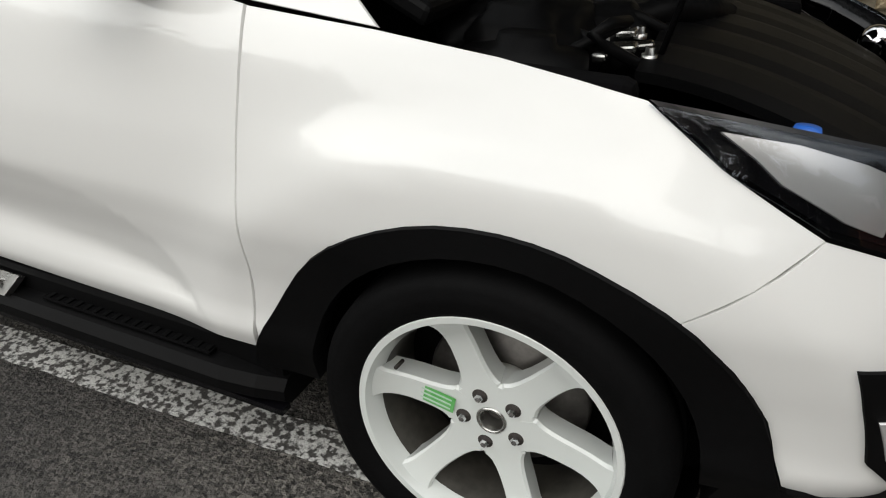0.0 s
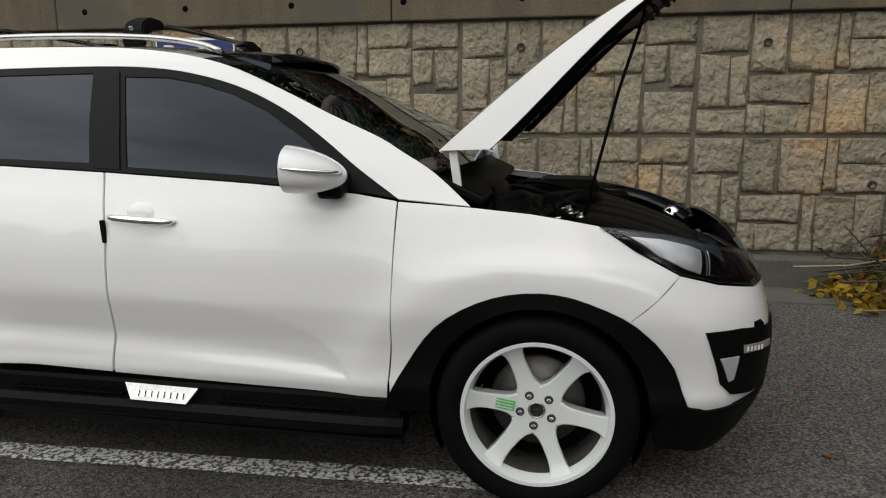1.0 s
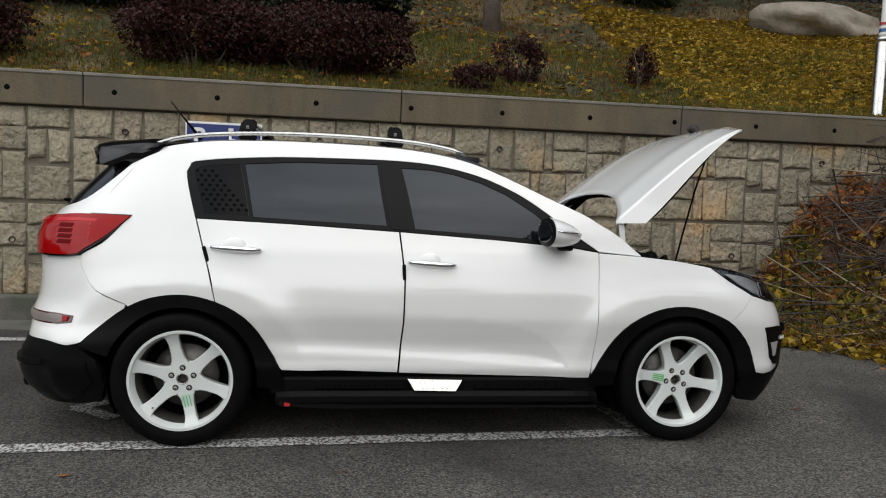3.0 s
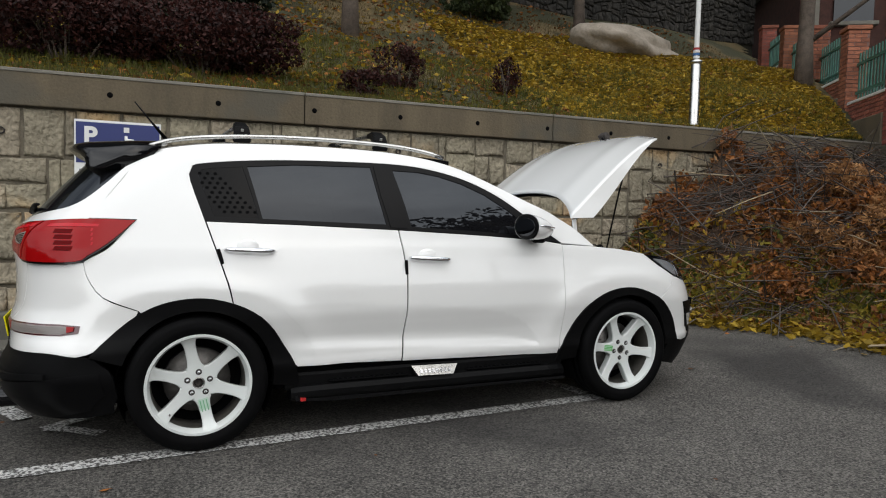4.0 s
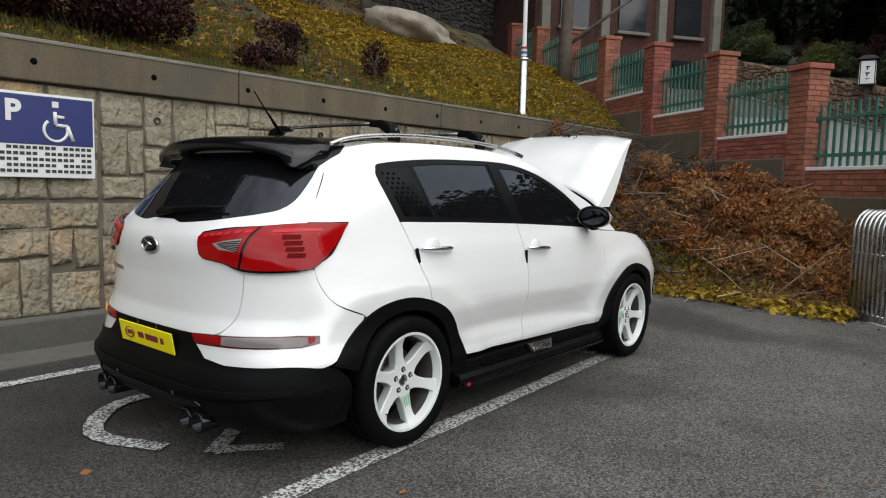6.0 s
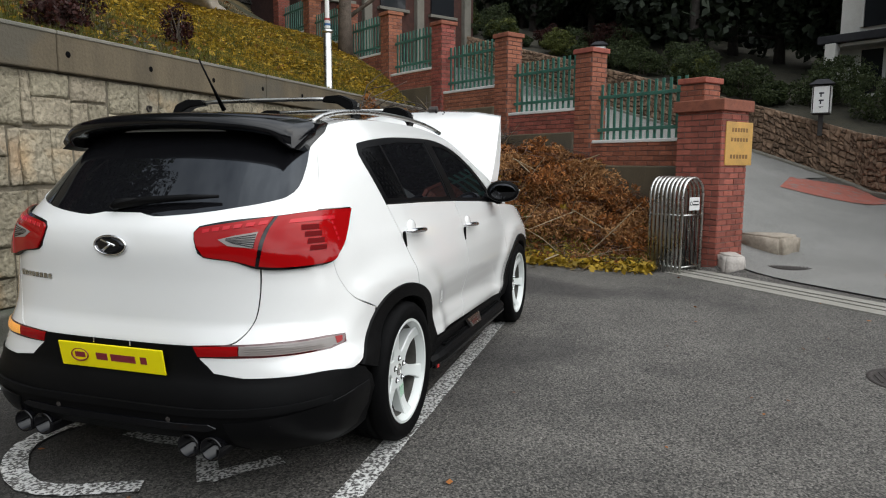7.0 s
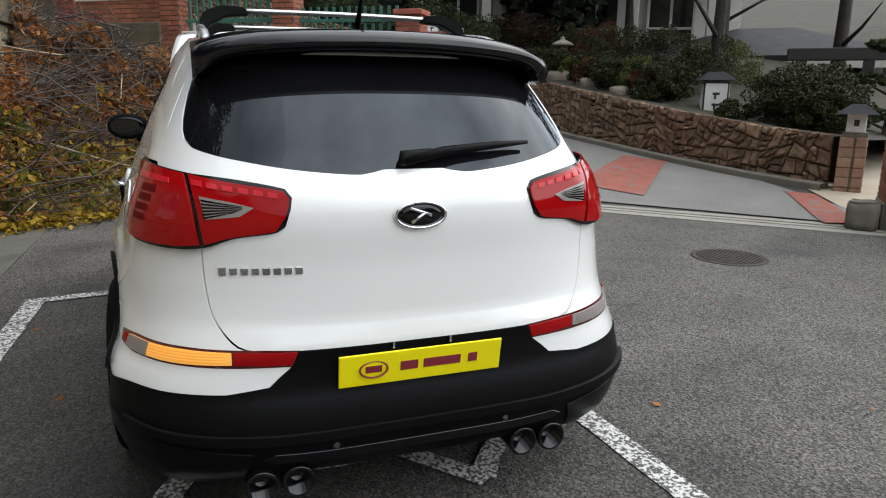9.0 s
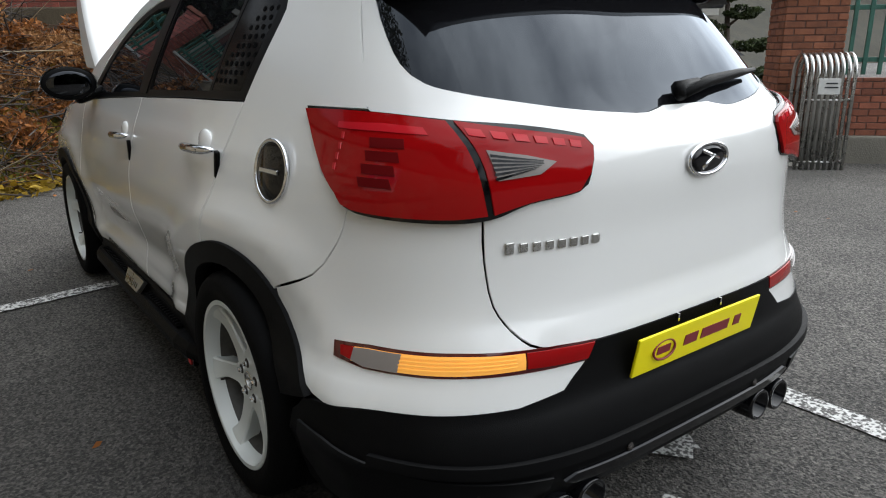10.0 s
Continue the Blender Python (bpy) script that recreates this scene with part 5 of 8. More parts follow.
lantern((17.4, 0.0, 3.8), radians(10), "white sign lantern with dark roof above the stone wall")
lantern((13.4, -5.4, 2.05), radians(-15), "white sign lantern with dark roof above the stone wall")
lantern((5.85, -8.05, 0.35), radians(-35), "white sign lantern with dark roof above the stone wall", 1.15)
pier = thing("lantern_pier", "pale brick pier with a small white lantern", "lantern pier")
px0, py0 = 2.46, -7.38
mq = Euler((0, 0, 0.7)).to_matrix()
for row in range(7):
    for k, q in enumerate((-0.085, 0.085)):
        w = 0.155 + 0.02 * ((row * 3 + k) % 3 - 1)
        c = mq @ Vector((q, 0, 0))
        part("pier_block", box_bm((w, 0.32 - 0.012 * (row % 2), 0.122), (px0 + c.x, py0 + c.y, 0.02 + row * 0.128), mq, 0.012), PIER_STONE, pier)
part("pier_core", box_bm((0.28, 0.28, 0.98), (px0, py0, 0.42), mq), MORTAR, pier)
part("lantern_box", box_bm((0.22, 0.22, 0.24), (px0, py0, 1.03), mq, 0.01), SIGN_WHITE, pier)
for a in range(4):
    c = Euler((0, 0, 0.7 + a * math.pi / 2)).to_matrix() @ Vector((0.112, 0, 0))
    part("brush_bar", box_bm((0.004, 0.06, 0.08), (px0 + c.x, py0 + c.y, 1.03), Euler((0, 0, 0.7 + a * math.pi / 2)).to_matrix()), INK, pier)
bm = bmesh.new()
bmesh.ops.create_cone(bm, cap_ends=True, segments=4, radius1=0.34, radius2=0.12, depth=0.12)
bmesh.ops.rotate(bm, verts=bm.verts, matrix=Euler((0, 0, radians(45) + 0.7)).to_matrix())
bmesh.ops.translate(bm, vec=(px0, py0, 1.2), verts=bm.verts)
part("lantern_roof", bm, ROOF_TILE, pier)

# ---- house beyond the garden ----
house = thing("garden_house", "white two-storey house with dark windows and tiled eaves", "house")
HX = Vector((-0.57, -0.82, 0)).normalized()
HN = Vector((HX.y, -HX.x, 0))
if HN.x > 0:
    HN = -HN
H0 = Vector((17.5, -6.5, 1.2))
mh = Matrix((HX, HN, Vector((0, 0, 1)))).transposed()


def on_house(u, out, z):
    p = H0 + HX * u + HN * out
    return (p.x, p.y, H0.z + z)


part("wall", box_bm((9.4, 6, 7.2), on_house(4.7, -3.0, 3.6), mh), WHITE_WALL, house)
for z, deep in ((3.45, 0.9), (7.2, 1.1)):
    part("eave", box_bm((9.8, deep, 0.22), on_house(4.7, deep / 2, z), mh, 0.03), ROOF_TILE, house)
    part("eave_board", box_bm((9.6, deep * 0.8, 0.08), on_house(4.7, deep * 0.4, z - 0.15), mh), WHITE_WALL, house)
for z, h in ((1.7, 3.0), (5.3, 3.0)):
    for i in range(4):
        w = part("window", box_bm((1.25, 0.08, h), on_house(1.2 + i * 2.1, 0.03, z), mh, 0.01), DARK_GLASS, house)
        for q in (-0.63, 0.0, 0.63):
            part("window_bar", box_bm((0.08, 0.12, h), on_house(1.2 + i * 2.1 + q, 0.05, z), mh), WHITE_WALL, house)
        part("window_bar", box_bm((1.25, 0.12, 0.07), on_house(1.2 + i * 2.1, 0.05, z + 0.3), mh), WHITE_WALL, house)
for i in range(5):
    part("column", box_bm((0.28, 0.28, 3.3), on_house(0.15 + i * 2.1, 0.75, 1.7), mh, 0.02), WHITE_WALL, house)

# low pavilion beside it, with a hipped tile roof
def pavilion(centre, facing, wide, deep, eave, ridge):
    root = thing("pavilion", "low cream-walled pavilion with a dark hipped tile roof", "house", at=Matrix.Translation(centre) @ Euler((0, 0, facing)).to_matrix().to_4x4())
    part("wall", box_bm((deep, wide, eave + 1.2), (0, 0, (eave - 1.2) / 2)), WHITE_WALL, root)
    o = 0.55
    a, b = deep / 2 + o, wide / 2 + o
    v = [(-a, -b, eave), (a, -b, eave), (a, b, eave), (-a, b, eave), (0, -b + a, ridge), (0, b - a, ridge), (-a, -b, eave - 0.12), (a, -b, eave - 0.12), (a, b, eave - 0.12), (-a, b, eave - 0.12)]
    f = [(0, 1, 4), (1, 2, 5, 4), (2, 3, 5), (3, 0, 4, 5), (6, 7, 1, 0), (7, 8, 2, 1), (8, 9, 3, 2), (9, 6, 0, 3), (9, 8, 7, 6)]
    part("roof", raw_mesh("roof", v, f, ROOF_TILE), None, root, "dark tiled hipped roof")
    part("fascia", box_bm((0.06, wide + 0.9, 0.16), (-a + 0.03, 0, eave - 0.22)), WHITE_WALL, root)
    for y in (-wide * 0.22, wide * 0.24):
        w = part("window", box_bm((0.06, wide * 0.32, 0.9), (-deep / 2 - 0.01, y, eave - 1.0)), DARK_GLASS, root)
        part("window_frame", box_bm((0.1, 0.08, 1.0), (-deep / 2 - 0.02, y - wide * 0.16, eave - 1.0)), WHITE_WALL, root)
        part("window_frame", box_bm((0.1, 0.08, 1.0), (-deep / 2 - 0.02, y + wide * 0.16, eave - 1.0)), WHITE_WALL, root)
        part("window_bar", box_bm((0.09, 0.04, 0.9), (-deep / 2 - 0.02, y, eave - 1.0)), WHITE_WALL, root)
    return root


pavilion((11.4, -14.4, 0.0), radians(-46), 5.4, 4.0, 2.3, 3.15)
gate_frame = thing("garden_gate", "dark timber garden gate standing open at the path", "gate")
for x, y in ((6.75, -10.9), (5.95, -11.75)):
    part("gate_post", box_bm((0.2, 0.2, 2.6), (x, y, 0.9), Euler((0, 0, 0.7)).to_matrix(), 0.015), WOOD_DARK, gate_frame)
part("lintel", box_bm((0.22, 1.7, 0.24), (6.35, -11.32, 2.15), Euler((0, 0, radians(-43))).to_matrix(), 0.02), WOOD_DARK, gate_frame)
part("gate_leaf", box_bm((0.05, 0.8, 1.9), (6.2, -12.05, 0.85), Euler((0, 0, radians(30))).to_matrix(), 0.01), WOOD_DARK, gate_frame)
globe = thing("globe_lamp", "white globe lamp on a thin dark post", "lamp")
part("lamp_stem", tube_mesh("lamp_stem", [(6.5, -11.0, -0.2), (6.5, -11.0, 1.2)], 0.03, IRON, 8), None, globe)
part("globe", lathe("globe", [(0.13 * math.sin(radians(a)), -0.13 * math.cos(radians(a)) + 1.3) for a in range(0, 181, 15)], SIGN_WHITE, "Z", 20), None, globe, "white glass globe").location = (6.5, -11.0, 0)
topiary = thing("topiary_tree", "cloud-pruned pine with flat dark green pads", "tree", "garden trees")
part("trunk", tube_mesh("trunk", [(4.4, -10.5, -0.3), (4.5, -10.55, 0.5), (4.35, -10.45, 1.2), (4.45, -10.5, 2.0)], [0.09, 0.075, 0.06, 0.04], BARK, 8), None, topiary)
tr = np.random.default_rng(77)
for dx, dy, z, q in ((0.5, 0.35, 0.55, 0.42), (-0.45, -0.3, 0.75, 0.42), (0.4, 0.2, 1.05, 0.4), (-0.4, -0.2, 1.3, 0.36), (0.3, 0.2, 1.6, 0.34), (-0.2, -0.15, 1.85, 0.3), (0.05, 0.0, 2.2, 0.36)):
    c = (4.42 + dx, -10.5 + dy, z)
    part("foliage_pad", leaf_cloud("foliage_pad", lumps(tr, c, (q, q, q * 0.36), 1500, 14, 0.4), LEAF_GREEN, 0.035, seed=int(z * 100)), None, topiary)
    part("limb", tube_mesh("limb", [(4.42, -10.5, z - 0.25), (c[0], c[1], z - 0.05)], [0.03, 0.015], BARK, 6), None, topiary)

brick_house = thing("brick_house", "shade-darkened red brick house with pale stone frames", "house")
bo = Vector((19.5, 9.0, 4.6))
part("wall", box_bm((7, 5, 4.5), (bo.x, bo.y, bo.z + 1.6), Euler((0, 0, radians(-35))).to_matrix()), SHADED_BRICK, brick_house)
mb = Matrix.Translation((bo.x, bo.y, bo.z + 1.6)) @ Euler((0, 0, radians(-35))).to_matrix().to_4x4()
for x in (-3.2, -1.1, 1.0, 3.1):
    o = part("stone_pier", box_bm((0.3, 0.3, 4.6), (x, -2.55, 0), None, 0.02), CONCRETE, brick_house)
    o.matrix_world = mb
for x in (-2.15, -0.05, 2.05):
    for z in (-1.1, 1.0):
        o = part("window", box_bm((1.0, 0.1, 1.3), (x, -2.52, z)), DARK_GLASS, brick_house)
        o.matrix_world = mb
        o = part("window_sill", box_bm((1.2, 0.2, 0.1), (x, -2.58, z - 0.7), None, 0.01), CONCRETE, brick_house)
        o.matrix_world = mb
o = part("roof_edge", box_bm((7.4, 5.4, 0.25), (0, 0, 2.35), None, 0.03), CONCRETE, brick_house)
o.matrix_world = mb

# ---- brush pile ----
pile_front = smooth_table([(-2.0, 4.62), (-1.2, 4.78), (-0.5, 4.92), (0.1, 5.0), (0.7, 4.75), (1.2, 4.4), (1.7, 3.95), (2.5, 3.5)])
pile_top = smooth_table([(-2.0, 0.75), (-1.2, 1.25), (0.0, 1.5), (1.0, 1.75), (2.5, 2.2)])


def pile_z(x, y):
    d = x - pile_front(y)
    if d < -0.15:
        return 0.0
    lump = 0.8 + 0.45 * noise.noise(Vector((x * 0.9, y * 0.9, 3))) + 0.3 * noise.noise(Vector((x * 2.3, y * 2.3, 8)))
    return pile_top(y) * step_up(-0.15, 1.6, d) * lump


pile = thing("brush_pile", "heap of dead branches and brown leaves against the wall", "brush pile")
ys = [-2.0 + i * 0.15 for i in range(31)]
v, f = [], []
cols = 26
for y in ys:
    x0 = pile_front(y) - 0.1
    x1 = F0.x + FD.x * (y - F0.y) / FD.y - 0.1
    for i in range(cols):
        x = x0 + (x1 - x0) * i / (cols - 1)
        v.append((x, y, max(pile_z(x, y) - 0.12 + 0.08 * noise.noise(Vector((x * 3, y * 3, 1))), -0.02)))
for j in range(len(ys) - 1):
    for i in range(cols - 1):
        f.append((j * cols + i, j * cols + i + 1, (j + 1) * cols + i + 1, (j + 1) * cols + i))
part("litter_mound", raw_mesh("litter_mound", v, f, shader("dead_litter", (0.09, 0.055, 0.032), 0.95, dark=(0.03, 0.02, 0.014), scale=5, fine=30, bump=1.0, bump_scale=25), True), None, pile)


def pile_spots(count, deep=0.0, front=None):
    out = []
    while len(out) < count:
        y = rg.uniform(-1.95, 2.5)
        x0 = pile_front(y)
        x1 = F0.x + FD.x * (y - F0.y) / FD.y - 0.15
        x = rg.uniform(x0 - 0.1, min(x1, x0 + front if front else x1))
        out.append((x, y, pile_z(x, y) + rg.uniform(-0.1, 0.10) + deep))
    return np.array(out)


def clumped(count, shift, cut, **kw):
    p = pile_spots(count, **kw)
    keep = [noise.noise(Vector((q[0] * 1.8 + shift, q[1] * 1.8, q[2] * 2.5))) > cut + rg.normal(0, 0.08) for q in p]
    return p[np.array(keep)]


def sticks(count, low, high, thin, thick, material, name, y_min=-1.95, lift=0.0):
    v, f = [], []
    for x, y, z in pile_spots(count):
        if y < y_min:
            continue
        a, b = rg.uniform(0, 6.28), rg.normal(0.2, 0.35)
        ln = rg.uniform(low, high)
        d = Vector((math.cos(a) * math.cos(b), math.sin(a) * math.cos(b), math.sin(b)))
        p = Vector((x, min(y, 2.3), max(z + lift, 0.02)))
        bend = Vector((rg.normal(0, 0.15), rg.normal(0, 0.15), rg.normal(0.03, 0.1))) * ln
        rad = rg.uniform(thin, thick)
        tv, tf = tube([p - d * ln, p - d * ln * 0.3 + bend, p + d * ln * 0.4 + bend * 0.6, p + d * ln], [rad, rad * 0.9, rad * 0.7, rad * 0.3], 4, ends=False)
        tv = [(q[0], min(q[1], 2.54), max(q[2], 0.005)) for q in tv]
        k = len(v)
        v += tv
        f += [tuple(c + k for c in g) for g in tf]
    tagged(part(name, raw_mesh(name, v, f, material), None, pile), kind="stuff")


sticks(2600, 0.12, 0.5, 0.002, 0.006, TWIG, "brushwood")
sticks(1700, 0.3, 0.85, 0.004, 0.011, shader("grey_dead_wood", (0.075, 0.058, 0.05), 0.9, dark=(0.028, 0.022, 0.02), scale=8, fine=40, vary=0.4), "dead_wood", 0.5, 0.1)
sticks(60, 0.5, 1.0, 0.006, 0.012, shader("pale_cane", (0.33, 0.26, 0.16), 0.8, scale=8), "pale_brushwood", -1.95, 0.08)
tagged(part("dead_foliage", leaf_cloud("dead_foliage", clumped(52000, 0.0, -0.1), LEAF_BROWN, 0.043, seed=31), None, pile), kind="stuff")
tagged(part("tan_foliage", leaf_cloud("tan_foliage", clumped(26000, 5.0, 0.05, deep=0.04), LEAF_TAN, 0.045, aspect=0.2, seed=35), None, pile), kind="stuff")
tagged(part("green_foliage", leaf_cloud("green_foliage", clumped(9000, 9.0, 0.0, front=0.8), LEAF_LIGHT, 0.05, seed=32), None, pile), kind="stuff")
tagged(part("yellow_foliage", leaf_cloud("yellow_foliage", clumped(7000, 3.0, 0.0, front=1.0), LEAF_YELLOW, 0.045, seed=36), None, pile), kind="stuff")
fern = []
for i in range(60):
    y = rg.uniform(-1.9, 1.1)
    x = pile_front(y) + rg.uniform(0.4, 1.9)
    q = rg.uniform(0.18, 0.38)
    fern.append(lumps(rg, (x, y, pile_z(x, y) + q * 0.25), (q, q, q * 0.7), 1000, 14, 0.45))
tagged(part("fern_clump", leaf_cloud("fern_clump", np.concatenate(fern[:36]), LEAF_TAN, 0.034, aspect=0.3, seed=41), None, pile), kind="stuff")
tagged(part("bracken", leaf_cloud("bracken", np.concatenate(fern[36:]), LEAF_BROWN, 0.034, aspect=0.4, seed=42), None, pile), kind="stuff")
skirt = []
while len(skirt) < 5000:
    y = rg.uniform(-1.95, 2.3)
    x = pile_front(y) + abs(rg.normal(0, 0.28))
    skirt.append((x, y, pile_z(x, y) + rg.uniform(0.0, 0.09)))
tagged(part("leafy_skirt", leaf_cloud("leafy_skirt", np.array(skirt), LEAF_OLIVE, 0.06, aspect=0.5, seed=43), None, pile), kind="stuff")
front = []
while len(front) < 6500:
    y = rg.uniform(-2.0, 2.4)
    front.append((pile_front(y) + rg.normal(0.04, 0.2), y, 0.015 + abs(rg.normal(0, 0.05))))
front = np.array(front)
tagged(new("leaf_litter", leaf_cloud("leaf_litter", front, LEAF_YELLOW, 0.042, flatness=0.6, seed=33)), "yellow fallen leaves along the edge of the asphalt", "leaves", kind="stuff")
stray = np.stack([rg.uniform(-4, 5, 60), rg.uniform(-4.5, 2.0, 60), np.full(60, 0.008)], 1)
tagged(new("stray_leaves", leaf_cloud("stray_leaves", stray, LEAF_BROWN, 0.02, flatness=0.95, seed=34)), "a few stray leaves on the asphalt", "leaves", kind="stuff")

# ---- parking sign on the wall ----
sign = thing("parking_sign", "blue and white wheelchair parking sign on the stone wall", "sign")
sx0, sx1, sz0, sz1 = -2.07, -1.352, 1.32, 1.955
part("sign_board", box_bm((sx1 - sx0, 0.012, sz1 - sz0), ((sx0 + sx1) / 2, 2.525, (sz0 + sz1) / 2), None, 0.004), SIGN_WHITE, sign)
part("blue_field", box_bm((0.69, 0.006, 0.365), ((sx0 + sx1) / 2, 2.518, 1.752), None, 0.002), SIGN_BLUE, sign)


def lettering(text, size, at, parent, material):
    cu = bpy.data.curves.new("lettering", "FONT")
    cu.body, cu.size, cu.extrude, cu.offset = text, size, 0.002, 0.008
    tmp = bpy.data.objects.new("lettering", cu)
    scene.collection.objects.link(tmp)
    me = bpy.data.meshes.new_from_object(tmp.evaluated_get(bpy.context.evaluated_depsgraph_get()))
    bpy.data.objects.remove(tmp)
    me.materials.clear()
    me.materials.append(material)
    ob = part("letter", me, None, parent)
    ob.matrix_world = at
    return ob


lettering("P", 0.21, pose(sx0 + 0.075, 2.512, 1.745, 90, 0, 0), sign, SIGN_WHITE)
px, pz = -1.645, 1.705
ring_pts = [(px + 0.085 * math.cos(radians(a)), 2.512, pz - 0.02 + 0.085 * math.sin(radians(a))) for a in range(130, 400, 15)]
part("symbol_wheel", tube_mesh("symbol_wheel", ring_pts, 0.012, SIGN_WHITE, 6), None, sign)
for a, b in (((px - 0.005, pz + 0.12), (px, pz + 0.02)), ((px, pz + 0.02), (px + 0.085, pz + 0.015)), ((px + 0.085, pz + 0.015), (px + 0.125, pz - 0.10)), ((px - 0.005, pz + 0.085), (px + 0.06, pz + 0.08))):
    part("symbol_bar", tube_mesh("symbol_bar", [(a[0], 2.512, a[1]), (b[0], 2.512, b[1])], 0.014, SIGN_WHITE, 6), None, sign)
part("symbol_disc", box_bm((0.046, 0.004, 0.046), (px + 0.0, 2.512, pz + 0.175), None, 0.0), SIGN_WHITE, sign)
for j in range(5):
    for i in range(15):
        if (i * 7 + j * 3) % 9:
            part("printed_bar", box_bm((0.032, 0.003, 0.024), (sx0 + 0.055 + i * 0.044, 2.517, 1.545 - j * 0.044)), INK, sign)

# ---- the car: body shape ----
half_width = smooth_table([(0.18, 0.84), (0.30, 0.865), (0.345, 0.878), (0.40, 0.893), (0.45, 0.888), (0.52, 0.892), (0.60, 0.906), (0.68, 0.918), (0.78, 0.914), (0.90, 0.894), (1.0, 0.869), (1.06, 0.846), (1.14, 0.818), (1.25, 0.775), (1.40, 0.705), (1.50, 0.652), (1.56, 0.60), (1.60, 0.56), (1.66, 0.49)])
nose = smooth_table([(0.15, 2.02), (0.25, 2.10), (0.4, 2.155), (0.55, 2.165), (0.7, 2.15), (0.8, 2.11), (0.9, 2.03), (1.0, 1.88), (1.1, 1.8), (1.7, 1.8)])
tail = smooth_table([(0.15, -2.066), (0.2, -2.136), (0.25, -2.196), (0.3, -2.226), (0.36, -2.236), (0.44, -2.231), (0.5, -2.201), (0.58, -2.194), (0.63, -2.201), (0.72, -2.181), (0.85, -2.181), (1, -2.191), (1.08, -2.176), (1.16, -2.104), (1.3, -1.983), (1.45, -1.841), (1.55, -1.74), (1.66, -1.6)])
P, P_FRONT, Q = 11.0, 11.0, 2.7


def square(z):
    """How square the corners are: more so at the bumpers."""
    return Q + 1.1 * (1 - step_up(0.5, 0.8, z))


AXLE, HUB_Z = 1.32, 0.338


scoop_top = smooth_table([(-1.0, 0.73), (-0.67, 0.717), (-0.2, 0.695), (0.25, 0.652), (0.44, 0.615), (0.55, 0.56), (0.65, 0.46), (0.69, 0.415)])
scoop_low = smooth_table([(-1.0, 0.485), (-0.69, 0.475), (-0.2, 0.455), (0.22, 0.44), (0.69, 0.412)])


def swell(x, z):
    """Swollen wheel arches, and the hollow and ledge of the lower doors."""
    w = 0.0
    for ax in (AXLE, -AXLE):
        d = math.hypot((x - ax) * 0.82, z - HUB_Z)
        out = 0.021 * math.exp(-((d - 0.49) / 0.085) ** 2) if d > 0.49 else 0.021 - 0.07 * min(0.49 - d, 0.12)
        w += out * (1 - step_up(0.8, 0.98, z))
    top, low = scoop_top(x), scoop_low(x)
    if -1.0 < x < 0.69 and z < top:
        t = (top - z) / max(top - low, 0.03)
        deep = 0.019 * min((top - low) / 0.2, 1.0) * step_up(-0.98, -0.72, x)
        w -= deep * t * (1 - step_up(0.68, 1.05, t))
        w += 0.004 * step_up(0.8, 1.1, t) * step_up(-0.98, -0.72, x) * (1 - step_up(0.55, 0.69, x))
    w += 0.03 * (1 - step_up(-1.78, -1.5, x)) * (1 - step_up(0.5, 0.6, z))
    return w


def taper(x, z):
    """The flanks draw in towards the tail, above the bumper."""
    return 1 - 0.05 * (1 - step_up(-1.65, -1.1, x)) * step_up(0.52, 0.68, z)


def side(x, z):
    """Half width of the body at x, z."""
    end = nose(z) if x > 0 else tail(z)
    r = min(abs(x / end), 1.0)
    w = half_width(z) * taper(x, z) * max(1 - r ** (P_FRONT if x > 0 else P), 0.0) ** (1 / square(z))
    return w + swell(x, z)


def side_map(s):
    return lambda u, v, off=0.0: Vector((u, s * (side(u, v) + off), v))


def end_map(ends, sign):
    """Round the front (sign 1) or the back (sign -1): u is the angle from the right side to the left one."""
    def at(u, v, off=0.0):
        c, s = math.cos(u), math.sin(u)
        y = half_width(v) * (c * c) ** (1 / square(v)) * (-1 if c > 0 else 1)
        x = ends(v) * (s * s) ** (1 / (P_FRONT if sign > 0 else P))
        y = y * taper(x, v) + (-1 if c > 0 else 1) * swell(x, v) * abs(c)
        if off:
            d = Vector((sign * max(s, 0) ** 1.5, (-1 if c > 0 else 1) * abs(c) ** 1.5, 0)).normalized()
            x, y = x + d.x * off, y + d.y * off
        return Vector((x, y, v))
    return at


def end_uv(ends, spot, s=-1):
    """(kind, value, z) on the right side to (angle, z): kind x or y; s 1 mirrors it to the left."""
    kind, v, z = spot
    if kind == "y":
        c = min(abs(v) / (half_width(z) * (taper(ends(z), z) if ends is tail else 1.0)), 1.0) ** (square(z) / 2)
        u = math.acos(c)
        if v > 0:
            u = math.pi - u
    else:
        u = math.asin(min(abs(v / ends(z)), 1.0) ** ((P_FRONT if ends is nose else P) / 2))
    return (math.pi - u if s > 0 else u, z)


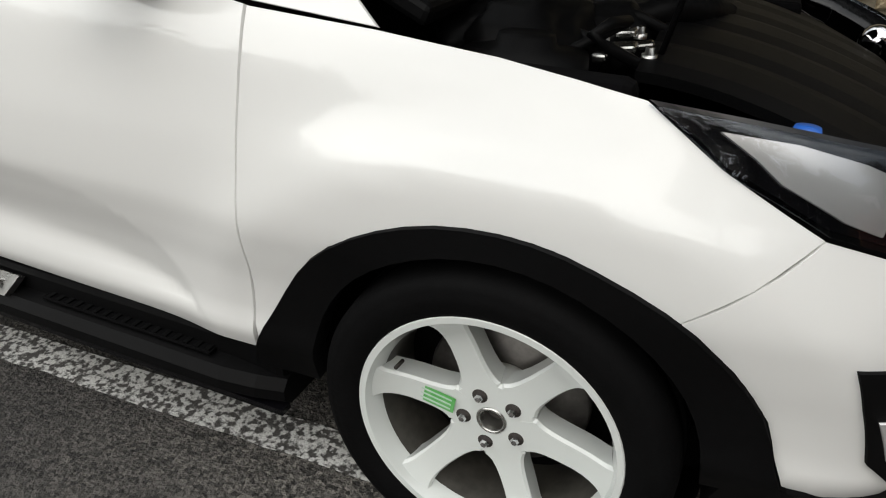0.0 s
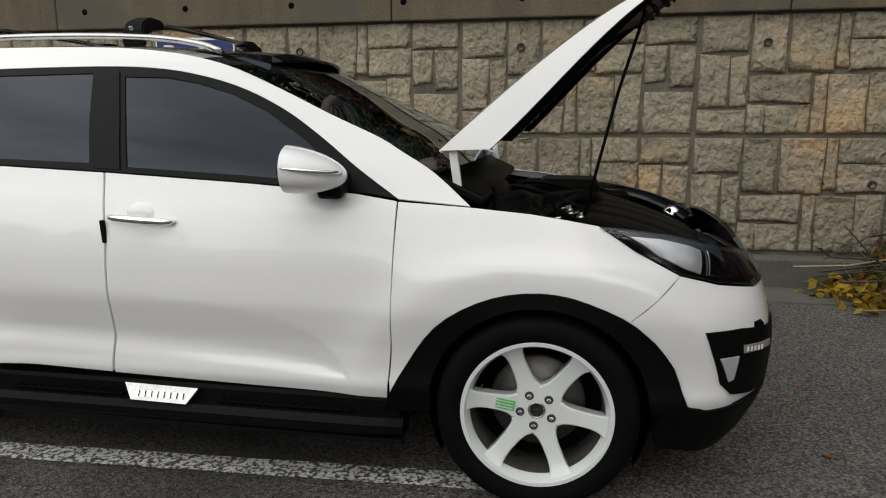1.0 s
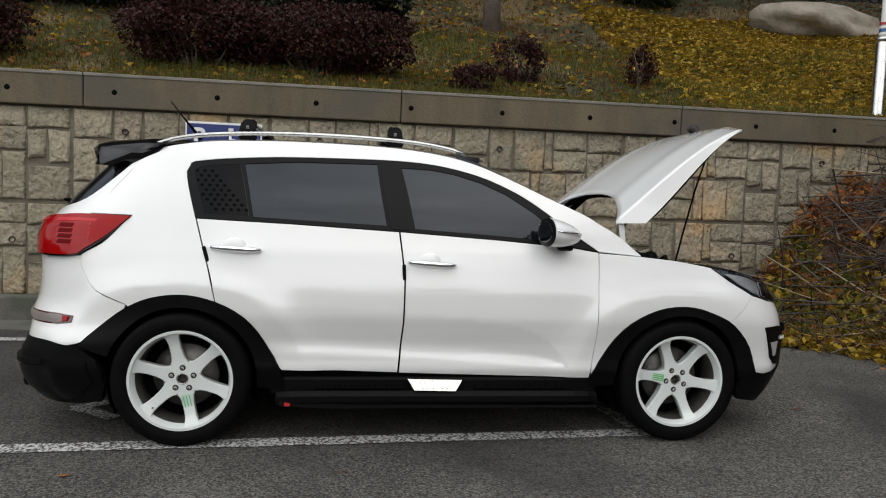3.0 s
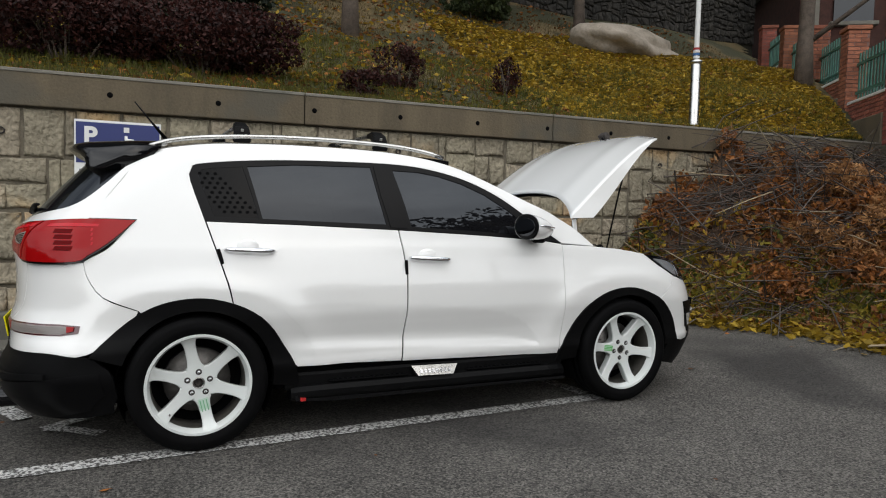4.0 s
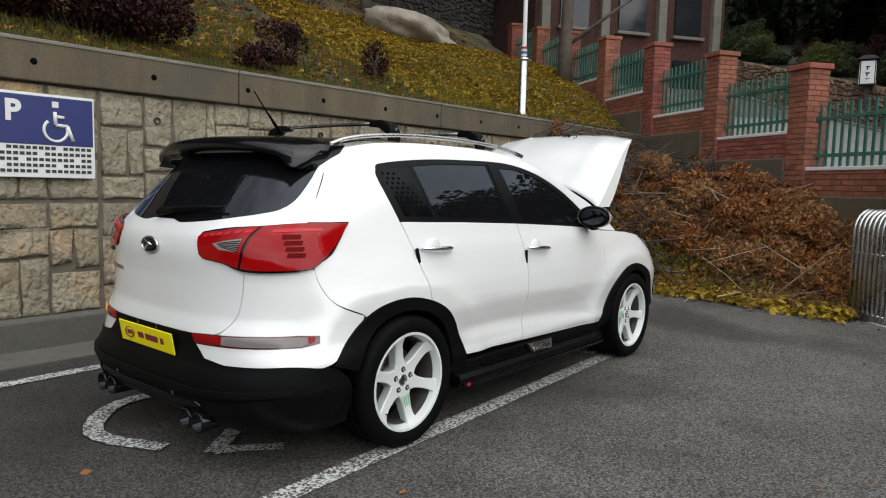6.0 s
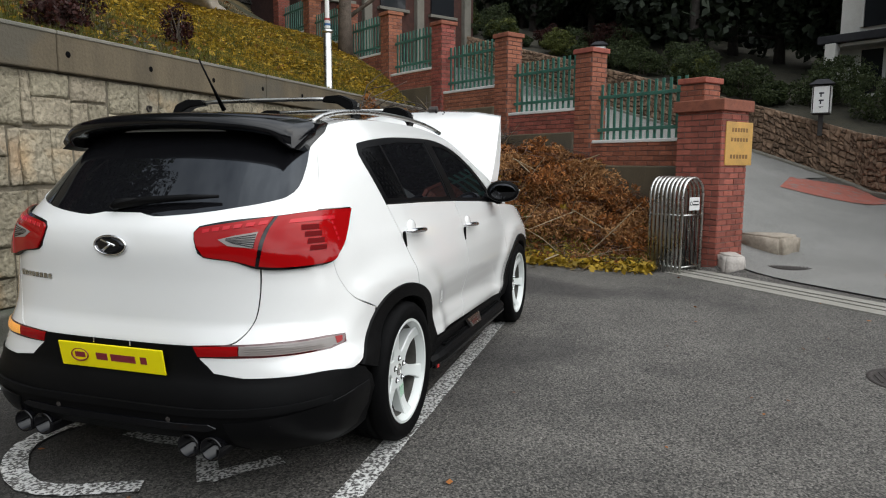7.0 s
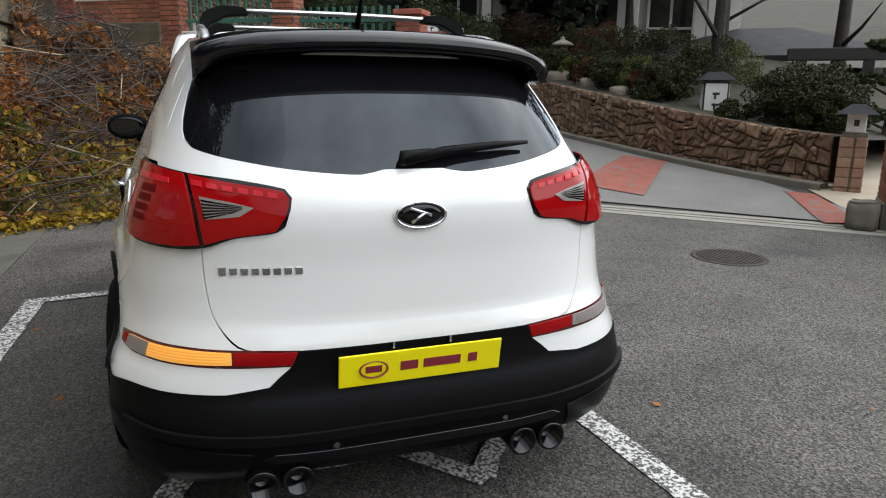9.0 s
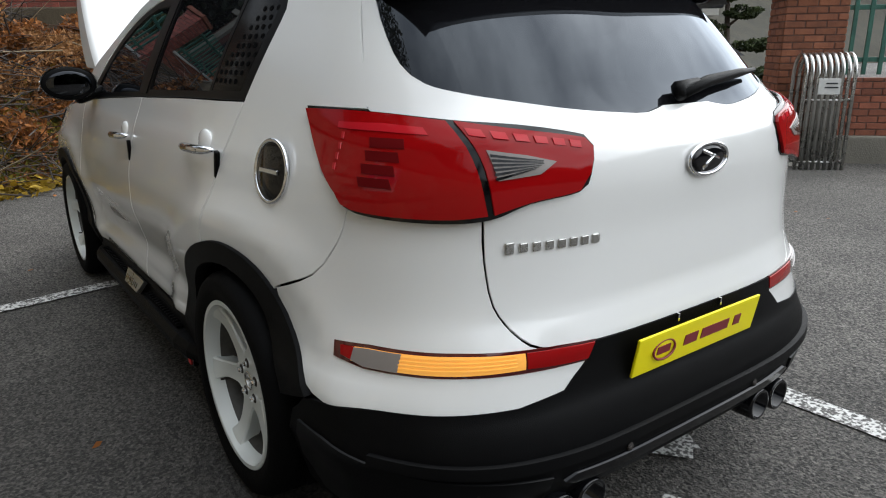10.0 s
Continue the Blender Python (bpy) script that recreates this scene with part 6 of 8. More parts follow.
def patch(name, outline, at, material, parent, step=0.035, thick=0.014, off=0.0, holes=(), label="", closed_curve=True, corners=None, hole_corners=()):
    """A sheet with the outline given in (u, v), laid on the surface at(), with its edges turned inwards."""
    corners = range(len(outline)) if corners is None else corners
    rings = [spline([Vector((*p, 0)) for p in outline], step, True, corners)]
    for h in holes:
        rings.append(spline([Vector((*p, 0)) for p in h], step, True, hole_corners))
    rings = [[(p.x, p.y) for p in r] for r in rings]
    pts, edges = [], []
    for r in rings:
        k = len(pts)
        pts += r
        edges += [(k + i, k + (i + 1) % len(r)) for i in range(len(r))]
    us, vs = [p[0] for p in rings[0]], [p[1] for p in rings[0]]
    bound = list(pts)
    grid = []
    u = min(us) + step * 0.5
    row = 0
    while u < max(us):
        v = min(vs) + step * 0.5
        while v < max(vs):
            p = (u, v)
            if inside(p, rings[0]) and not any(inside(p, r) for r in rings[1:]) and all((p[0] - q[0]) ** 2 + (p[1] - q[1]) ** 2 > (step * 0.45) ** 2 for q in bound):
                grid.append(p)
            v += step
        u += step
        row += 1
    got = cdt([Vector(p) for p in pts + grid], edges, [], 1, 1e-6)
    co, tris = got[0], got[2]
    keep = []
    for f in tris:
        c = (sum(co[i][0] for i in f) / len(f), sum(co[i][1] for i in f) / len(f))
        if inside(c, rings[0]) and not any(inside(c, r) for r in rings[1:]):
            keep.append(tuple(f))
    verts, norms = [], []
    e = 0.004
    for c in co:
        u, v = c
        p = at(u, v, off)
        n = (at(u + e, v, off) - at(u - e, v, off)).cross(at(u, v + e, off) - at(u, v - e, off))
        if n.length < 1e-12:
            n = Vector((p.x, p.y, 0))
        n.normalize()
        if n.dot(Vector((p.x * 0.3, p.y, 0.0 + (p.z - 0.8) * 0.2))) < 0:
            n = -n
        verts.append(p)
        norms.append(n)
    faces = []
    for f in keep:
        a, b, c = verts[f[0]], verts[f[1]], verts[f[2]]
        faces.append(f if (b - a).cross(c - a).dot(norms[f[0]]) > 0 else tuple(reversed(f)))
    # turned edges
    count = {}
    for f in faces:
        for i in range(len(f)):
            a, b = f[i], f[(i + 1) % len(f)]
            count[(a, b)] = 1
    for (a, b) in [k for k in count if (k[1], k[0]) not in count]:
        t = verts[b] - verts[a]
        if t.length < 1e-7:
            continue
        out = t.cross(norms[a]).normalized()
        k = len(verts)
        verts += [verts[a], verts[b], verts[b] - norms[b] * thick, verts[a] - norms[a] * thick]
        norms += [(out + norms[a] * 0.7).normalized(), (out + norms[b] * 0.7).normalized(), out, out]
        faces.append((k + 1, k, k + 3, k + 2))
    me = raw_mesh(name, verts, faces, material, True)
    if len(me.vertices) == len(norms):
        me.normals_split_custom_set_from_vertices([tuple(n) for n in norms])
    return part(name, me, None, parent, label)


car = thing("suv_car", "white five-door SUV parked with its bonnet propped open", "car")
SILVER = plain("silver_reflector", (0.75, 0.75, 0.75), 0.25, 0.6)
SIDES = ((-1, "right"), (1, "left"))


front_flare = smooth_table([(-20, 0.53), (0, 0.50), (11, 0.474), (22, 0.468), (36, 0.45), (50, 0.437), (68, 0.42), (90, 0.418), (112, 0.424), (135, 0.44), (158, 0.457), (174, 0.497), (178, 0.51), (196, 0.56)])
rear_flare = smooth_table([(-20, 0.53), (0, 0.495), (6, 0.485), (26, 0.447), (50, 0.44), (75, 0.43), (97, 0.432), (123, 0.447), (138, 0.46), (150, 0.482), (160, 0.515), (180, 0.57)])


def arch(ax, r, a0, a1, n=9):
    """Points round a wheel, from a0 to a1 degrees; r None: along the outer edge of the cladding."""
    out = []
    for i in range(n):
        a = a0 + (a1 - a0) * i / (n - 1)
        q = (front_flare if ax > 0 else rear_flare)(a) if r is None else r
        out.append((ax + q * math.cos(radians(a)), HUB_Z + q * math.sin(radians(a))))
    return out


WINDOW = [(-1.287, 1.148), (-1.335, 1.30), (-1.354, 1.385), (-1.335, 1.43), (-1.28, 1.445), (-1.109, 1.465), (-0.813, 1.484), (-0.365, 1.492), (-0.125, 1.484), (0.056, 1.458), (0.236, 1.41), (0.412, 1.332), (0.556, 1.241), (0.697, 1.137), (0.843, 1.04)]
BELT = [(0.692, 1.059), (0.3, 1.085), (-0.247, 1.113), (-0.8, 1.135)]
ROOF_EDGE = [(1.085, 1.022), (0.96, 1.125), (0.85, 1.19), (0.765, 1.238), (0.59, 1.312), (0.387, 1.403), (0.208, 1.476), (0.057, 1.518), (-0.126, 1.548), (-0.37, 1.566), (-0.795, 1.57), (-1.1, 1.56), (-1.283, 1.546), (-1.473, 1.513), (-1.6, 1.473)]
FLARE = 0.425


def build_side(s):
    at = side_map(s)
    frame_side = ROOF_EDGE + [(-1.64, 1.38), (-1.72, 1.27), (-1.806, 1.152), (-1.75, 1.152), (-1.60, 1.15), (-1.66, 1.08), (-1.727, 1.006), (-1.79, 0.97), (-1.831, 0.945), (-1.822, 0.89), (-1.795, 0.836), (-1.745, 0.777), (-1.595, 0.712)]
    frame_side += arch(-AXLE, None, 126, 69, 8) + [(-1.19, 0.84), (-1.227, 0.961)] + WINDOW
    k = len(ROOF_EDGE)
    patch("quarter_panel", frame_side, at, PAINT, car, corners=[0, k - 1, k + 2, k + 4, k + 8, k + 12, k + 20, k + 23, len(frame_side) - 1])
    patch("fender", [(0.845, 1.03), (1.085, 1.017), (1.284, 1.0), (1.40, 0.983), (1.498, 0.966), (1.61, 0.892), (1.754, 0.816), (1.685, 0.745), (1.603, 0.672)] + arch(AXLE, None, 51, 176, 15) + [(0.8175, 0.42), (0.8265, 0.5), (0.8305, 0.557), (0.8365, 0.849)], at, PAINT, car)
    fd = patch("front_door", [(0.838, 1.032), (0.832, 0.849), (0.826, 0.557), (0.805, 0.352), (0.3, 0.362), (-0.231, 0.376), (-0.213, 0.64), (-0.211, 0.864), (-0.228, 1.0), (-0.242, 1.108)] + [(0.3, 1.08), (0.692, 1.053)], at, PAINT, car, step=0.02)
    rd = patch("rear_door", [(-0.252, 1.108), (-0.237, 1.0), (-0.221, 0.864), (-0.222, 0.64), (-0.242, 0.378), (-0.55, 0.388), (-0.83, 0.392)] + arch(-AXLE, None, 8, 68, 8) + [(-1.18, 0.84), (-1.219, 0.961), (-1.277, 1.143), (-0.8, 1.130)], at, PAINT, car, step=0.02)
    # black window surround, with the panes let in
    fp = [(-0.165, 1.128), (-0.2, 1.3), (-0.237, 1.452), (-0.07, 1.448), (0.056, 1.428), (0.2, 1.388), (0.34, 1.328), (0.49, 1.235), (0.60, 1.145), (0.66, 1.082), (0.3, 1.105)]
    rp = [(-1.0, 1.162), (-1.03, 1.3), (-1.062, 1.436), (-0.8, 1.458), (-0.37, 1.466), (-0.345, 1.3), (-0.315, 1.14), (-0.7, 1.152)]
    qp = [(-1.24, 1.17), (-1.285, 1.30), (-1.31, 1.385), (-1.29, 1.41), (-1.24, 1.42), (-1.085, 1.434), (-1.05, 1.3), (-1.02, 1.164)]
    patch("window_trim", WINDOW + BELT, at, BLACK_TRIM, car, off=-0.004, holes=(fp, rp, qp), corners=[0, len(WINDOW) - 1], hole_corners=range(20), label="black window surround")
    for name, poly in (("front_door_glass", fp), ("rear_door_glass", rp), ("quarter_glass", qp)):
        ob = patch(name, poly, at, TINT, car, off=-0.009, thick=0.003, label="dark tinted side glass")
    patch("perforated_film", [(u * 0.985 - 0.018, v) for u, v in qp], at, PERFORATED, car, off=-0.0055, thick=0.001, label="grey perforated film on the quarter window")
    v, f = [], []
    for r in range(9):
        for c in range(5):
            u, h = -1.268 - 0.0125 * (r - 4) + (c - 2) * 0.038 + 0.105 - 0.011 * r, 1.195 + r * 0.0245
            if not inside((u, h), qp):
                continue
            k = len(v)
            for i in range(8):
                a = 2 * math.pi * i / 8
                v.append(at(u + 0.0095 * math.cos(a), h + 0.0075 * math.sin(a), -0.004))
            f.append(tuple(range(k, k + 8)) if s < 0 else tuple(range(k + 7, k - 1, -1)))
    tagged(part("perforations", raw_mesh("perforations", v, f, BLACK_MATT), None, car), kind="stuff")
    # dark divider between the doors
    patch("pillar_cover", [(-0.293, 1.125), (-0.33, 1.3), (-0.352, 1.474), (-0.262, 1.474), (-0.22, 1.3), (-0.188, 1.12)], at, BLACK_TRIM, car, off=0.001, thick=0.006)
    # black plastic over the wheel arches
    for ax, a0, a1 in ((AXLE, 2, 184), (-AXLE, -6, 161)):
        ring = arch(ax, None, a0, a1, 26) + arch(ax, 0.368, a1, a0, 26)
        patch("arch_cladding", ring, at, BLACK_PLASTIC, car, off=0.012, thick=0.05, step=0.03)
        # liner
        v, f = [], []
        n = 30
        for i in range(n + 1):
            a = radians(-30 + 240 * i / n)
            for k in range(4):
                y = (0.86, 0.75, 0.6, 0.5)[k]
                r = (0.375, 0.385, 0.385, 0.30)[k]
                v.append((ax + r * math.cos(a), s * y, HUB_Z + r * math.sin(a)))
        for i in range(n):
            for k in range(3):
                f.append((i * 4 + k, i * 4 + k + 1, i * 4 + 5 + k, i * 4 + 4 + k))
        part("wheel_arch_liner", raw_mesh("liner", v, f, BLACK_MATT, True), None, car)
    # inner body behind the gaps
    inner = [(1.06, 0.99), (1.5, 0.93), (1.74, 0.79)] + arch(AXLE, 0.40, 30, 186, 12) + [(0.8, 0.25), (-0.8, 0.25)] + arch(-AXLE, 0.40, -10, 150, 12) + [(-1.76, 0.8), (-1.6, 1.02), (-1.25, 1.14), (-0.2, 1.105), (0.8, 1.04)]
    patch("inner_body", inner, at, BLACK_MATT, car, off=-0.03, thick=0.01, step=0.08)
    # sill and running board
    sill = bmesh.new()
    box(sill, (1.75, 0.10, 0.10), (-0.02, s * 0.835, 0.305), bevel=0.02)
    part("sill", sill, BLACK_PLASTIC, car)
    board = new("running_board")
    board.parent = car
    y0 = s * 0.90
    bm = bmesh.new()
    prof = [(-0.06, 0.30), (0.035, 0.285), (0.052, 0.262), (0.052, 0.235), (0.03, 0.215), (-0.06, 0.215)]
    xs = [-0.86, -0.80, -0.7, 0.72, 0.80, 0.86]
    ins = [0.05, 0.02, 0.0, 0.0, 0.02, 0.05]
    rows = [[bm.verts.new((x, s * (0.885 + p[0] - i * 0.8), p[1] - i * 0.3)) for p in prof] for x, i in zip(xs, ins)]
    for r0, r1 in zip(rows, rows[1:]):
        for k in range(len(prof)):
            q = (k + 1) % len(prof)
            bm.faces.new((r0[k], r0[q], r1[q], r1[k]))
    bm.faces.new(rows[0])
    bm.faces.new(list(reversed(rows[-1])))
    bmesh.ops.recalc_face_normals(bm, faces=bm.faces)
    step_ob = part("step", bm, BLACK_PLASTIC, board)
    for x0, x1 in ((-0.66, -0.20), (0.17, 0.68)):
        bm = bmesh.new()
        box(bm, (x1 - x0, 0.062, 0.008), ((x0 + x1) / 2, s * 0.878, 0.297), bevel=0.003)
        part("tread_pad", bm, BLACK_MATT, board, "black ribbed rubber tread pad")
        for i in range(int((x1 - x0) / 0.03)):
            part("rib", box_bm((0.012, 0.056, 0.004), (x0 + 0.02 + i * 0.03, s * 0.878, 0.303)), BLACK_PLASTIC, board)
    bm = bmesh.new()
    lip = [(-0.84, 0.235), (-0.84, 0.205), (-0.6, 0.19), (0.86, 0.19), (0.86, 0.205), (-0.5, 0.212)]
    f = bm.faces.new([bm.verts.new((x, s * 0.91, z)) for x, z in lip])
    res = bmesh.ops.extrude_face_region(bm, geom=[f])
    bmesh.ops.translate(bm, vec=(0, -s * 0.03, 0), verts=[g for g in res["geom"] if isinstance(g, bmesh.types.BMVert)])
    bmesh.ops.recalc_face_normals(bm, faces=bm.faces)
    part("side_skirt", bm, BLACK_GLOSS, board)
    bm = bmesh.new()
    f = bm.faces.new([bm.verts.new(p) for p in ((-0.185, s * 0.906, 0.345), (0.105, s * 0.906, 0.340), (0.068, s * 0.934, 0.288), (-0.15, s * 0.934, 0.292))])
    res = bmesh.ops.extrude_face_region(bm, geom=[f])
    bmesh.ops.translate(bm, vec=(0, -s * 0.015, -0.01), verts=[g for g in res["geom"] if isinstance(g, bmesh.types.BMVert)])
    bmesh.ops.recalc_face_normals(bm, faces=bm.faces)
    part("step_plate", bm, STEEL, board, "brushed steel step plate with worn lettering")
    for i in range(8):
        part("embossed_bar", box_bm((0.014, 0.003, 0.022), (-0.128 + i * 0.025, s * 0.9255, 0.314), Euler((s * radians(28), 0, 0)).to_matrix()), CHROME, board)
    part("badge", box_bm((0.03, 0.004, 0.03), (-0.8, s * 0.912, 0.218), bevel=0.001), RED_MARK, board)
    # handles in their cups
    for dx0, z0, door, slope in ((-0.075, 0.953, fd, -0.05), (-1.072, 1.003, rd, -0.04)):
        hx = dx0
        y = side(hx, z0)
        cup = bmesh.new()
        bmesh.ops.create_uvsphere(cup, u_segments=20, v_segments=10, radius=1)
        bmesh.ops.transform(cup, matrix=Matrix.Translation((hx - 0.01, s * (y - 0.012), z0 + 0.005)) @ Matrix.Diagonal((0.062, 0.018, 0.05, 1)), verts=cup.verts)
        part("handle_cup", cup, PAINT, door, smooth=True)
        pts = [(hx + u * 0.125, s * (side(hx + u * 0.125, z0) + 0.004 + 0.03 * (1 - u ** 4) ** 0.5), z0 + slope * u * 0.125) for u in (-1, -0.92, -0.75, -0.4, 0, 0.4, 0.75, 0.92, 1)]
        part("door_handle", tube_mesh("door_handle", pts, [0.006, 0.011, 0.014, 0.016, 0.016, 0.016, 0.014, 0.011, 0.006], CHROME, 12, flat=0.9), None, door, "chrome door handle")
        part("key_lock", box_bm((0.02, 0.004, 0.007), (hx - 0.07, s * (y + 0.042), z0 + 0.003)), BLACK_GLOSS, door)
    for ex, ez in ((-0.222, 0.905), (-1.218, 0.97)):
        m = Euler((0, radians(-4 if ex > -1 else -16), 0)).to_matrix()
        part("edge_guard", box_bm((0.018, 0.014, 0.082), (ex, s * (side(ex, ez) + 0.004), ez), m, 0.004), BLACK_PLASTIC, car, "black rubber door edge guard")


# ---- the car: mirrors, wheels, roof gear ----
def build_mirror(s):
    root = new("door_mirror")
    root.parent = car
    at = Matrix.Translation((0.51, s * 0.968, 1.142)) @ Euler((0, 0, s * radians(-6))).to_matrix().to_4x4()

    def egg(x0, x1, wide, tall, squash):
        bm = bmesh.new()
        bmesh.ops.create_uvsphere(bm, u_segments=36, v_segments=22, radius=1)
        for v in bm.verts:
            x, y, z = v.co
            front = max(x, 0.0)
            k = 1 - squash * front * front
            drop = -0.02 * front
            v.co = (x * x1 if x > 0 else -x0 * abs(x) ** 0.4, y * wide * k, (abs(z) ** 0.85 * (1 if z > 0 else -1) * tall) * k + drop)
        bmesh.ops.delete(bm, geom=[q for q in bm.faces if q.calc_center_median().x < -1e-5], context="FACES")
        bmesh.ops.transform(bm, matrix=at, verts=bm.verts)
        return bm
    part("shell", egg(0.045, 0.19, 0.118, 0.077, 0.2), PAINT, root, "white mirror shell", True)
    bm = bmesh.new()
    bmesh.ops.create_uvsphere(bm, u_segments=28, v_segments=14, radius=1)
    bmesh.ops.transform(bm, matrix=at @ Matrix.Translation((0.0, 0, 0.0)) @ Matrix.Diagonal((0.014, 0.1155, 0.0745, 1)), verts=bm.verts)
    part("bezel", bm, BLACK_PLASTIC, root, smooth=True)
    bm = bmesh.new()
    bmesh.ops.create_uvsphere(bm, u_segments=28, v_segments=14, radius=1)
    bmesh.ops.transform(bm, matrix=at @ Matrix.Translation((-0.011, 0, 0.0)) @ Matrix.Diagonal((0.004, 0.095, 0.056, 1)), verts=bm.verts)
    part("mirror_glass", bm, MIRROR, root, "mirror glass coloured for a dark reflection", True)
    pts = [at @ Vector((0.19 * math.sin(a), s * 0.119 * math.cos(a), 0.012 - 0.02 * math.sin(a))) for a in [radians(2 + 10 * i) for i in range(8)]]
    part("turn_lamp", tube_mesh("turn_lamp", pts, [0.003] + [0.006] * 6 + [0.003], CHROME, 8), None, root, "slim chrome-edged mirror turn lamp")
    part("arm", box_bm((0.09, 0.16, 0.045), (0.63, s * 0.86, 1.085), Euler((s * radians(-20), 0, 0)).to_matrix(), 0.018), BLACK_PLASTIC, root)


def spoke_mesh():
    """One curved spoke, in the wheel's own axes: Y is outwards."""
    bm = bmesh.new()
    rows = []
    prof = [(0.05, 0.032, 0.0), (0.074, 0.0425, 0.0), (0.080, 0.0435, 0.0), (0.086, 0.039, 0.0), (0.095, 0.0345, 0.0), (0.112, 0.0305, 0.001), (0.135, 0.0282, 0.003), (0.165, 0.0275, 0.006), (0.185, 0.028, 0.010), (0.2, 0.0292, 0.015), (0.212, 0.0315, 0.020), (0.221, 0.035, 0.025), (0.229, 0.041, 0.030), (0.236, 0.05, 0.034)]
    for r, w, out in prof:
        e = min(0.006, w * 0.15)
        rows.append([bm.verts.new(p) for p in ((-w, 0.022 + out, r), (-w + e, 0.028 + out, r), (w - e, 0.028 + out, r), (w, 0.022 + out, r), (w * 0.8, -0.028 + out, r), (-w * 0.8, -0.028 + out, r))])
    for a, b in zip(rows, rows[1:]):
        for k in range(6):
            bm.faces.new((a[k], a[(k + 1) % 6], b[(k + 1) % 6], b[k]))
    bm.faces.new(rows[0])
    bm.faces.new(list(reversed(rows[-1])))
    bmesh.ops.recalc_face_normals(bm, faces=bm.faces)
    return round_sharp(mesh_of(bm, "spoke", RIM_WHITE, True), 24)


TYRE = lathe("tyre", [(0.245, -0.10), (0.262, -0.116), (0.30, -0.124), (0.322, -0.116), (0.335, -0.098), (0.338, -0.07), (0.331, -0.068), (0.331, -0.058), (0.339, -0.056), (0.340, -0.02), (0.332, -0.018), (0.332, -0.008), (0.340, -0.006), (0.340, 0.03), (0.332, 0.032), (0.332, 0.042), (0.339, 0.044), (0.338, 0.07), (0.335, 0.098), (0.322, 0.116), (0.308, 0.122), (0.303, 0.1215), (0.298, 0.124), (0.28, 0.121), (0.262, 0.116), (0.248, 0.108)], RUBBER, "Y", 72)
RIM_BARREL = lathe("rim_barrel", [(0.228, -0.115), (0.236, -0.1), (0.222, -0.06), (0.218, 0.0), (0.222, 0.05), (0.226, 0.07)], SHADED_BARREL, "Y", 72)
RIM = lathe("rim", [(0.226, 0.07), (0.229, 0.085), (0.236, 0.10), (0.2385, 0.108), (0.2405, 0.1125), (0.2525, 0.1135), (0.2545, 0.111), (0.2545, 0.105), (0.25, 0.10)], RIM_WHITE, "Y", 72)
round_sharp(RIM, 30)
BARREL_BACK = lathe("brake", [(0.02, -0.02), (0.16, -0.02), (0.165, -0.03), (0.165, -0.045), (0.02, -0.045)], shader("brake_steel", (0.16, 0.15, 0.14), 0.45, 0.8, scale=20), "Y", 40)
BACKING = lathe("backing", [(0.0, -0.075), (0.235, -0.075)], BLACK_MATT, "Y", 40)
HUB = lathe("hub", [(0.0, -0.04), (0.07, -0.04), (0.088, 0.0), (0.088, 0.044), (0.082, 0.0495), (0.031, 0.0505), (0.0295, 0.049), (0.029, 0.01), (0.0, 0.01)], RIM_WHITE, "Y", 40)
round_sharp(HUB, 30)
CAP = lathe("centre_ring", [(0.022, -0.03), (0.0235, 0.028), (0.025, 0.031), (0.0285, 0.031), (0.03, 0.028)], STEEL, "Y", 32)
CAP_IN = lathe("cap_inset", [(0.0, 0.002), (0.012, 0.003), (0.022, -0.004)], IRON, "Y", 24)
NUT = lathe("wheel_nut", [(0.0, 0.022), (0.006, 0.022), (0.0085, 0.026), (0.0085, 0.034), (0.006, 0.039), (0.0, 0.04)], CHROME, "Y", 6, False)
NUT_SEAT = lathe("nut_seat", [(0.0, 0.0285), (0.013, 0.0285), (0.0155, 0.0265)], IRON, "Y", 16)
SPOKE = spoke_mesh()


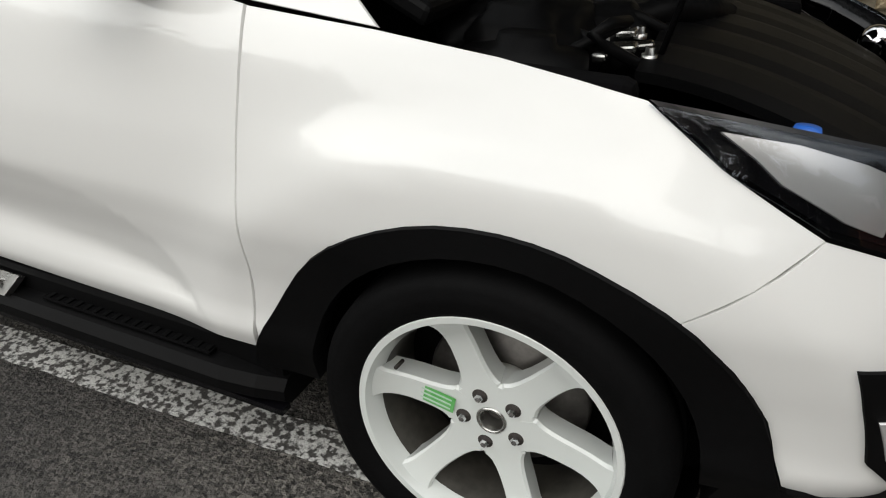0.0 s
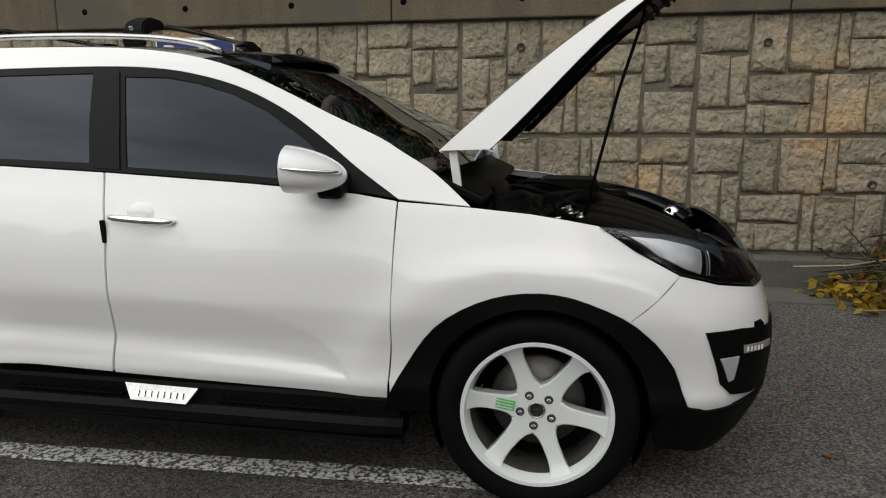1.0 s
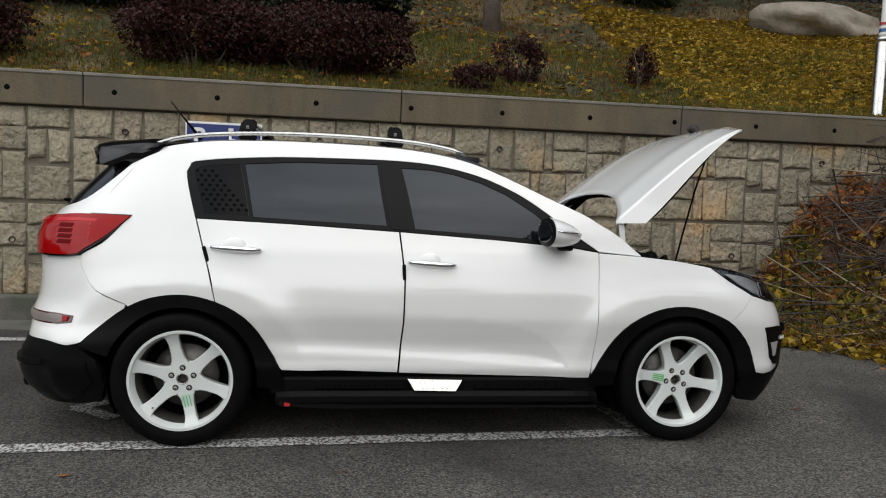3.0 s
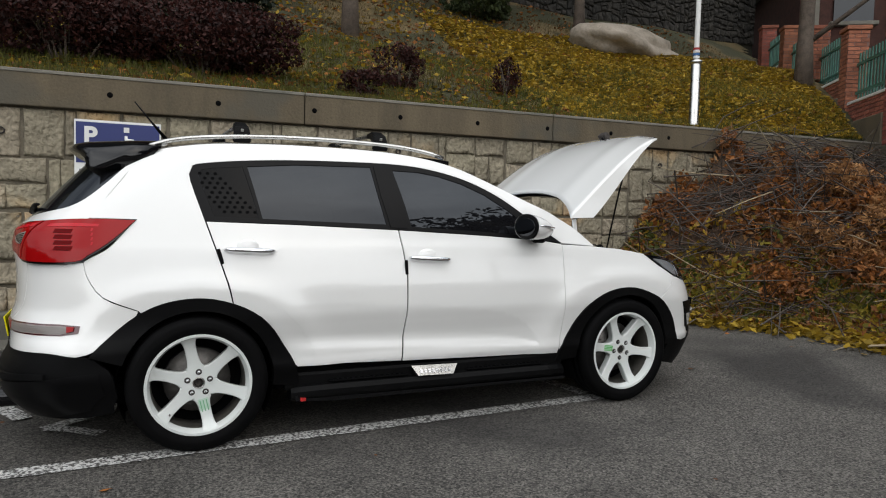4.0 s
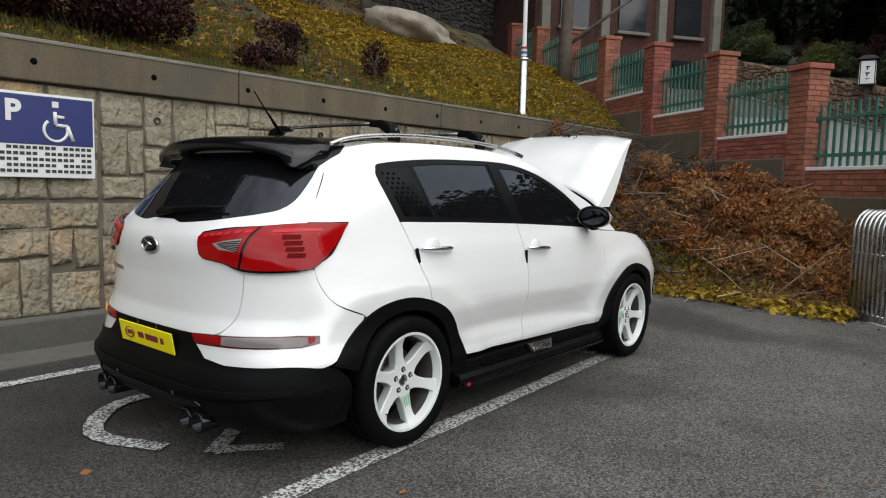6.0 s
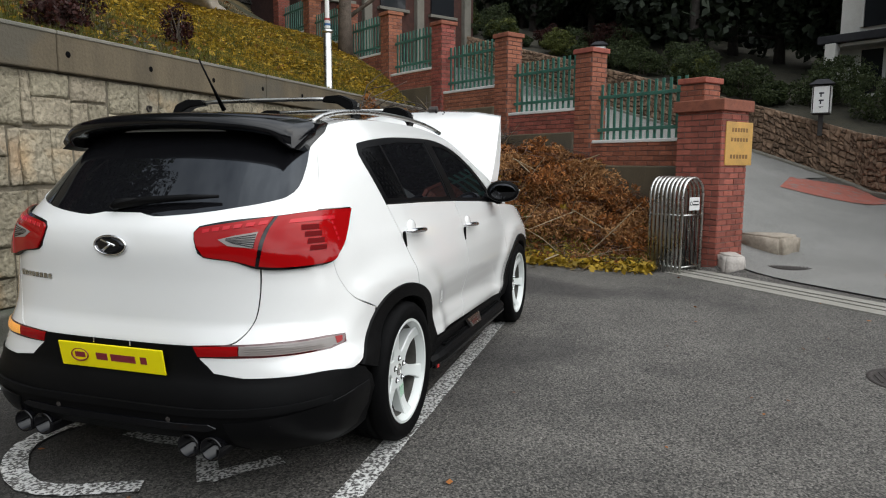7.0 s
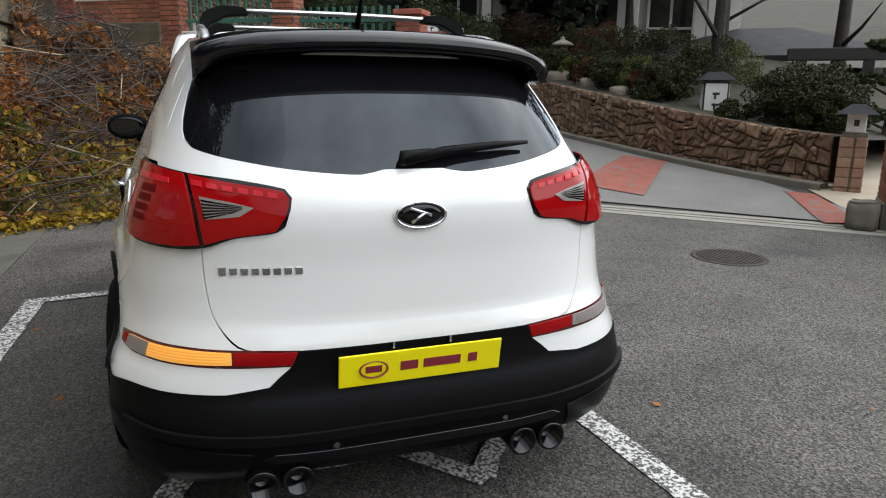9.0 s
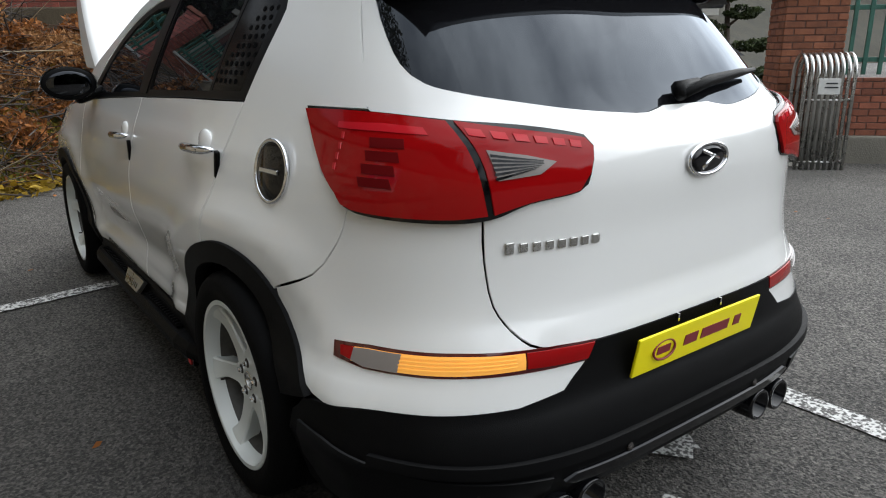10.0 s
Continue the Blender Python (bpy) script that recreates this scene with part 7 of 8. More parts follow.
def build_wheel(ax, s, spin, stickers, nut_turn=90):
    """s -1: right side. The wheel's outer face looks along +Y of its own axes."""
    root = new("wheel")
    root.parent = car
    root.matrix_world = pose(ax, s * 0.817, 0.338, 0, 0, 0 if s > 0 else 180)
    part("tyre", TYRE, None, root, "black low-profile tyre")
    rim = part("rim", RIM, None, root, "white six-spoke alloy rim")
    part("barrel", RIM_BARREL, None, rim, "inner rim barrel darkened for shade")
    part("brake_disc", BARREL_BACK, None, root)
    part("backing_plate", BACKING, None, root)
    part("hub", HUB, None, rim).location = (0, 0.014, 0)
    part("centre_ring", CAP, None, rim).location = (0, 0.036, 0)
    part("cap_inset", CAP_IN, None, rim).location = (0, 0.036, 0)
    for i in range(6):
        sp = part("spoke", SPOKE, None, rim)
        sp.matrix_local = pose(0, 0.036, 0, 0, spin + i * 60, 0)
    for i in range(5):
        a = radians(nut_turn + i * 72)
        for nm, me in (("nut_seat", NUT_SEAT), ("wheel_nut", NUT)):
            o = part(nm, me, None, rim)
            o.matrix_local = pose(0.056 * math.cos(a), 0.0375, 0.056 * math.sin(a))
    for ang, wide, long, mid, material in stickers:
        m = pose(0, 0, 0, 0, ang, 0) @ pose(0, 0.0655 + 0.0015 * (mid > 0.12), mid, 1.6, 0, 0)
        o = part("sticker", box_bm((wide, 0.0015, long), (0, 0, 0)), material, rim, "green printed sticker on a spoke")
        o.matrix_local = m
        for q in (-0.3, 0.0, 0.3):
            o = part("sticker_stripe", box_bm((wide * 0.1, 0.001, long * 0.86), (wide * q, 0.001, 0)), PALE_STICKER if material is STICKER else STICKER_LINE, rim)
            o.matrix_local = m
    o = part("valve", tube_mesh("valve", [(0, 0, 0), (0, 0.03, 0.004)], 0.004, IRON, 8), None, rim)
    o.matrix_local = pose(0.2 * math.cos(radians(spin - 60)), 0.06, 0.2 * math.sin(radians(spin - 60)))


def build_roof():
    edge = spline([Vector((x, 0, z)) for x, z in ROOF_EDGE[7:]], 0.05, False)
    # roof skin: white at the edges, black panel between
    v, f, g = [], [], []
    cols = 25
    for p in edge:
        w = side(p.x, p.z)
        for k in range(cols):
            t = -1 + 2 * k / (cols - 1)
            bow = 0.042 * (1 - t * t)
            v.append((p.x + 0.1 * (1 - t * t) * step_up(-0.4, 0.06, p.x), t * w, p.z + bow))
    for i in range(len(edge) - 1):
        for k in range(cols - 1):
            (f if 2 <= k < cols - 3 else g).append((i * cols + k, i * cols + k + 1, (i + 1) * cols + k + 1, (i + 1) * cols + k))
    part("roof_panel", raw_mesh("roof_panel", v, f, BLACK_GLOSS, True), None, car, "gloss black roof panel")
    part("roof_edge", raw_mesh("roof_edge", v, g, PAINT, True), None, car)
    # windscreen
    edge = spline([Vector((x, 0, z)) for x, z in ROOF_EDGE[1:8]], 0.05, False)
    v, f = [], []
    for p in edge:
        w = side(p.x, p.z) - 0.012
        for k in range(cols):
            t = -1 + 2 * k / (cols - 1)
            v.append((p.x + 0.1 * (1 - t * t), t * w, p.z + 0.042 * (1 - t * t) * (0.4 + 0.6 * step_up(1.1, 1.5, p.z))))
    for i in range(len(edge) - 1):
        for k in range(cols - 1):
            f.append((i * cols + k, (i + 1) * cols + k, (i + 1) * cols + k + 1, i * cols + k + 1))
    part("windscreen", raw_mesh("windscreen", v, f, SCREEN, True), None, car, "clear raked windscreen")
    part("cowl", box_bm((0.2, 1.5, 0.04), (1.03, 0, 1.06), Euler((0, radians(25), 0)).to_matrix(), 0.012), BLACK_PLASTIC, car)
    part("dashboard", box_bm((0.5, 1.4, 0.14), (0.66, 0, 0.98), None, 0.05), BLACK_PLASTIC, car)
    for y in (-0.36, 0.36):
        part("front_seat", box_bm((0.16, 0.48, 0.62), (-0.32, y, 0.98), Euler((0, radians(-14), 0)).to_matrix(), 0.06), BLACK_PLASTIC, car)
        part("headrest", box_bm((0.1, 0.27, 0.17), (-0.43, y, 1.36), Euler((0, radians(-10), 0)).to_matrix(), 0.04), BLACK_PLASTIC, car)
        part("rear_seat", box_bm((0.16, 0.58, 0.6), (-1.12, y * 0.95, 0.95), Euler((0, radians(-16), 0)).to_matrix(), 0.06), BLACK_PLASTIC, car)
    part("cabin_floor", box_bm((2.6, 1.5, 0.06), (-0.6, 0, 0.5)), BLACK_MATT, car)
    for s, _ in SIDES:
        pts = [(x, s * (side(x, z) - 0.03), z + 0.028) for x, z in ((-1.56, 1.487), (-1.45, 1.53), (-1.25, 1.562), (-0.9, 1.585), (-0.5, 1.588), (-0.15, 1.572), (0.05, 1.54), (0.12, 1.515))]
        part("roof_rail", tube_mesh("roof_rail", spline([Vector(p) for p in pts], 0.06, False), 0.016, STEEL, 10, flat=0.8), None, car, "satin silver roof rail")
    for x in (-0.27, -1.07):
        bar = new("roof_bar")
        bar.parent = car
        pts = [(x, y, 1.678 - 0.01 * (y / 0.55) ** 2) for y in (-0.48, -0.3, 0, 0.3, 0.48)]
        part("crossbar", tube_mesh("crossbar", pts, 0.019, STEEL, 12, flat=0.55), None, bar, "silver aerodynamic roof crossbar")
        for s, _ in SIDES:
            bm = bmesh.new()
            rows = []
            for y, z, w, h in ((0.37, 1.672, 0.026, 0.015), (0.46, 1.670, 0.032, 0.021), (0.525, 1.640, 0.04, 0.024), (0.545, 1.608, 0.045, 0.019), (0.55, 1.578, 0.05, 0.012)):
                rows.append([bm.verts.new((x + a * w, s * (y + b * h * 0.9), z + c * h)) for a, b, c in ((-1, 0.6, 1), (1, 0.6, 1), (1, -0.6, -1), (-1, -0.6, -1))])
            for a, b in zip(rows, rows[1:]):
                for k in range(4):
                    bm.faces.new((a[k], a[(k + 1) % 4], b[(k + 1) % 4], b[k]))
            bm.faces.new(rows[0])
            bm.faces.new(list(reversed(rows[-1])))
            bmesh.ops.recalc_face_normals(bm, faces=bm.faces)
            bmesh.ops.bevel(bm, geom=bm.edges[:], offset=0.006, segments=2, affect="EDGES")
            part("bar_foot", bm, BLACK_PLASTIC, bar, "black clamp foot")
            part("lock_cap", box_bm((0.016, 0.004, 0.016), (x, s * 0.563, 1.638), Euler((s * radians(-20), 0, 0)).to_matrix(), 0.002), STEEL, bar)
    v, f = [], []
    for k in range(17):
        t = -1 + k / 8
        for x, z in ((-0.06, 1.572), (0.1, 1.584), (0.24, 1.572), (0.33 - 0.09 * t * t, 1.546), (0.32 - 0.09 * t * t, 1.538), (0.1, 1.57), (-0.06, 1.556)):
            v.append((x, 0.43 * t, z - 0.03 * t * t))
    for k in range(16):
        for i in range(7):
            f.append((k * 7 + i, k * 7 + (i + 1) % 7, (k + 1) * 7 + (i + 1) % 7, (k + 1) * 7 + i))
    f += [tuple(range(7)), tuple(range(112, 119))]
    part("wind_deflector", raw_mesh("wind_deflector", v, f, BLACK_GLOSS), None, car, "black sunroof wind deflector")
    part("aerial", tube_mesh("aerial", [(-1.42, 0, 1.60), (-1.52, 0, 1.72), (-1.60, 0, 1.82)], [0.012, 0.005, 0.004], BLACK_PLASTIC, 8), None, car)


for s, _ in SIDES:
    build_side(s)
    build_mirror(s)
build_wheel(AXLE, -1, 82, ((82, 0.036, 0.10, 0.124, STICKER),), 135)
build_wheel(-AXLE, -1, 13, ((193, 0.05, 0.115, 0.138, PALE_STICKER),), 90)
build_wheel(AXLE, 1, 20, ())
build_wheel(-AXLE, 1, 40, ())
build_roof()


# ---- the car: back end ----
back_at = end_map(tail, -1)


def back(points, s=-1):
    return [end_uv(tail, p, s) for p in points]


def both(points):
    """An outline from the right half, mirrored to the left."""
    right = back(points)
    return right + [(math.pi - u, v) for u, v in reversed(right)]


def lamp_at(u, v, off=0.0):
    """The tail lamps stand proud where they wrap round the corner."""
    x = abs(back_at(u, v).x)
    return back_at(u, v, off + 0.018 * step_up(1.62, 1.9, x) * (1 - step_up(2.06, 2.15, x)))


DARK_BLOCK = plain("dark_led_block", (0.11, 0.003, 0.004), 0.5, spec=0.05)
BRIGHT_RED = plain("bright_red_lens", (0.46, 0.012, 0.02), 0.08, spec=0.3)
GLASS_R = [("y", -0.03, 1.142), ("y", -0.09, 1.142), ("y", -0.16, 1.130), ("y", -0.27, 1.137), ("y", -0.37, 1.148), ("y", -0.48, 1.166), ("y", -0.57, 1.184), ("y", -0.625, 1.205), ("y", -0.642, 1.245), ("y", -0.632, 1.31), ("y", -0.607, 1.39), ("y", -0.575, 1.455), ("y", -0.45, 1.475), ("y", -0.2, 1.48)]
gate = both([("y", -0.2, 0.634), ("y", -0.42, 0.638), ("y", -0.53, 0.655), ("y", -0.592, 0.74), ("y", -0.606, 0.84), ("y", -0.608, 0.93), ("y", -0.62, 0.95), ("y", -0.655, 1.05), ("x", -1.812, 1.15), ("x", -1.725, 1.27), ("x", -1.645, 1.38), ("x", -1.60, 1.455), ("y", -0.45, 1.50), ("y", -0.2, 1.505)])
glass_hole = both(list(reversed(GLASS_R)))
tailgate = patch("tailgate", gate, back_at, PAINT, car, holes=(glass_hole,), step=0.04, off=0.0, corners=())
rear_glass = patch("rear_window", both(GLASS_R), back_at, TINT, tailgate, off=-0.004, thick=0.004, step=0.05, label="dark tinted rear window", corners=())
for s, _ in SIDES:
    corner = [("x", -1.834, 0.940), ("x", -1.8255, 0.888), ("x", -1.7985, 0.832), ("x", -1.7475, 0.7725), ("x", -1.597, 0.7075)] + [("x", x, z) for x, z in arch(-AXLE, None, 129, 158, 5)]
    corner += [("x", -1.86, 0.508), ("x", -1.99, 0.522), ("y", -0.56, 0.514), ("y", -0.45, 0.527), ("y", -0.39, 0.585), ("y", -0.37, 0.632), ("y", -0.42, 0.633), ("y", -0.535, 0.65), ("y", -0.597, 0.74), ("y", -0.611, 0.84), ("y", -0.613, 0.93), ("y", -0.65, 0.945), ("y", -0.72, 0.938)]
    patch("bumper_corner", back(corner, s), back_at, PAINT, car, step=0.04, corners=[0, 4, 9, 15, 20])
    lamp_out = [("x", -1.605, 1.145), ("x", -1.75, 1.149), ("x", -1.87, 1.147), ("y", -0.6235, 1.135), ("y", -0.611, 1.04), ("y", -0.602, 0.946), ("y", -0.68, 0.940), ("x", -1.865, 0.947), ("x", -1.81, 0.976), ("x", -1.745, 1.02), ("x", -1.67, 1.083)]
    lamp_in = [("y", -0.612, 1.135), ("y", -0.5, 1.114), ("y", -0.385, 1.093), ("y", -0.37, 1.075), ("y", -0.385, 1.02), ("y", -0.41, 0.985), ("y", -0.52, 0.968), ("y", -0.590, 0.947), ("y", -0.598, 1.04)]
    lamp = new("tail_lamp")
    lamp.parent = car
    patch("lamp_edge", back([("x", -1.598, 1.15)] + lamp_out[1:3] + lamp_in[0:1] + [("y", -0.5, 1.123), ("y", -0.380, 1.098), ("y", -0.364, 1.075), ("y", -0.379, 1.015), ("y", -0.407, 0.98), ("y", -0.52, 0.963), ("y", -0.598, 0.936), ("y", -0.69, 0.930), ("x", -1.87, 0.939), ("x", -1.808, 0.969), ("x", -1.741, 1.013), ("x", -1.663, 1.079)], s), lamp_at, BLACK_GLOSS, lamp, off=0.003, thick=0.01, step=0.03, corners=(0,))
    patch("outer_lens", back(lamp_out, s), lamp_at, RED_LENS, lamp, off=0.011, thick=0.012, step=0.03, label="glossy red tail lamp lens", corners=(0, 3, 5))
    patch("inner_lens", back(lamp_in, s), lamp_at, RED_LENS, lamp, off=0.011, thick=0.012, step=0.03, label="glossy red tail lamp lens", corners=(0, 7))
    patch("reversing_lens", back([("y", -0.588, 1.08), ("y", -0.52, 1.066), ("y", -0.462, 1.05), ("y", -0.50, 1.026), ("y", -0.58, 1.018)], s), lamp_at, SMOKE_LENS, lamp, off=0.0135, thick=0.004, step=0.03, label="clear wedge-shaped reversing lens")
    for i in range(6):
        z0, z1, tip = 1.072 - i * 0.0095, 1.053 - i * 0.003, -0.49 - 0.006 * max(i - 2, 0)
        patch("wedge_rib", back([("y", -0.584, z0), ("y", tip, z1 + 0.0012), ("y", tip, z1), ("y", -0.584, z0 - 0.0055)], s), lamp_at, BLACK_GLOSS, lamp, off=0.0148, thick=0.002, step=0.03)
    patch("led_strip", back([("x", -1.76, 1.125), ("x", -1.88, 1.128), ("y", -0.66, 1.122), ("y", -0.66, 1.108), ("x", -1.88, 1.112), ("x", -1.765, 1.112)], s), lamp_at, BRIGHT_RED, lamp, off=0.0132, thick=0.003, step=0.03)
    for i in range(6):
        y0 = -0.40 - i * 0.036
        patch("led_dash", back([("y", y0, 1.088 + i * 0.006), ("y", y0 - 0.024, 1.092 + i * 0.006), ("y", y0 - 0.024, 1.078 + i * 0.006), ("y", y0, 1.074 + i * 0.006)], s), lamp_at, BRIGHT_RED, lamp, off=0.0132, thick=0.003, step=0.03)
    for i in range(4):
        z = 1.099 - i * 0.027
        patch("led_block", back([("x", -1.868, z), ("x", -1.94, z), ("x", -1.95, z - 0.02), ("x", -1.878, z - 0.02)], s), lamp_at, DARK_BLOCK, lamp, off=0.0125, thick=0.002, step=0.03)
    for i in range(4):
        z = 1.105 - i * 0.022
        patch("led_dot", back([("x", -1.785, z), ("x", -1.793, z), ("x", -1.797, z - 0.014), ("x", -1.789, z - 0.014)], s), lamp_at, BRIGHT_RED, lamp, off=0.0132, thick=0.003, step=0.03)
    refl = new("bumper_reflector")
    refl.parent = car
    patch("red_reflector", back([("y", -0.37, 0.632), ("y", -0.46, 0.637), ("y", -0.545, 0.640), ("y", -0.545, 0.603), ("y", -0.46, 0.597), ("y", -0.385, 0.594)], s), back_at, RED_LENS, refl, off=0.006, thick=0.01, step=0.03, label="red bumper reflector")
    patch("lens_edge", back([("y", -0.365, 0.637), ("y", -0.46, 0.643), ("y", -0.68, 0.651), ("x", -1.93, 0.652), ("x", -1.845, 0.646), ("x", -1.852, 0.612), ("x", -1.93, 0.599), ("y", -0.68, 0.596), ("y", -0.46, 0.590), ("y", -0.385, 0.588)], s), back_at, DARK_RED, refl, off=0.003, thick=0.008, step=0.03)
    for i in range(4):
        z = 0.612 + i * 0.0085
        patch("lens_rib", back([("y", -0.57, z + 0.0025), ("y", -0.68, z + 0.004), ("x", -1.9, z + 0.004), ("x", -1.9, z + 0.001), ("y", -0.68, z + 0.001), ("y", -0.57, z)], s), back_at, SMOKE_LENS if s < 0 else AMBER, refl, off=0.0085, thick=0.003, step=0.03)
    patch("turn_lens", back([("y", -0.55, 0.640), ("y", -0.68, 0.645), ("x", -1.93, 0.645), ("x", -1.875, 0.641), ("x", -1.88, 0.620), ("x", -1.93, 0.606), ("y", -0.68, 0.603), ("y", -0.55, 0.603)], s), back_at, SMOKE_LENS if s < 0 else AMBER, refl, off=0.006, thick=0.01, step=0.03, label="clear turn lamp lens" if s < 0 else "lit amber turn lamp")
    patch("red_end", back([("x", -1.90, 0.644), ("x", -1.868, 0.642), ("x", -1.874, 0.622), ("x", -1.90, 0.616)], s), back_at, RED_LENS, refl, off=0.0095, thick=0.004, step=0.02, label="red end of the lamp")
    if s > 0:
        patch("smoked_end", back([("x", -2.0, 0.645), ("x", -1.93, 0.645), ("x", -1.874, 0.640), ("x", -1.88, 0.620), ("x", -1.93, 0.606), ("x", -2.0, 0.605)], s), back_at, SMOKE_LENS, refl, off=0.009, thick=0.004, step=0.03)
# black lower bumper with the plate recess
low = both([("y", -0.2, 0.26), ("y", -0.34, 0.265), ("y", -0.46, 0.26), ("y", -0.53, 0.215), ("y", -0.62, 0.195), ("x", -1.95, 0.2), ("x", -1.80, 0.208), ("x", -1.70, 0.222), ("x", -1.685, 0.30), ("x", -1.70, 0.38), ("x", -1.725, 0.44), ("x", -1.785, 0.492), ("x", -1.83, 0.505), ("x", -1.99, 0.523), ("y", -0.56, 0.516), ("y", -0.446, 0.531), ("y", -0.385, 0.588), ("y", -0.362, 0.634), ("y", -0.2, 0.634)])
bumper = patch("rear_bumper", low, back_at, BLACK_PLASTIC, car, off=0.004, thick=0.06, step=0.045, label="black textured lower bumper")
lip = both([("y", -0.2, 0.40), ("y", -0.4, 0.40), ("y", -0.6, 0.41), ("x", -1.99, 0.43), ("x", -1.99, 0.405), ("y", -0.6, 0.38), ("y", -0.4, 0.372), ("y", -0.2, 0.372)])
patch("bumper_ledge", lip, back_at, BLACK_PLASTIC, bumper, off=0.02, thick=0.03, step=0.05)
patch("valance", both([("y", -0.1, 0.335), ("y", -0.3, 0.335), ("y", -0.44, 0.34), ("y", -0.47, 0.325), ("y", -0.44, 0.312), ("y", -0.3, 0.305), ("y", -0.1, 0.305)]), back_at, BLACK_GLOSS, bumper, off=0.014, thick=0.02, step=0.05)
SATIN_BLACK = plain("satin_black", (0.003, 0.003, 0.0034), 0.3, spec=0.16)
for s, _ in SIDES:
    patch("corner_spat", back([("y", -0.50, 0.345), ("y", -0.62, 0.362), ("x", -2.0, 0.40), ("x", -1.86, 0.425), ("x", -1.765, 0.43), ("x", -1.74, 0.32), ("x", -1.80, 0.245), ("x", -1.95, 0.205), ("y", -0.64, 0.2), ("y", -0.56, 0.215), ("y", -0.52, 0.25)], s), back_at, SATIN_BLACK, bumper, off=0.011, thick=0.03, step=0.04, label="satin black bumper corner spat")
for y in (-0.66, -0.27, 0.27, 0.66):
    o = part("parking_sensor", lathe("parking_sensor", [(0.0, 0.004), (0.009, 0.003), (0.011, 0.0)], IRON, "X", 16), None, bumper, "small round parking sensor")
    p = back_at(end_uv(tail, ("y", y, 0.345))[0], 0.345, 0.006)
    o.matrix_world = pose(p.x, p.y, p.z, 0, 0, 180 - 40 * (y if abs(y) > 0.5 else 0))
part("diffuser", box_bm((0.1, 0.6, 0.05), (-2.06, 0, 0.27), Euler((0, radians(20), 0)).to_matrix(), 0.012), BLACK_PLASTIC, bumper)
for y in (-0.455, -0.35, 0.385, 0.49):
    me = lathe("exhaust", [(0.0, 0.03), (0.036, 0.03), (0.036, 0.10), (0.043, 0.10), (0.045, 0.095), (0.045, -0.12)], BLACK_GLOSS, "X", 28)
    ob = part("exhaust_tip", me, None, car, "dark round exhaust tip")
    ob.matrix_world = pose(-2.125, y, 0.240, 0, 0, 180) @ Matrix.Diagonal((1, 1.1, 1.1, 1))
# plate, emblem, lettering, wiper
plate = new("number_plate")
plate.parent = car
part("plate", box_bm((0.008, 0.515, 0.106), (-2.222, 0.002, 0.565), Euler((0, radians(-10), 0)).to_matrix(), 0.003), YELLOW, plate, "plain yellow plate with dark bars")
ring = [(-2.2285, 0.155 + 0.042 * math.cos(2 * math.pi * i / 28), 0.5655 + 0.025 * math.sin(2 * math.pi * i / 28)) for i in range(28)]
part("printed_oval", tube_mesh("printed_oval", ring, 0.003, MAROON, 6, True), None, plate)
for y, w, h in ((0.155, 0.05, 0.022), (0.045, 0.055, 0.03), (-0.06, 0.12, 0.03), (-0.16, 0.03, 0.03)):
    part("printed_bar", box_bm((0.003, w, h), (-2.2265, y, 0.5655), Euler((0, radians(-10), 0)).to_matrix()), MAROON, plate)
for y in (-0.09, 0.09):
    part("plate_screw", box_bm((0.01, 0.006, 0.02), (-2.213, y, 0.63)), CHROME, plate)
emblem = part("emblem", lathe("emblem", [(0.0, 0.012), (0.6, 0.011), (0.86, 0.007), (0.88, 0.002)], BLACK_GLOSS, "X", 40), None, tailgate, "black oval emblem with chrome rim")
emblem.matrix_world = pose(tail(1.015) - 0.003, 0, 1.015, 0, 0, 180) @ Matrix.Diagonal((1, 0.083, 0.041, 1))
rim_o = part("emblem_rim", tube_mesh("emblem_rim", [(tail(1.015) - 0.008, 0.076 * math.cos(2 * math.pi * i / 40), 1.015 + 0.038 * math.sin(2 * math.pi * i / 40)) for i in range(40)], 0.005, CHROME, 8, True), None, tailgate)
for a, b in (((0.03, 0.0), (-0.035, 0.022)), ((0.012, 0.008), (-0.03, -0.02))):
    part("emblem_stroke", tube_mesh("emblem_stroke", [(tail(1.015) - 0.014, -a[0], 1.015 + a[1]), (tail(1.015) - 0.014, -b[0], 1.015 + b[1])], 0.005, CHROME, 8), None, tailgate)
for i in range(8):
    y = 0.56 - i * 0.0295
    part("letter_bar", box_bm((0.006, 0.021, 0.021 if i else 0.026), (rear_x := back_at(end_uv(tail, ("y", y, 0.868))[0], 0.868).x - 0.002, y, 0.868), Euler((0, 0, -math.atan2(0.12, 1) * (y / 0.5))).to_matrix(), 0.002), STEEL, tailgate, "chrome lettering bar")
wp = [back_at(end_uv(tail, ("y", y, z))[0], z, 0.03) for y, z in ((0.03, 1.165), (-0.1, 1.19), (-0.28, 1.205), (-0.40, 1.21))]
part("wiper_blade", tube_mesh("wiper_blade", wp, [0.014, 0.016, 0.012, 0.006], BLACK_PLASTIC, 8), None, tailgate, "black rear wiper")
wb = [back_at(end_uv(tail, ("y", y, z))[0], z, 0.03) for y, z in ((0.04, 1.158), (0.03, 1.178), (-0.06, 1.19))]
part("wiper_arm", tube_mesh("wiper_arm", wb, [0.013, 0.02, 0.012], BLACK_PLASTIC, 8), None, tailgate)
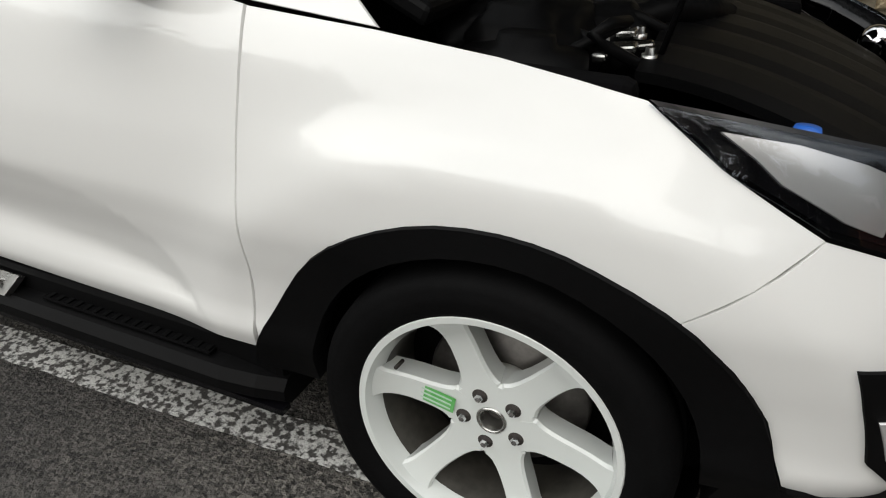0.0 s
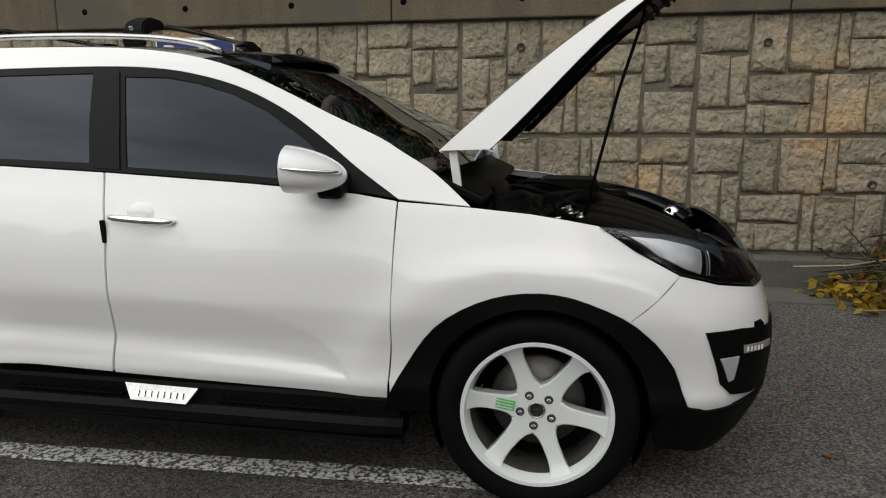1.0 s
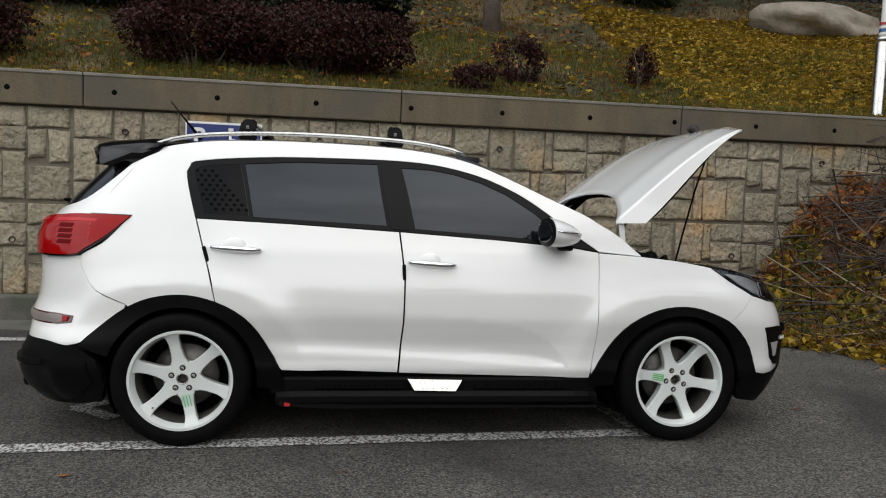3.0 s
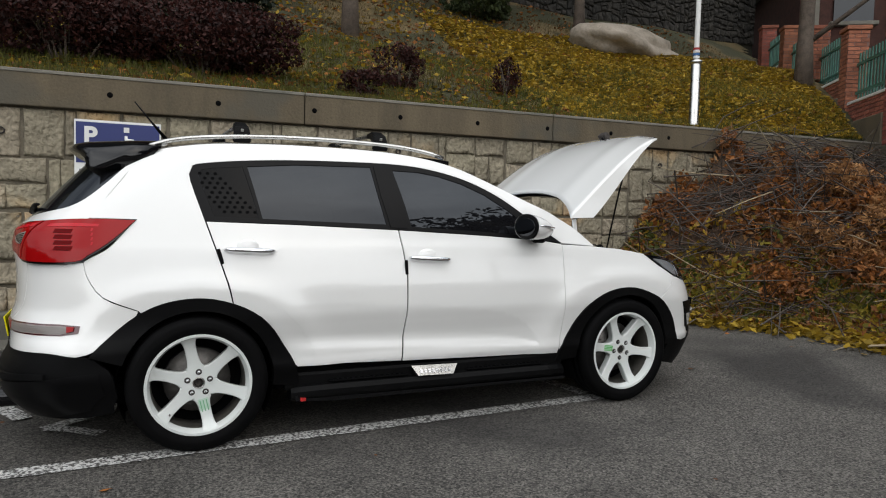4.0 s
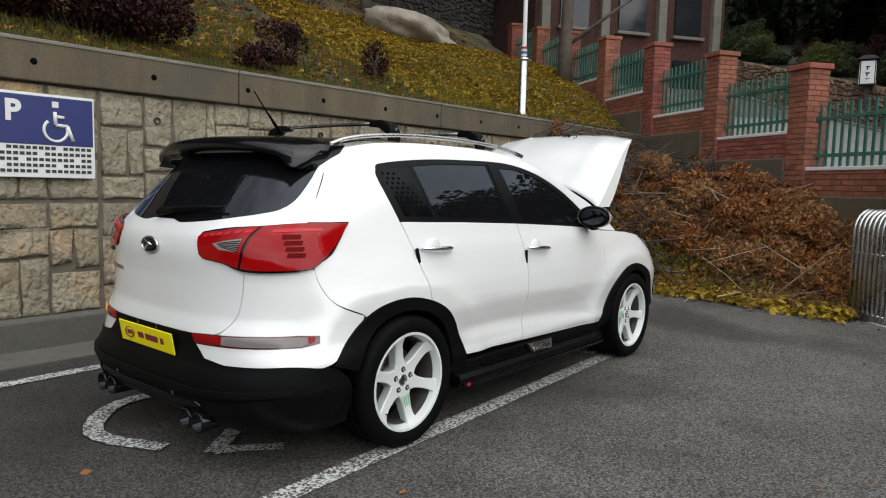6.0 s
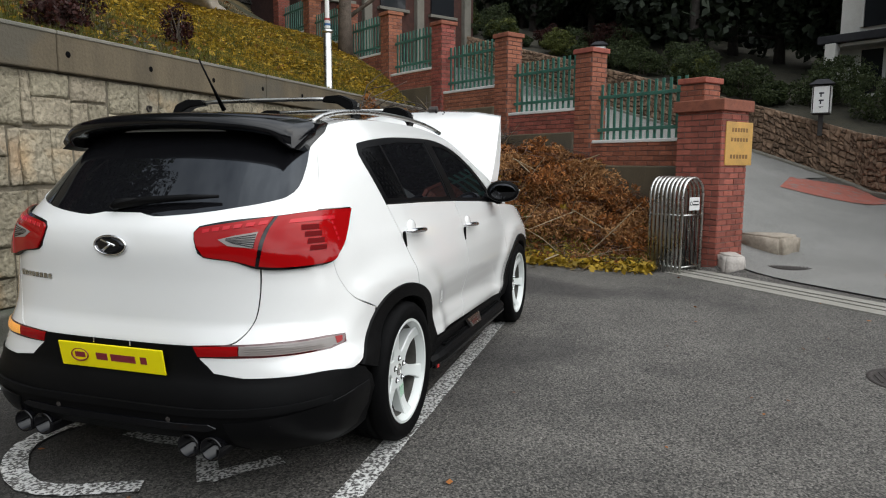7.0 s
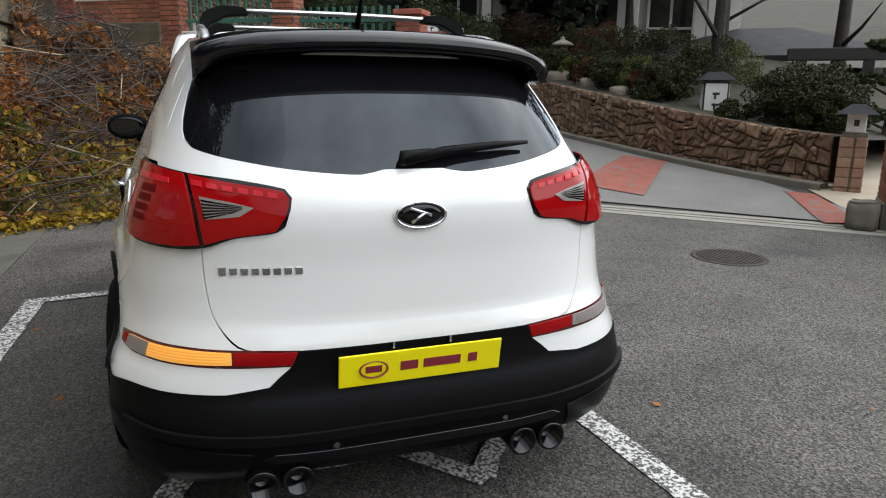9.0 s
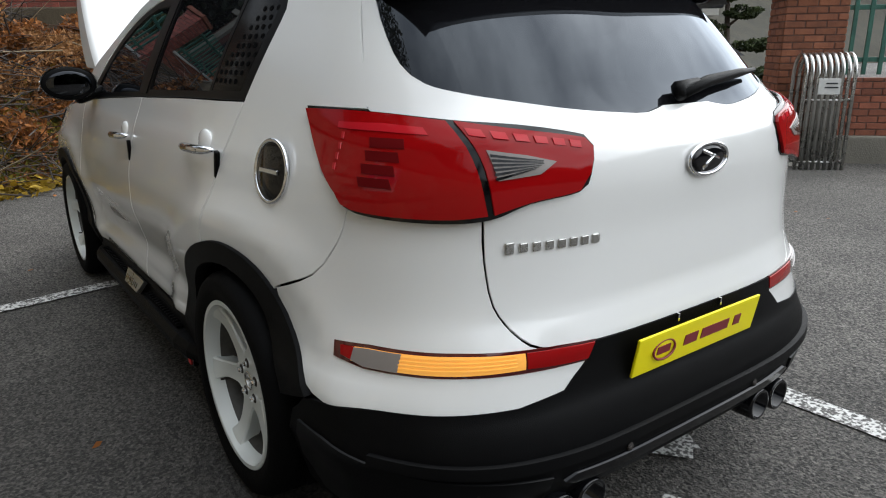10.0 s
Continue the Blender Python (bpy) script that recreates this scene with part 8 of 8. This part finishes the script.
# fuel flap on the left flank
fx, fz = -1.515, 0.985
flap = lathe("fuel_flap", [(0.0, 0.012), (0.07, 0.01), (0.077, 0.006), (0.079, 0.0)], BLACK_GLOSS, "Y", 40)
ob = part("fuel_flap", flap, None, car, "round black fuel flap with chrome rim")
ob.matrix_world = pose(fx, side(fx, fz) - 0.001, fz, 10, 0, 6)
ob = part("fuel_flap_rim", tube_mesh("fuel_flap_rim", [(0.078 * math.cos(2 * math.pi * i / 40), 0.006, 0.078 * math.sin(2 * math.pi * i / 40)) for i in range(40)], 0.006, CHROME, 8, True), None, car)
ob.matrix_world = pose(fx, side(fx, fz), fz, 10, 0, 6)
ob = part("flap_bar", box_bm((0.09, 0.006, 0.012), (0, 0.013, 0), None, 0.002), CHROME, car)
ob.matrix_world = pose(fx, side(fx, fz), fz, 10, 0, 6)
# spoiler
v, f = [], []
stations = 41
for k in range(stations):
    t = -1 + 2 * k / (stations - 1)
    y = t * (0.60 + 0.015 * (1 - abs(t)))
    e = step_up(0.86, 1.0, abs(t))
    drop = 0.035 * t * t + 0.03 * abs(t) ** 8
    xr = -1.935 + 0.11 * abs(t) ** 3
    prof = [(-1.42 - 0.06 * abs(t), 1.582 - drop * 0.9), (-1.62, 1.577 - drop), (xr + 0.085, 1.557 - drop), (xr + 0.03, 1.542 - drop), (xr, 1.515 - drop - 0.015 * e), (xr + 0.02, 1.492 - drop - 0.02 * e), (-1.83, 1.488 - drop - 0.02 * e), (-1.72, 1.478 - drop - 0.02 * e), (-1.58, 1.485 - drop - 0.015 * e)]
    v += [(x, y, z) for x, z in prof]
m = 9
for k in range(stations - 1):
    for i in range(m):
        f.append((k * m + i, k * m + (i + 1) % m, (k + 1) * m + (i + 1) % m, (k + 1) * m + i))
f += [tuple(range(m)), tuple(range((stations - 1) * m, stations * m))]
me = raw_mesh("spoiler", v, f, BLACK_GLOSS, True)
bmn = bmesh.new(); bmn.from_mesh(me); bmesh.ops.recalc_face_normals(bmn, faces=bmn.faces); bmn.to_mesh(me); bmn.free()
part("roof_spoiler", me, None, car, "gloss black roof spoiler")

# ---- the car: front end ----
front_at = end_map(nose, 1)


def fore(points, s=-1):
    return [end_uv(nose, p, s) for p in points]


def fore_both(points):
    right = fore(points)
    return right + [(math.pi - u, v) for u, v in reversed(right)]


fb = patch("front_bumper", fore_both([("y", -0.2, 0.63), ("y", -0.43, 0.62), ("y", -0.47, 0.46), ("y", -0.60, 0.40), ("x", 2.0, 0.375), ("x", 1.935, 0.36), ("x", 1.87, 0.352), ("x", 1.813, 0.362), ("x", 1.784, 0.435), ("x", 1.757, 0.51), ("x", 1.69, 0.60), ("x", 1.6045, 0.6705), ("x", 1.687, 0.7435), ("x", 1.7558, 0.8145), ("x", 1.881, 0.780), ("x", 2.03, 0.747), ("y", -0.45, 0.74), ("y", -0.2, 0.74)]), front_at, PAINT, car, step=0.045)
patch("front_lip", fore_both([("y", -0.2, 0.17), ("y", -0.5, 0.17), ("x", 1.93, 0.175), ("x", 1.85, 0.185), ("x", 1.72, 0.215), ("x", 1.70, 0.28), ("x", 1.72, 0.35), ("x", 1.772, 0.40), ("x", 1.815, 0.372), ("x", 1.87, 0.362), ("x", 1.935, 0.37), ("x", 2.0, 0.385), ("y", -0.59, 0.41), ("y", -0.46, 0.475), ("y", -0.42, 0.635), ("y", -0.2, 0.645)]), front_at, BLACK_PLASTIC, car, off=0.008, thick=0.05, step=0.045)
patch("grille", fore_both([("y", -0.2, 0.73), ("y", -0.5, 0.735), ("y", -0.52, 0.80), ("y", -0.45, 0.88), ("y", -0.2, 0.90)]), front_at, BLACK_GLOSS, car, off=-0.004, step=0.05)
part("plate_bracket", box_bm((0.02, 0.4, 0.11), (2.172, 0, 0.55), None, 0.003), BLACK_PLASTIC, car)
for s, _ in SIDES:
    fog = new("fog_lamp")
    fog.parent = car
    patch("surround", fore([("x", 1.842, 0.638), ("x", 1.967, 0.637), ("y", -0.637, 0.614), ("y", -0.5, 0.615), ("y", -0.46, 0.56), ("y", -0.50, 0.47), ("y", -0.6, 0.425), ("x", 2.02, 0.405), ("x", 1.944, 0.418), ("x", 1.906, 0.455), ("x", 1.872, 0.56)], s), front_at, BLACK_PLASTIC, fog, off=0.008, thick=0.03, step=0.03, label="black fog lamp surround")
    patch("chrome_blade", fore([("x", 1.893, 0.548), ("x", 1.958, 0.548), ("x", 1.945, 0.47), ("x", 1.928, 0.465)], s), front_at, SILVER, fog, off=0.013, thick=0.01, step=0.03, label="silver fog lamp bezel")
    patch("led_row", fore([("x", 1.972, 0.583), ("y", -0.68, 0.572), ("y", -0.68, 0.552), ("x", 1.975, 0.556)], s), front_at, SMOKE_LENS, fog, off=0.016, thick=0.006, step=0.03)
    for i in range(5):
        q = 1.98 + i * 0.014
        patch("led", fore([("x", q, 0.577 - i * 0.002), ("x", q + 0.006, 0.577 - i * 0.002), ("x", q + 0.006, 0.562 - i * 0.002), ("x", q, 0.562 - i * 0.002)], s), front_at, SIGN_WHITE, fog, off=0.018, thick=0.003, step=0.03)
    head = new("headlamp")
    head.parent = car
    edge = [("x", 1.50, 0.963), ("x", 1.634, 0.949), ("x", 1.72, 0.936), ("x", 1.83, 0.914), ("y", -0.62, 0.87), ("y", -0.50, 0.835), ("y", -0.48, 0.77), ("y", -0.53, 0.75), ("x", 2.03, 0.757), ("x", 1.881, 0.79), ("x", 1.76, 0.822), ("x", 1.62, 0.888)]
    patch("housing", fore(edge, s), front_at, BLACK_GLOSS, head, off=-0.02, thick=0.05, step=0.035, label="black headlamp housing")
    patch("reflector", fore([("x", 1.60, 0.934), ("x", 1.70, 0.924), ("x", 1.79, 0.902), ("x", 1.835, 0.884), ("x", 1.83, 0.816), ("x", 1.78, 0.833), ("x", 1.69, 0.876)], s), front_at, SILVER, head, off=-0.012, thick=0.01, step=0.03, label="silver headlamp reflector")
    patch("lamp_pillar", fore([("x", 1.86, 0.882), ("x", 1.90, 0.868), ("x", 1.90, 0.80), ("x", 1.86, 0.81)], s), front_at, CHROME, head, off=-0.010, thick=0.008, step=0.03)
    patch("running_lamp", fore([("y", -0.60, 0.85), ("y", -0.58, 0.84), ("y", -0.56, 0.775), ("y", -0.59, 0.77)], s), front_at, SMOKE_LENS, head, off=-0.010, thick=0.008, step=0.03)
    bm = bmesh.new()
    bmesh.ops.create_uvsphere(bm, u_segments=24, v_segments=14, radius=0.048)
    bmesh.ops.translate(bm, vec=(1.945, s * 0.58, 0.815), verts=bm.verts)
    part("projector", bm, CHROME, head, smooth=True)
    patch("lens", fore(edge, s), front_at, CLEAR, head, off=0.006, thick=0.012, step=0.035, label="clear headlamp lens")

# ---- the car: bonnet and engine bay ----
hood = new("bonnet")
hood.parent = car
L, N, M = 0.99, 22, 33
v, f = [], []
for i in range(N + 1):
    q = i / N
    for k in range(M):
        t = -1 + 2 * k / (M - 1)
        wide = 0.765 - 0.11 * q ** 1.5
        y = t * wide
        start = 0.235 * (1 - abs(t) ** 2.6)
        end = L + 0.10 * (1 - t * t) - 0.02
        d = start + (end - start) * q
        h = 0.032 * (1 - t * t) ** 0.9 - 0.10 * (d / L) ** 4 + 0.007 * math.exp(-((abs(t) - 0.62) / 0.12) ** 2)
        v.append((d, y, h))
for i in range(N):
    for k in range(M - 1):
        f.append((i * M + k, (i + 1) * M + k, (i + 1) * M + k + 1, i * M + k + 1))
skin = raw_mesh("bonnet_skin", v, f, PAINT, True)
ob = part("bonnet_skin", skin, None, hood, "white bonnet skin")
mod = ob.modifiers.new("thickness", "SOLIDIFY")
mod.thickness, mod.offset = 0.012, -1
HOOD_POSE = pose(0.965, 0, 1.195, 0, -41.5, 0)
ob.matrix_world = HOOD_POSE
# inner panel, dark lining
v2 = [(d + (0.03 if i < M else -0.03 if i >= N * M else 0), y * 0.95, h - 0.012 - 0.05 * (1 - (i // M) / N)) for i, (d, y, h) in enumerate(v)]
ob = part("bonnet_lining", raw_mesh("bonnet_lining", v2, f, BLACK_PLASTIC, True), None, hood, "black bonnet lining")
ob.matrix_world = HOOD_POSE
# side flange
for s, _ in SIDES:
    vv, ff = [], []
    for i in range(N + 1):
        q = i / N
        d, y, h = v[i * M + (0 if s < 0 else M - 1)]
        w = 1 - q ** 1.5
        vv += [(d, y, h), (d + 0.134 * (1 - q), y + s * 0.012 * w, h - 0.105 * w - 0.004), (d + 0.134 * (1 - q), y - s * 0.012, h - 0.105 * w - 0.006)]
    for i in range(N):
        ff += [(i * 3, i * 3 + 3, i * 3 + 4, i * 3 + 1), (i * 3 + 1, i * 3 + 4, i * 3 + 5, i * 3 + 2)]
    fv, ff2 = [], []
    for i in range(N + 1):
        q = i / N
        d, y, h = v[i * M + (0 if s < 0 else M - 1)]
        low = h - 0.105 * (1 - q ** 1.5) - 0.006
        fv += [(d + 0.134 * (1 - q), y - s * 0.014, low + 0.004), (d + 0.134 * (1 - q) + 0.03, y - s * 0.05, low - 0.026 * (1 - q ** 4)), (d + 0.134 * (1 - q) + 0.02, y - s * 0.1, low - 0.02 * (1 - q ** 4))]
    for i in range(1, N):
        ff2 += [(i * 3, i * 3 + 3, i * 3 + 4, i * 3 + 1), (i * 3 + 1, i * 3 + 4, i * 3 + 5, i * 3 + 2)]
    ob = part("inner_frame", raw_mesh("inner_frame", fv, ff2, BLACK_MATT), None, hood, "black inner bonnet frame")
    ob.matrix_world = HOOD_POSE
    ob = part("bonnet_flange", raw_mesh("bonnet_flange", vv, ff, PAINT), None, hood)
    ob.matrix_world = HOOD_POSE
    part("hinge", box_bm((0.03, 0.012, 0.14), (1.02, s * 0.74, 1.12), Euler((0, radians(-8), 0)).to_matrix(), 0.003), PAINT, hood)
ob = part("latch", box_bm((0.05, 0.09, 0.05), (1.05, 0, -0.07), None, 0.01), IRON, hood)
ob.matrix_world = HOOD_POSE
for y, d0 in ((-0.12, 0.98), (-0.3, 0.87)):
    loop = [(d0 + 0.024 * math.cos(q), y + 0.01 * math.sin(2 * q), -0.105 + 0.03 * math.sin(q)) for q in (k * math.pi / 8 for k in range(-3, 12))]
    ob = part("striker", tube_mesh("striker", [(d0 - 0.02, y, -0.05)] + loop[::-1] + [(d0 + 0.02, y, -0.05)], 0.006, IRON, 8), None, hood, "dark metal bonnet striker")
    ob.matrix_world = HOOD_POSE
hook = [(1.0, -0.04, -0.05), (1.02, -0.04, -0.11), (1.055, -0.04, -0.135), (1.09, -0.04, -0.12)]
ob = part("safety_hook", tube_mesh("safety_hook", spline([Vector(p) for p in hook], 0.012, False), 0.009, BLACK_PLASTIC, 8), None, hood)
ob.matrix_world = HOOD_POSE
part("prop_rod", tube_mesh("prop_rod", [(1.462, -0.5, 0.93), (1.505, -0.5, 1.13), (1.567, -0.5, 1.4), (1.645, -0.5, 1.67)], 0.006, BLACK_PLASTIC, 8), None, hood, "thin black prop rod")
bay = new("engine_bay")
bay.parent = car
part("bay_floor", box_bm((1.1, 1.5, 0.05), (1.5, 0, 0.62)), BLACK_MATT, bay)
part("bulkhead", box_bm((0.04, 1.5, 0.45), (0.98, 0, 0.84)), BLACK_MATT, bay)
for s, _ in SIDES:
    part("inner_wing", box_bm((0.5, 0.06, 0.34), (1.22, s * 0.75, 0.795), None, 0.02), BLACK_MATT, bay)
    part("strut_tower", lathe("strut", [(0.0, 0.02), (0.05, 0.02), (0.055, 0.0), (0.11, -0.01), (0.13, -0.2)], BLACK_PLASTIC, "Z", 28), None, bay).location = (1.25, s * 0.62, 0.965)
part("air_box", box_bm((0.3, 0.3, 0.2), (1.42, 0.55, 0.9), None, 0.03), BLACK_PLASTIC, bay)
part("battery", box_bm((0.2, 0.26, 0.18), (1.62, 0.5, 0.84), None, 0.015), BLACK_MATT, bay)


def soft_lump(name, centre, size, crumple, seed, material):
    """A rounded, creased moulding."""
    bm = bmesh.new()
    bmesh.ops.create_icosphere(bm, subdivisions=4, radius=1.0)
    for q in bm.verts:
        w = q.co * 2.2 + Vector((seed, 0, 0))
        k = 1 + crumple * (noise.noise(w) + 0.5 * noise.noise(w * 2.3))
        q.co = Vector((math.copysign(abs(q.co.x) ** 0.75, q.co.x) * size[0], math.copysign(abs(q.co.y) ** 0.75, q.co.y) * size[1], q.co.z * size[2])) * k + Vector(centre)
    for face in bm.faces:
        face.smooth = True
    return part(name, bm, material, bay)


soft_lump("air_duct", (1.2, -0.42, 0.9), (0.14, 0.2, 0.12), 0.16, 3.0, BLACK_PLASTIC)
soft_lump("cowl_cover", (1.08, -0.25, 0.97), (0.09, 0.34, 0.09), 0.12, 7.0, BLACK_PLASTIC)
soft_lump("intake_elbow", (1.33, -0.3, 0.91), (0.1, 0.11, 0.09), 0.14, 11.0, BLACK_PLASTIC)
soft_lump("engine_top", (1.42, 0.1, 0.86), (0.22, 0.3, 0.11), 0.06, 15.0, BLACK_PLASTIC)
# arched cover that runs down to the grille, with ribs across it
v, f = [], []
NX, NY = 16, 24
for i in range(NX + 1):
    a = i / NX
    for k in range(NY + 1):
        t = -1 + 2 * k / NY
        v.append((1.44 + 0.5 * a - 0.07 * a * t * t, t * (0.6 - 0.04 * a), 0.965 - 0.13 * a ** 1.7 - 0.02 * t * t - 0.006 * (k % 4 == 0)))
for i in range(NX):
    for k in range(NY):
        f.append((i * (NY + 1) + k, (i + 1) * (NY + 1) + k, (i + 1) * (NY + 1) + k + 1, i * (NY + 1) + k + 1))
cover = part("front_cover", raw_mesh("front_cover", v, f, BLACK_PLASTIC), None, bay, "arched black plastic cover behind the grille")
mod = cover.modifiers.new("thickness", "SOLIDIFY")
mod.thickness, mod.offset = 0.02, -1
part("washer_cap", lathe("cap", [(0.0, 0.02), (0.02, 0.018), (0.025, 0.0)], plain("blue_cap", (0.02, 0.12, 0.5), 0.4), "Z", 20), None, bay, "blue washer cap").location = (1.72, -0.615, 0.872)
# ribbed hose: the tube swells and narrows along its length
path = spline([Vector(p) for p in ((1.34, -0.28, 0.94), (1.42, -0.24, 0.975), (1.5, -0.12, 0.965), (1.54, 0.05, 0.93))], 0.012, False)
tv, tf = tube(path, [0.034 if i % 2 else 0.028 for i in range(len(path))], 14, ends=False)
part("ribbed_hose", raw_mesh("ribbed_hose", tv, tf, BLACK_PLASTIC, True), None, bay)
for y, x0, x1, z in ((-0.3, 1.1, 1.5, 0.93), (-0.5, 1.15, 1.5, 0.9), (0.3, 1.1, 1.5, 0.93), (-0.15, 1.05, 1.4, 0.95), (-0.56, 1.3, 1.46, 0.94)):
    part("hose", tube_mesh("hose", spline([Vector(p) for p in ((x0, y, z), (x0 + 0.1, y + 0.06, z + 0.06), (x1 - 0.1, y - 0.04, z + 0.05), (x1, y + 0.04, z - 0.02))], 0.05, False), 0.011, BLACK_PLASTIC, 8), None, bay)
for x, y, z, w in ((1.40, -0.52, 0.957, 0.05), (1.43, -0.46, 0.952, 0.035), (1.37, -0.56, 0.945, 0.03), (1.39, -0.44, 0.967, 0.04)):
    part("metal_fitting", box_bm((w, w * 0.7, 0.016), (x, y, z), Euler((0.1, -0.15, x * 9)).to_matrix(), 0.005), STEEL, bay, "small bright metal fitting")
for x, y, z in ((1.36, -0.48, 0.955), (1.45, -0.53, 0.953), (1.41, -0.4, 0.962)):
    part("bolt", lathe("bolt", [(0.0, 0.012), (0.008, 0.012), (0.009, 0.0), (0.014, 0.0), (0.014, -0.01)], STEEL, "Z", 12), None, bay).location = (x, y, z)
# underside
part("underbody", box_bm((3.9, 1.45, 0.1), (0, 0, 0.28)), BLACK_MATT, car)
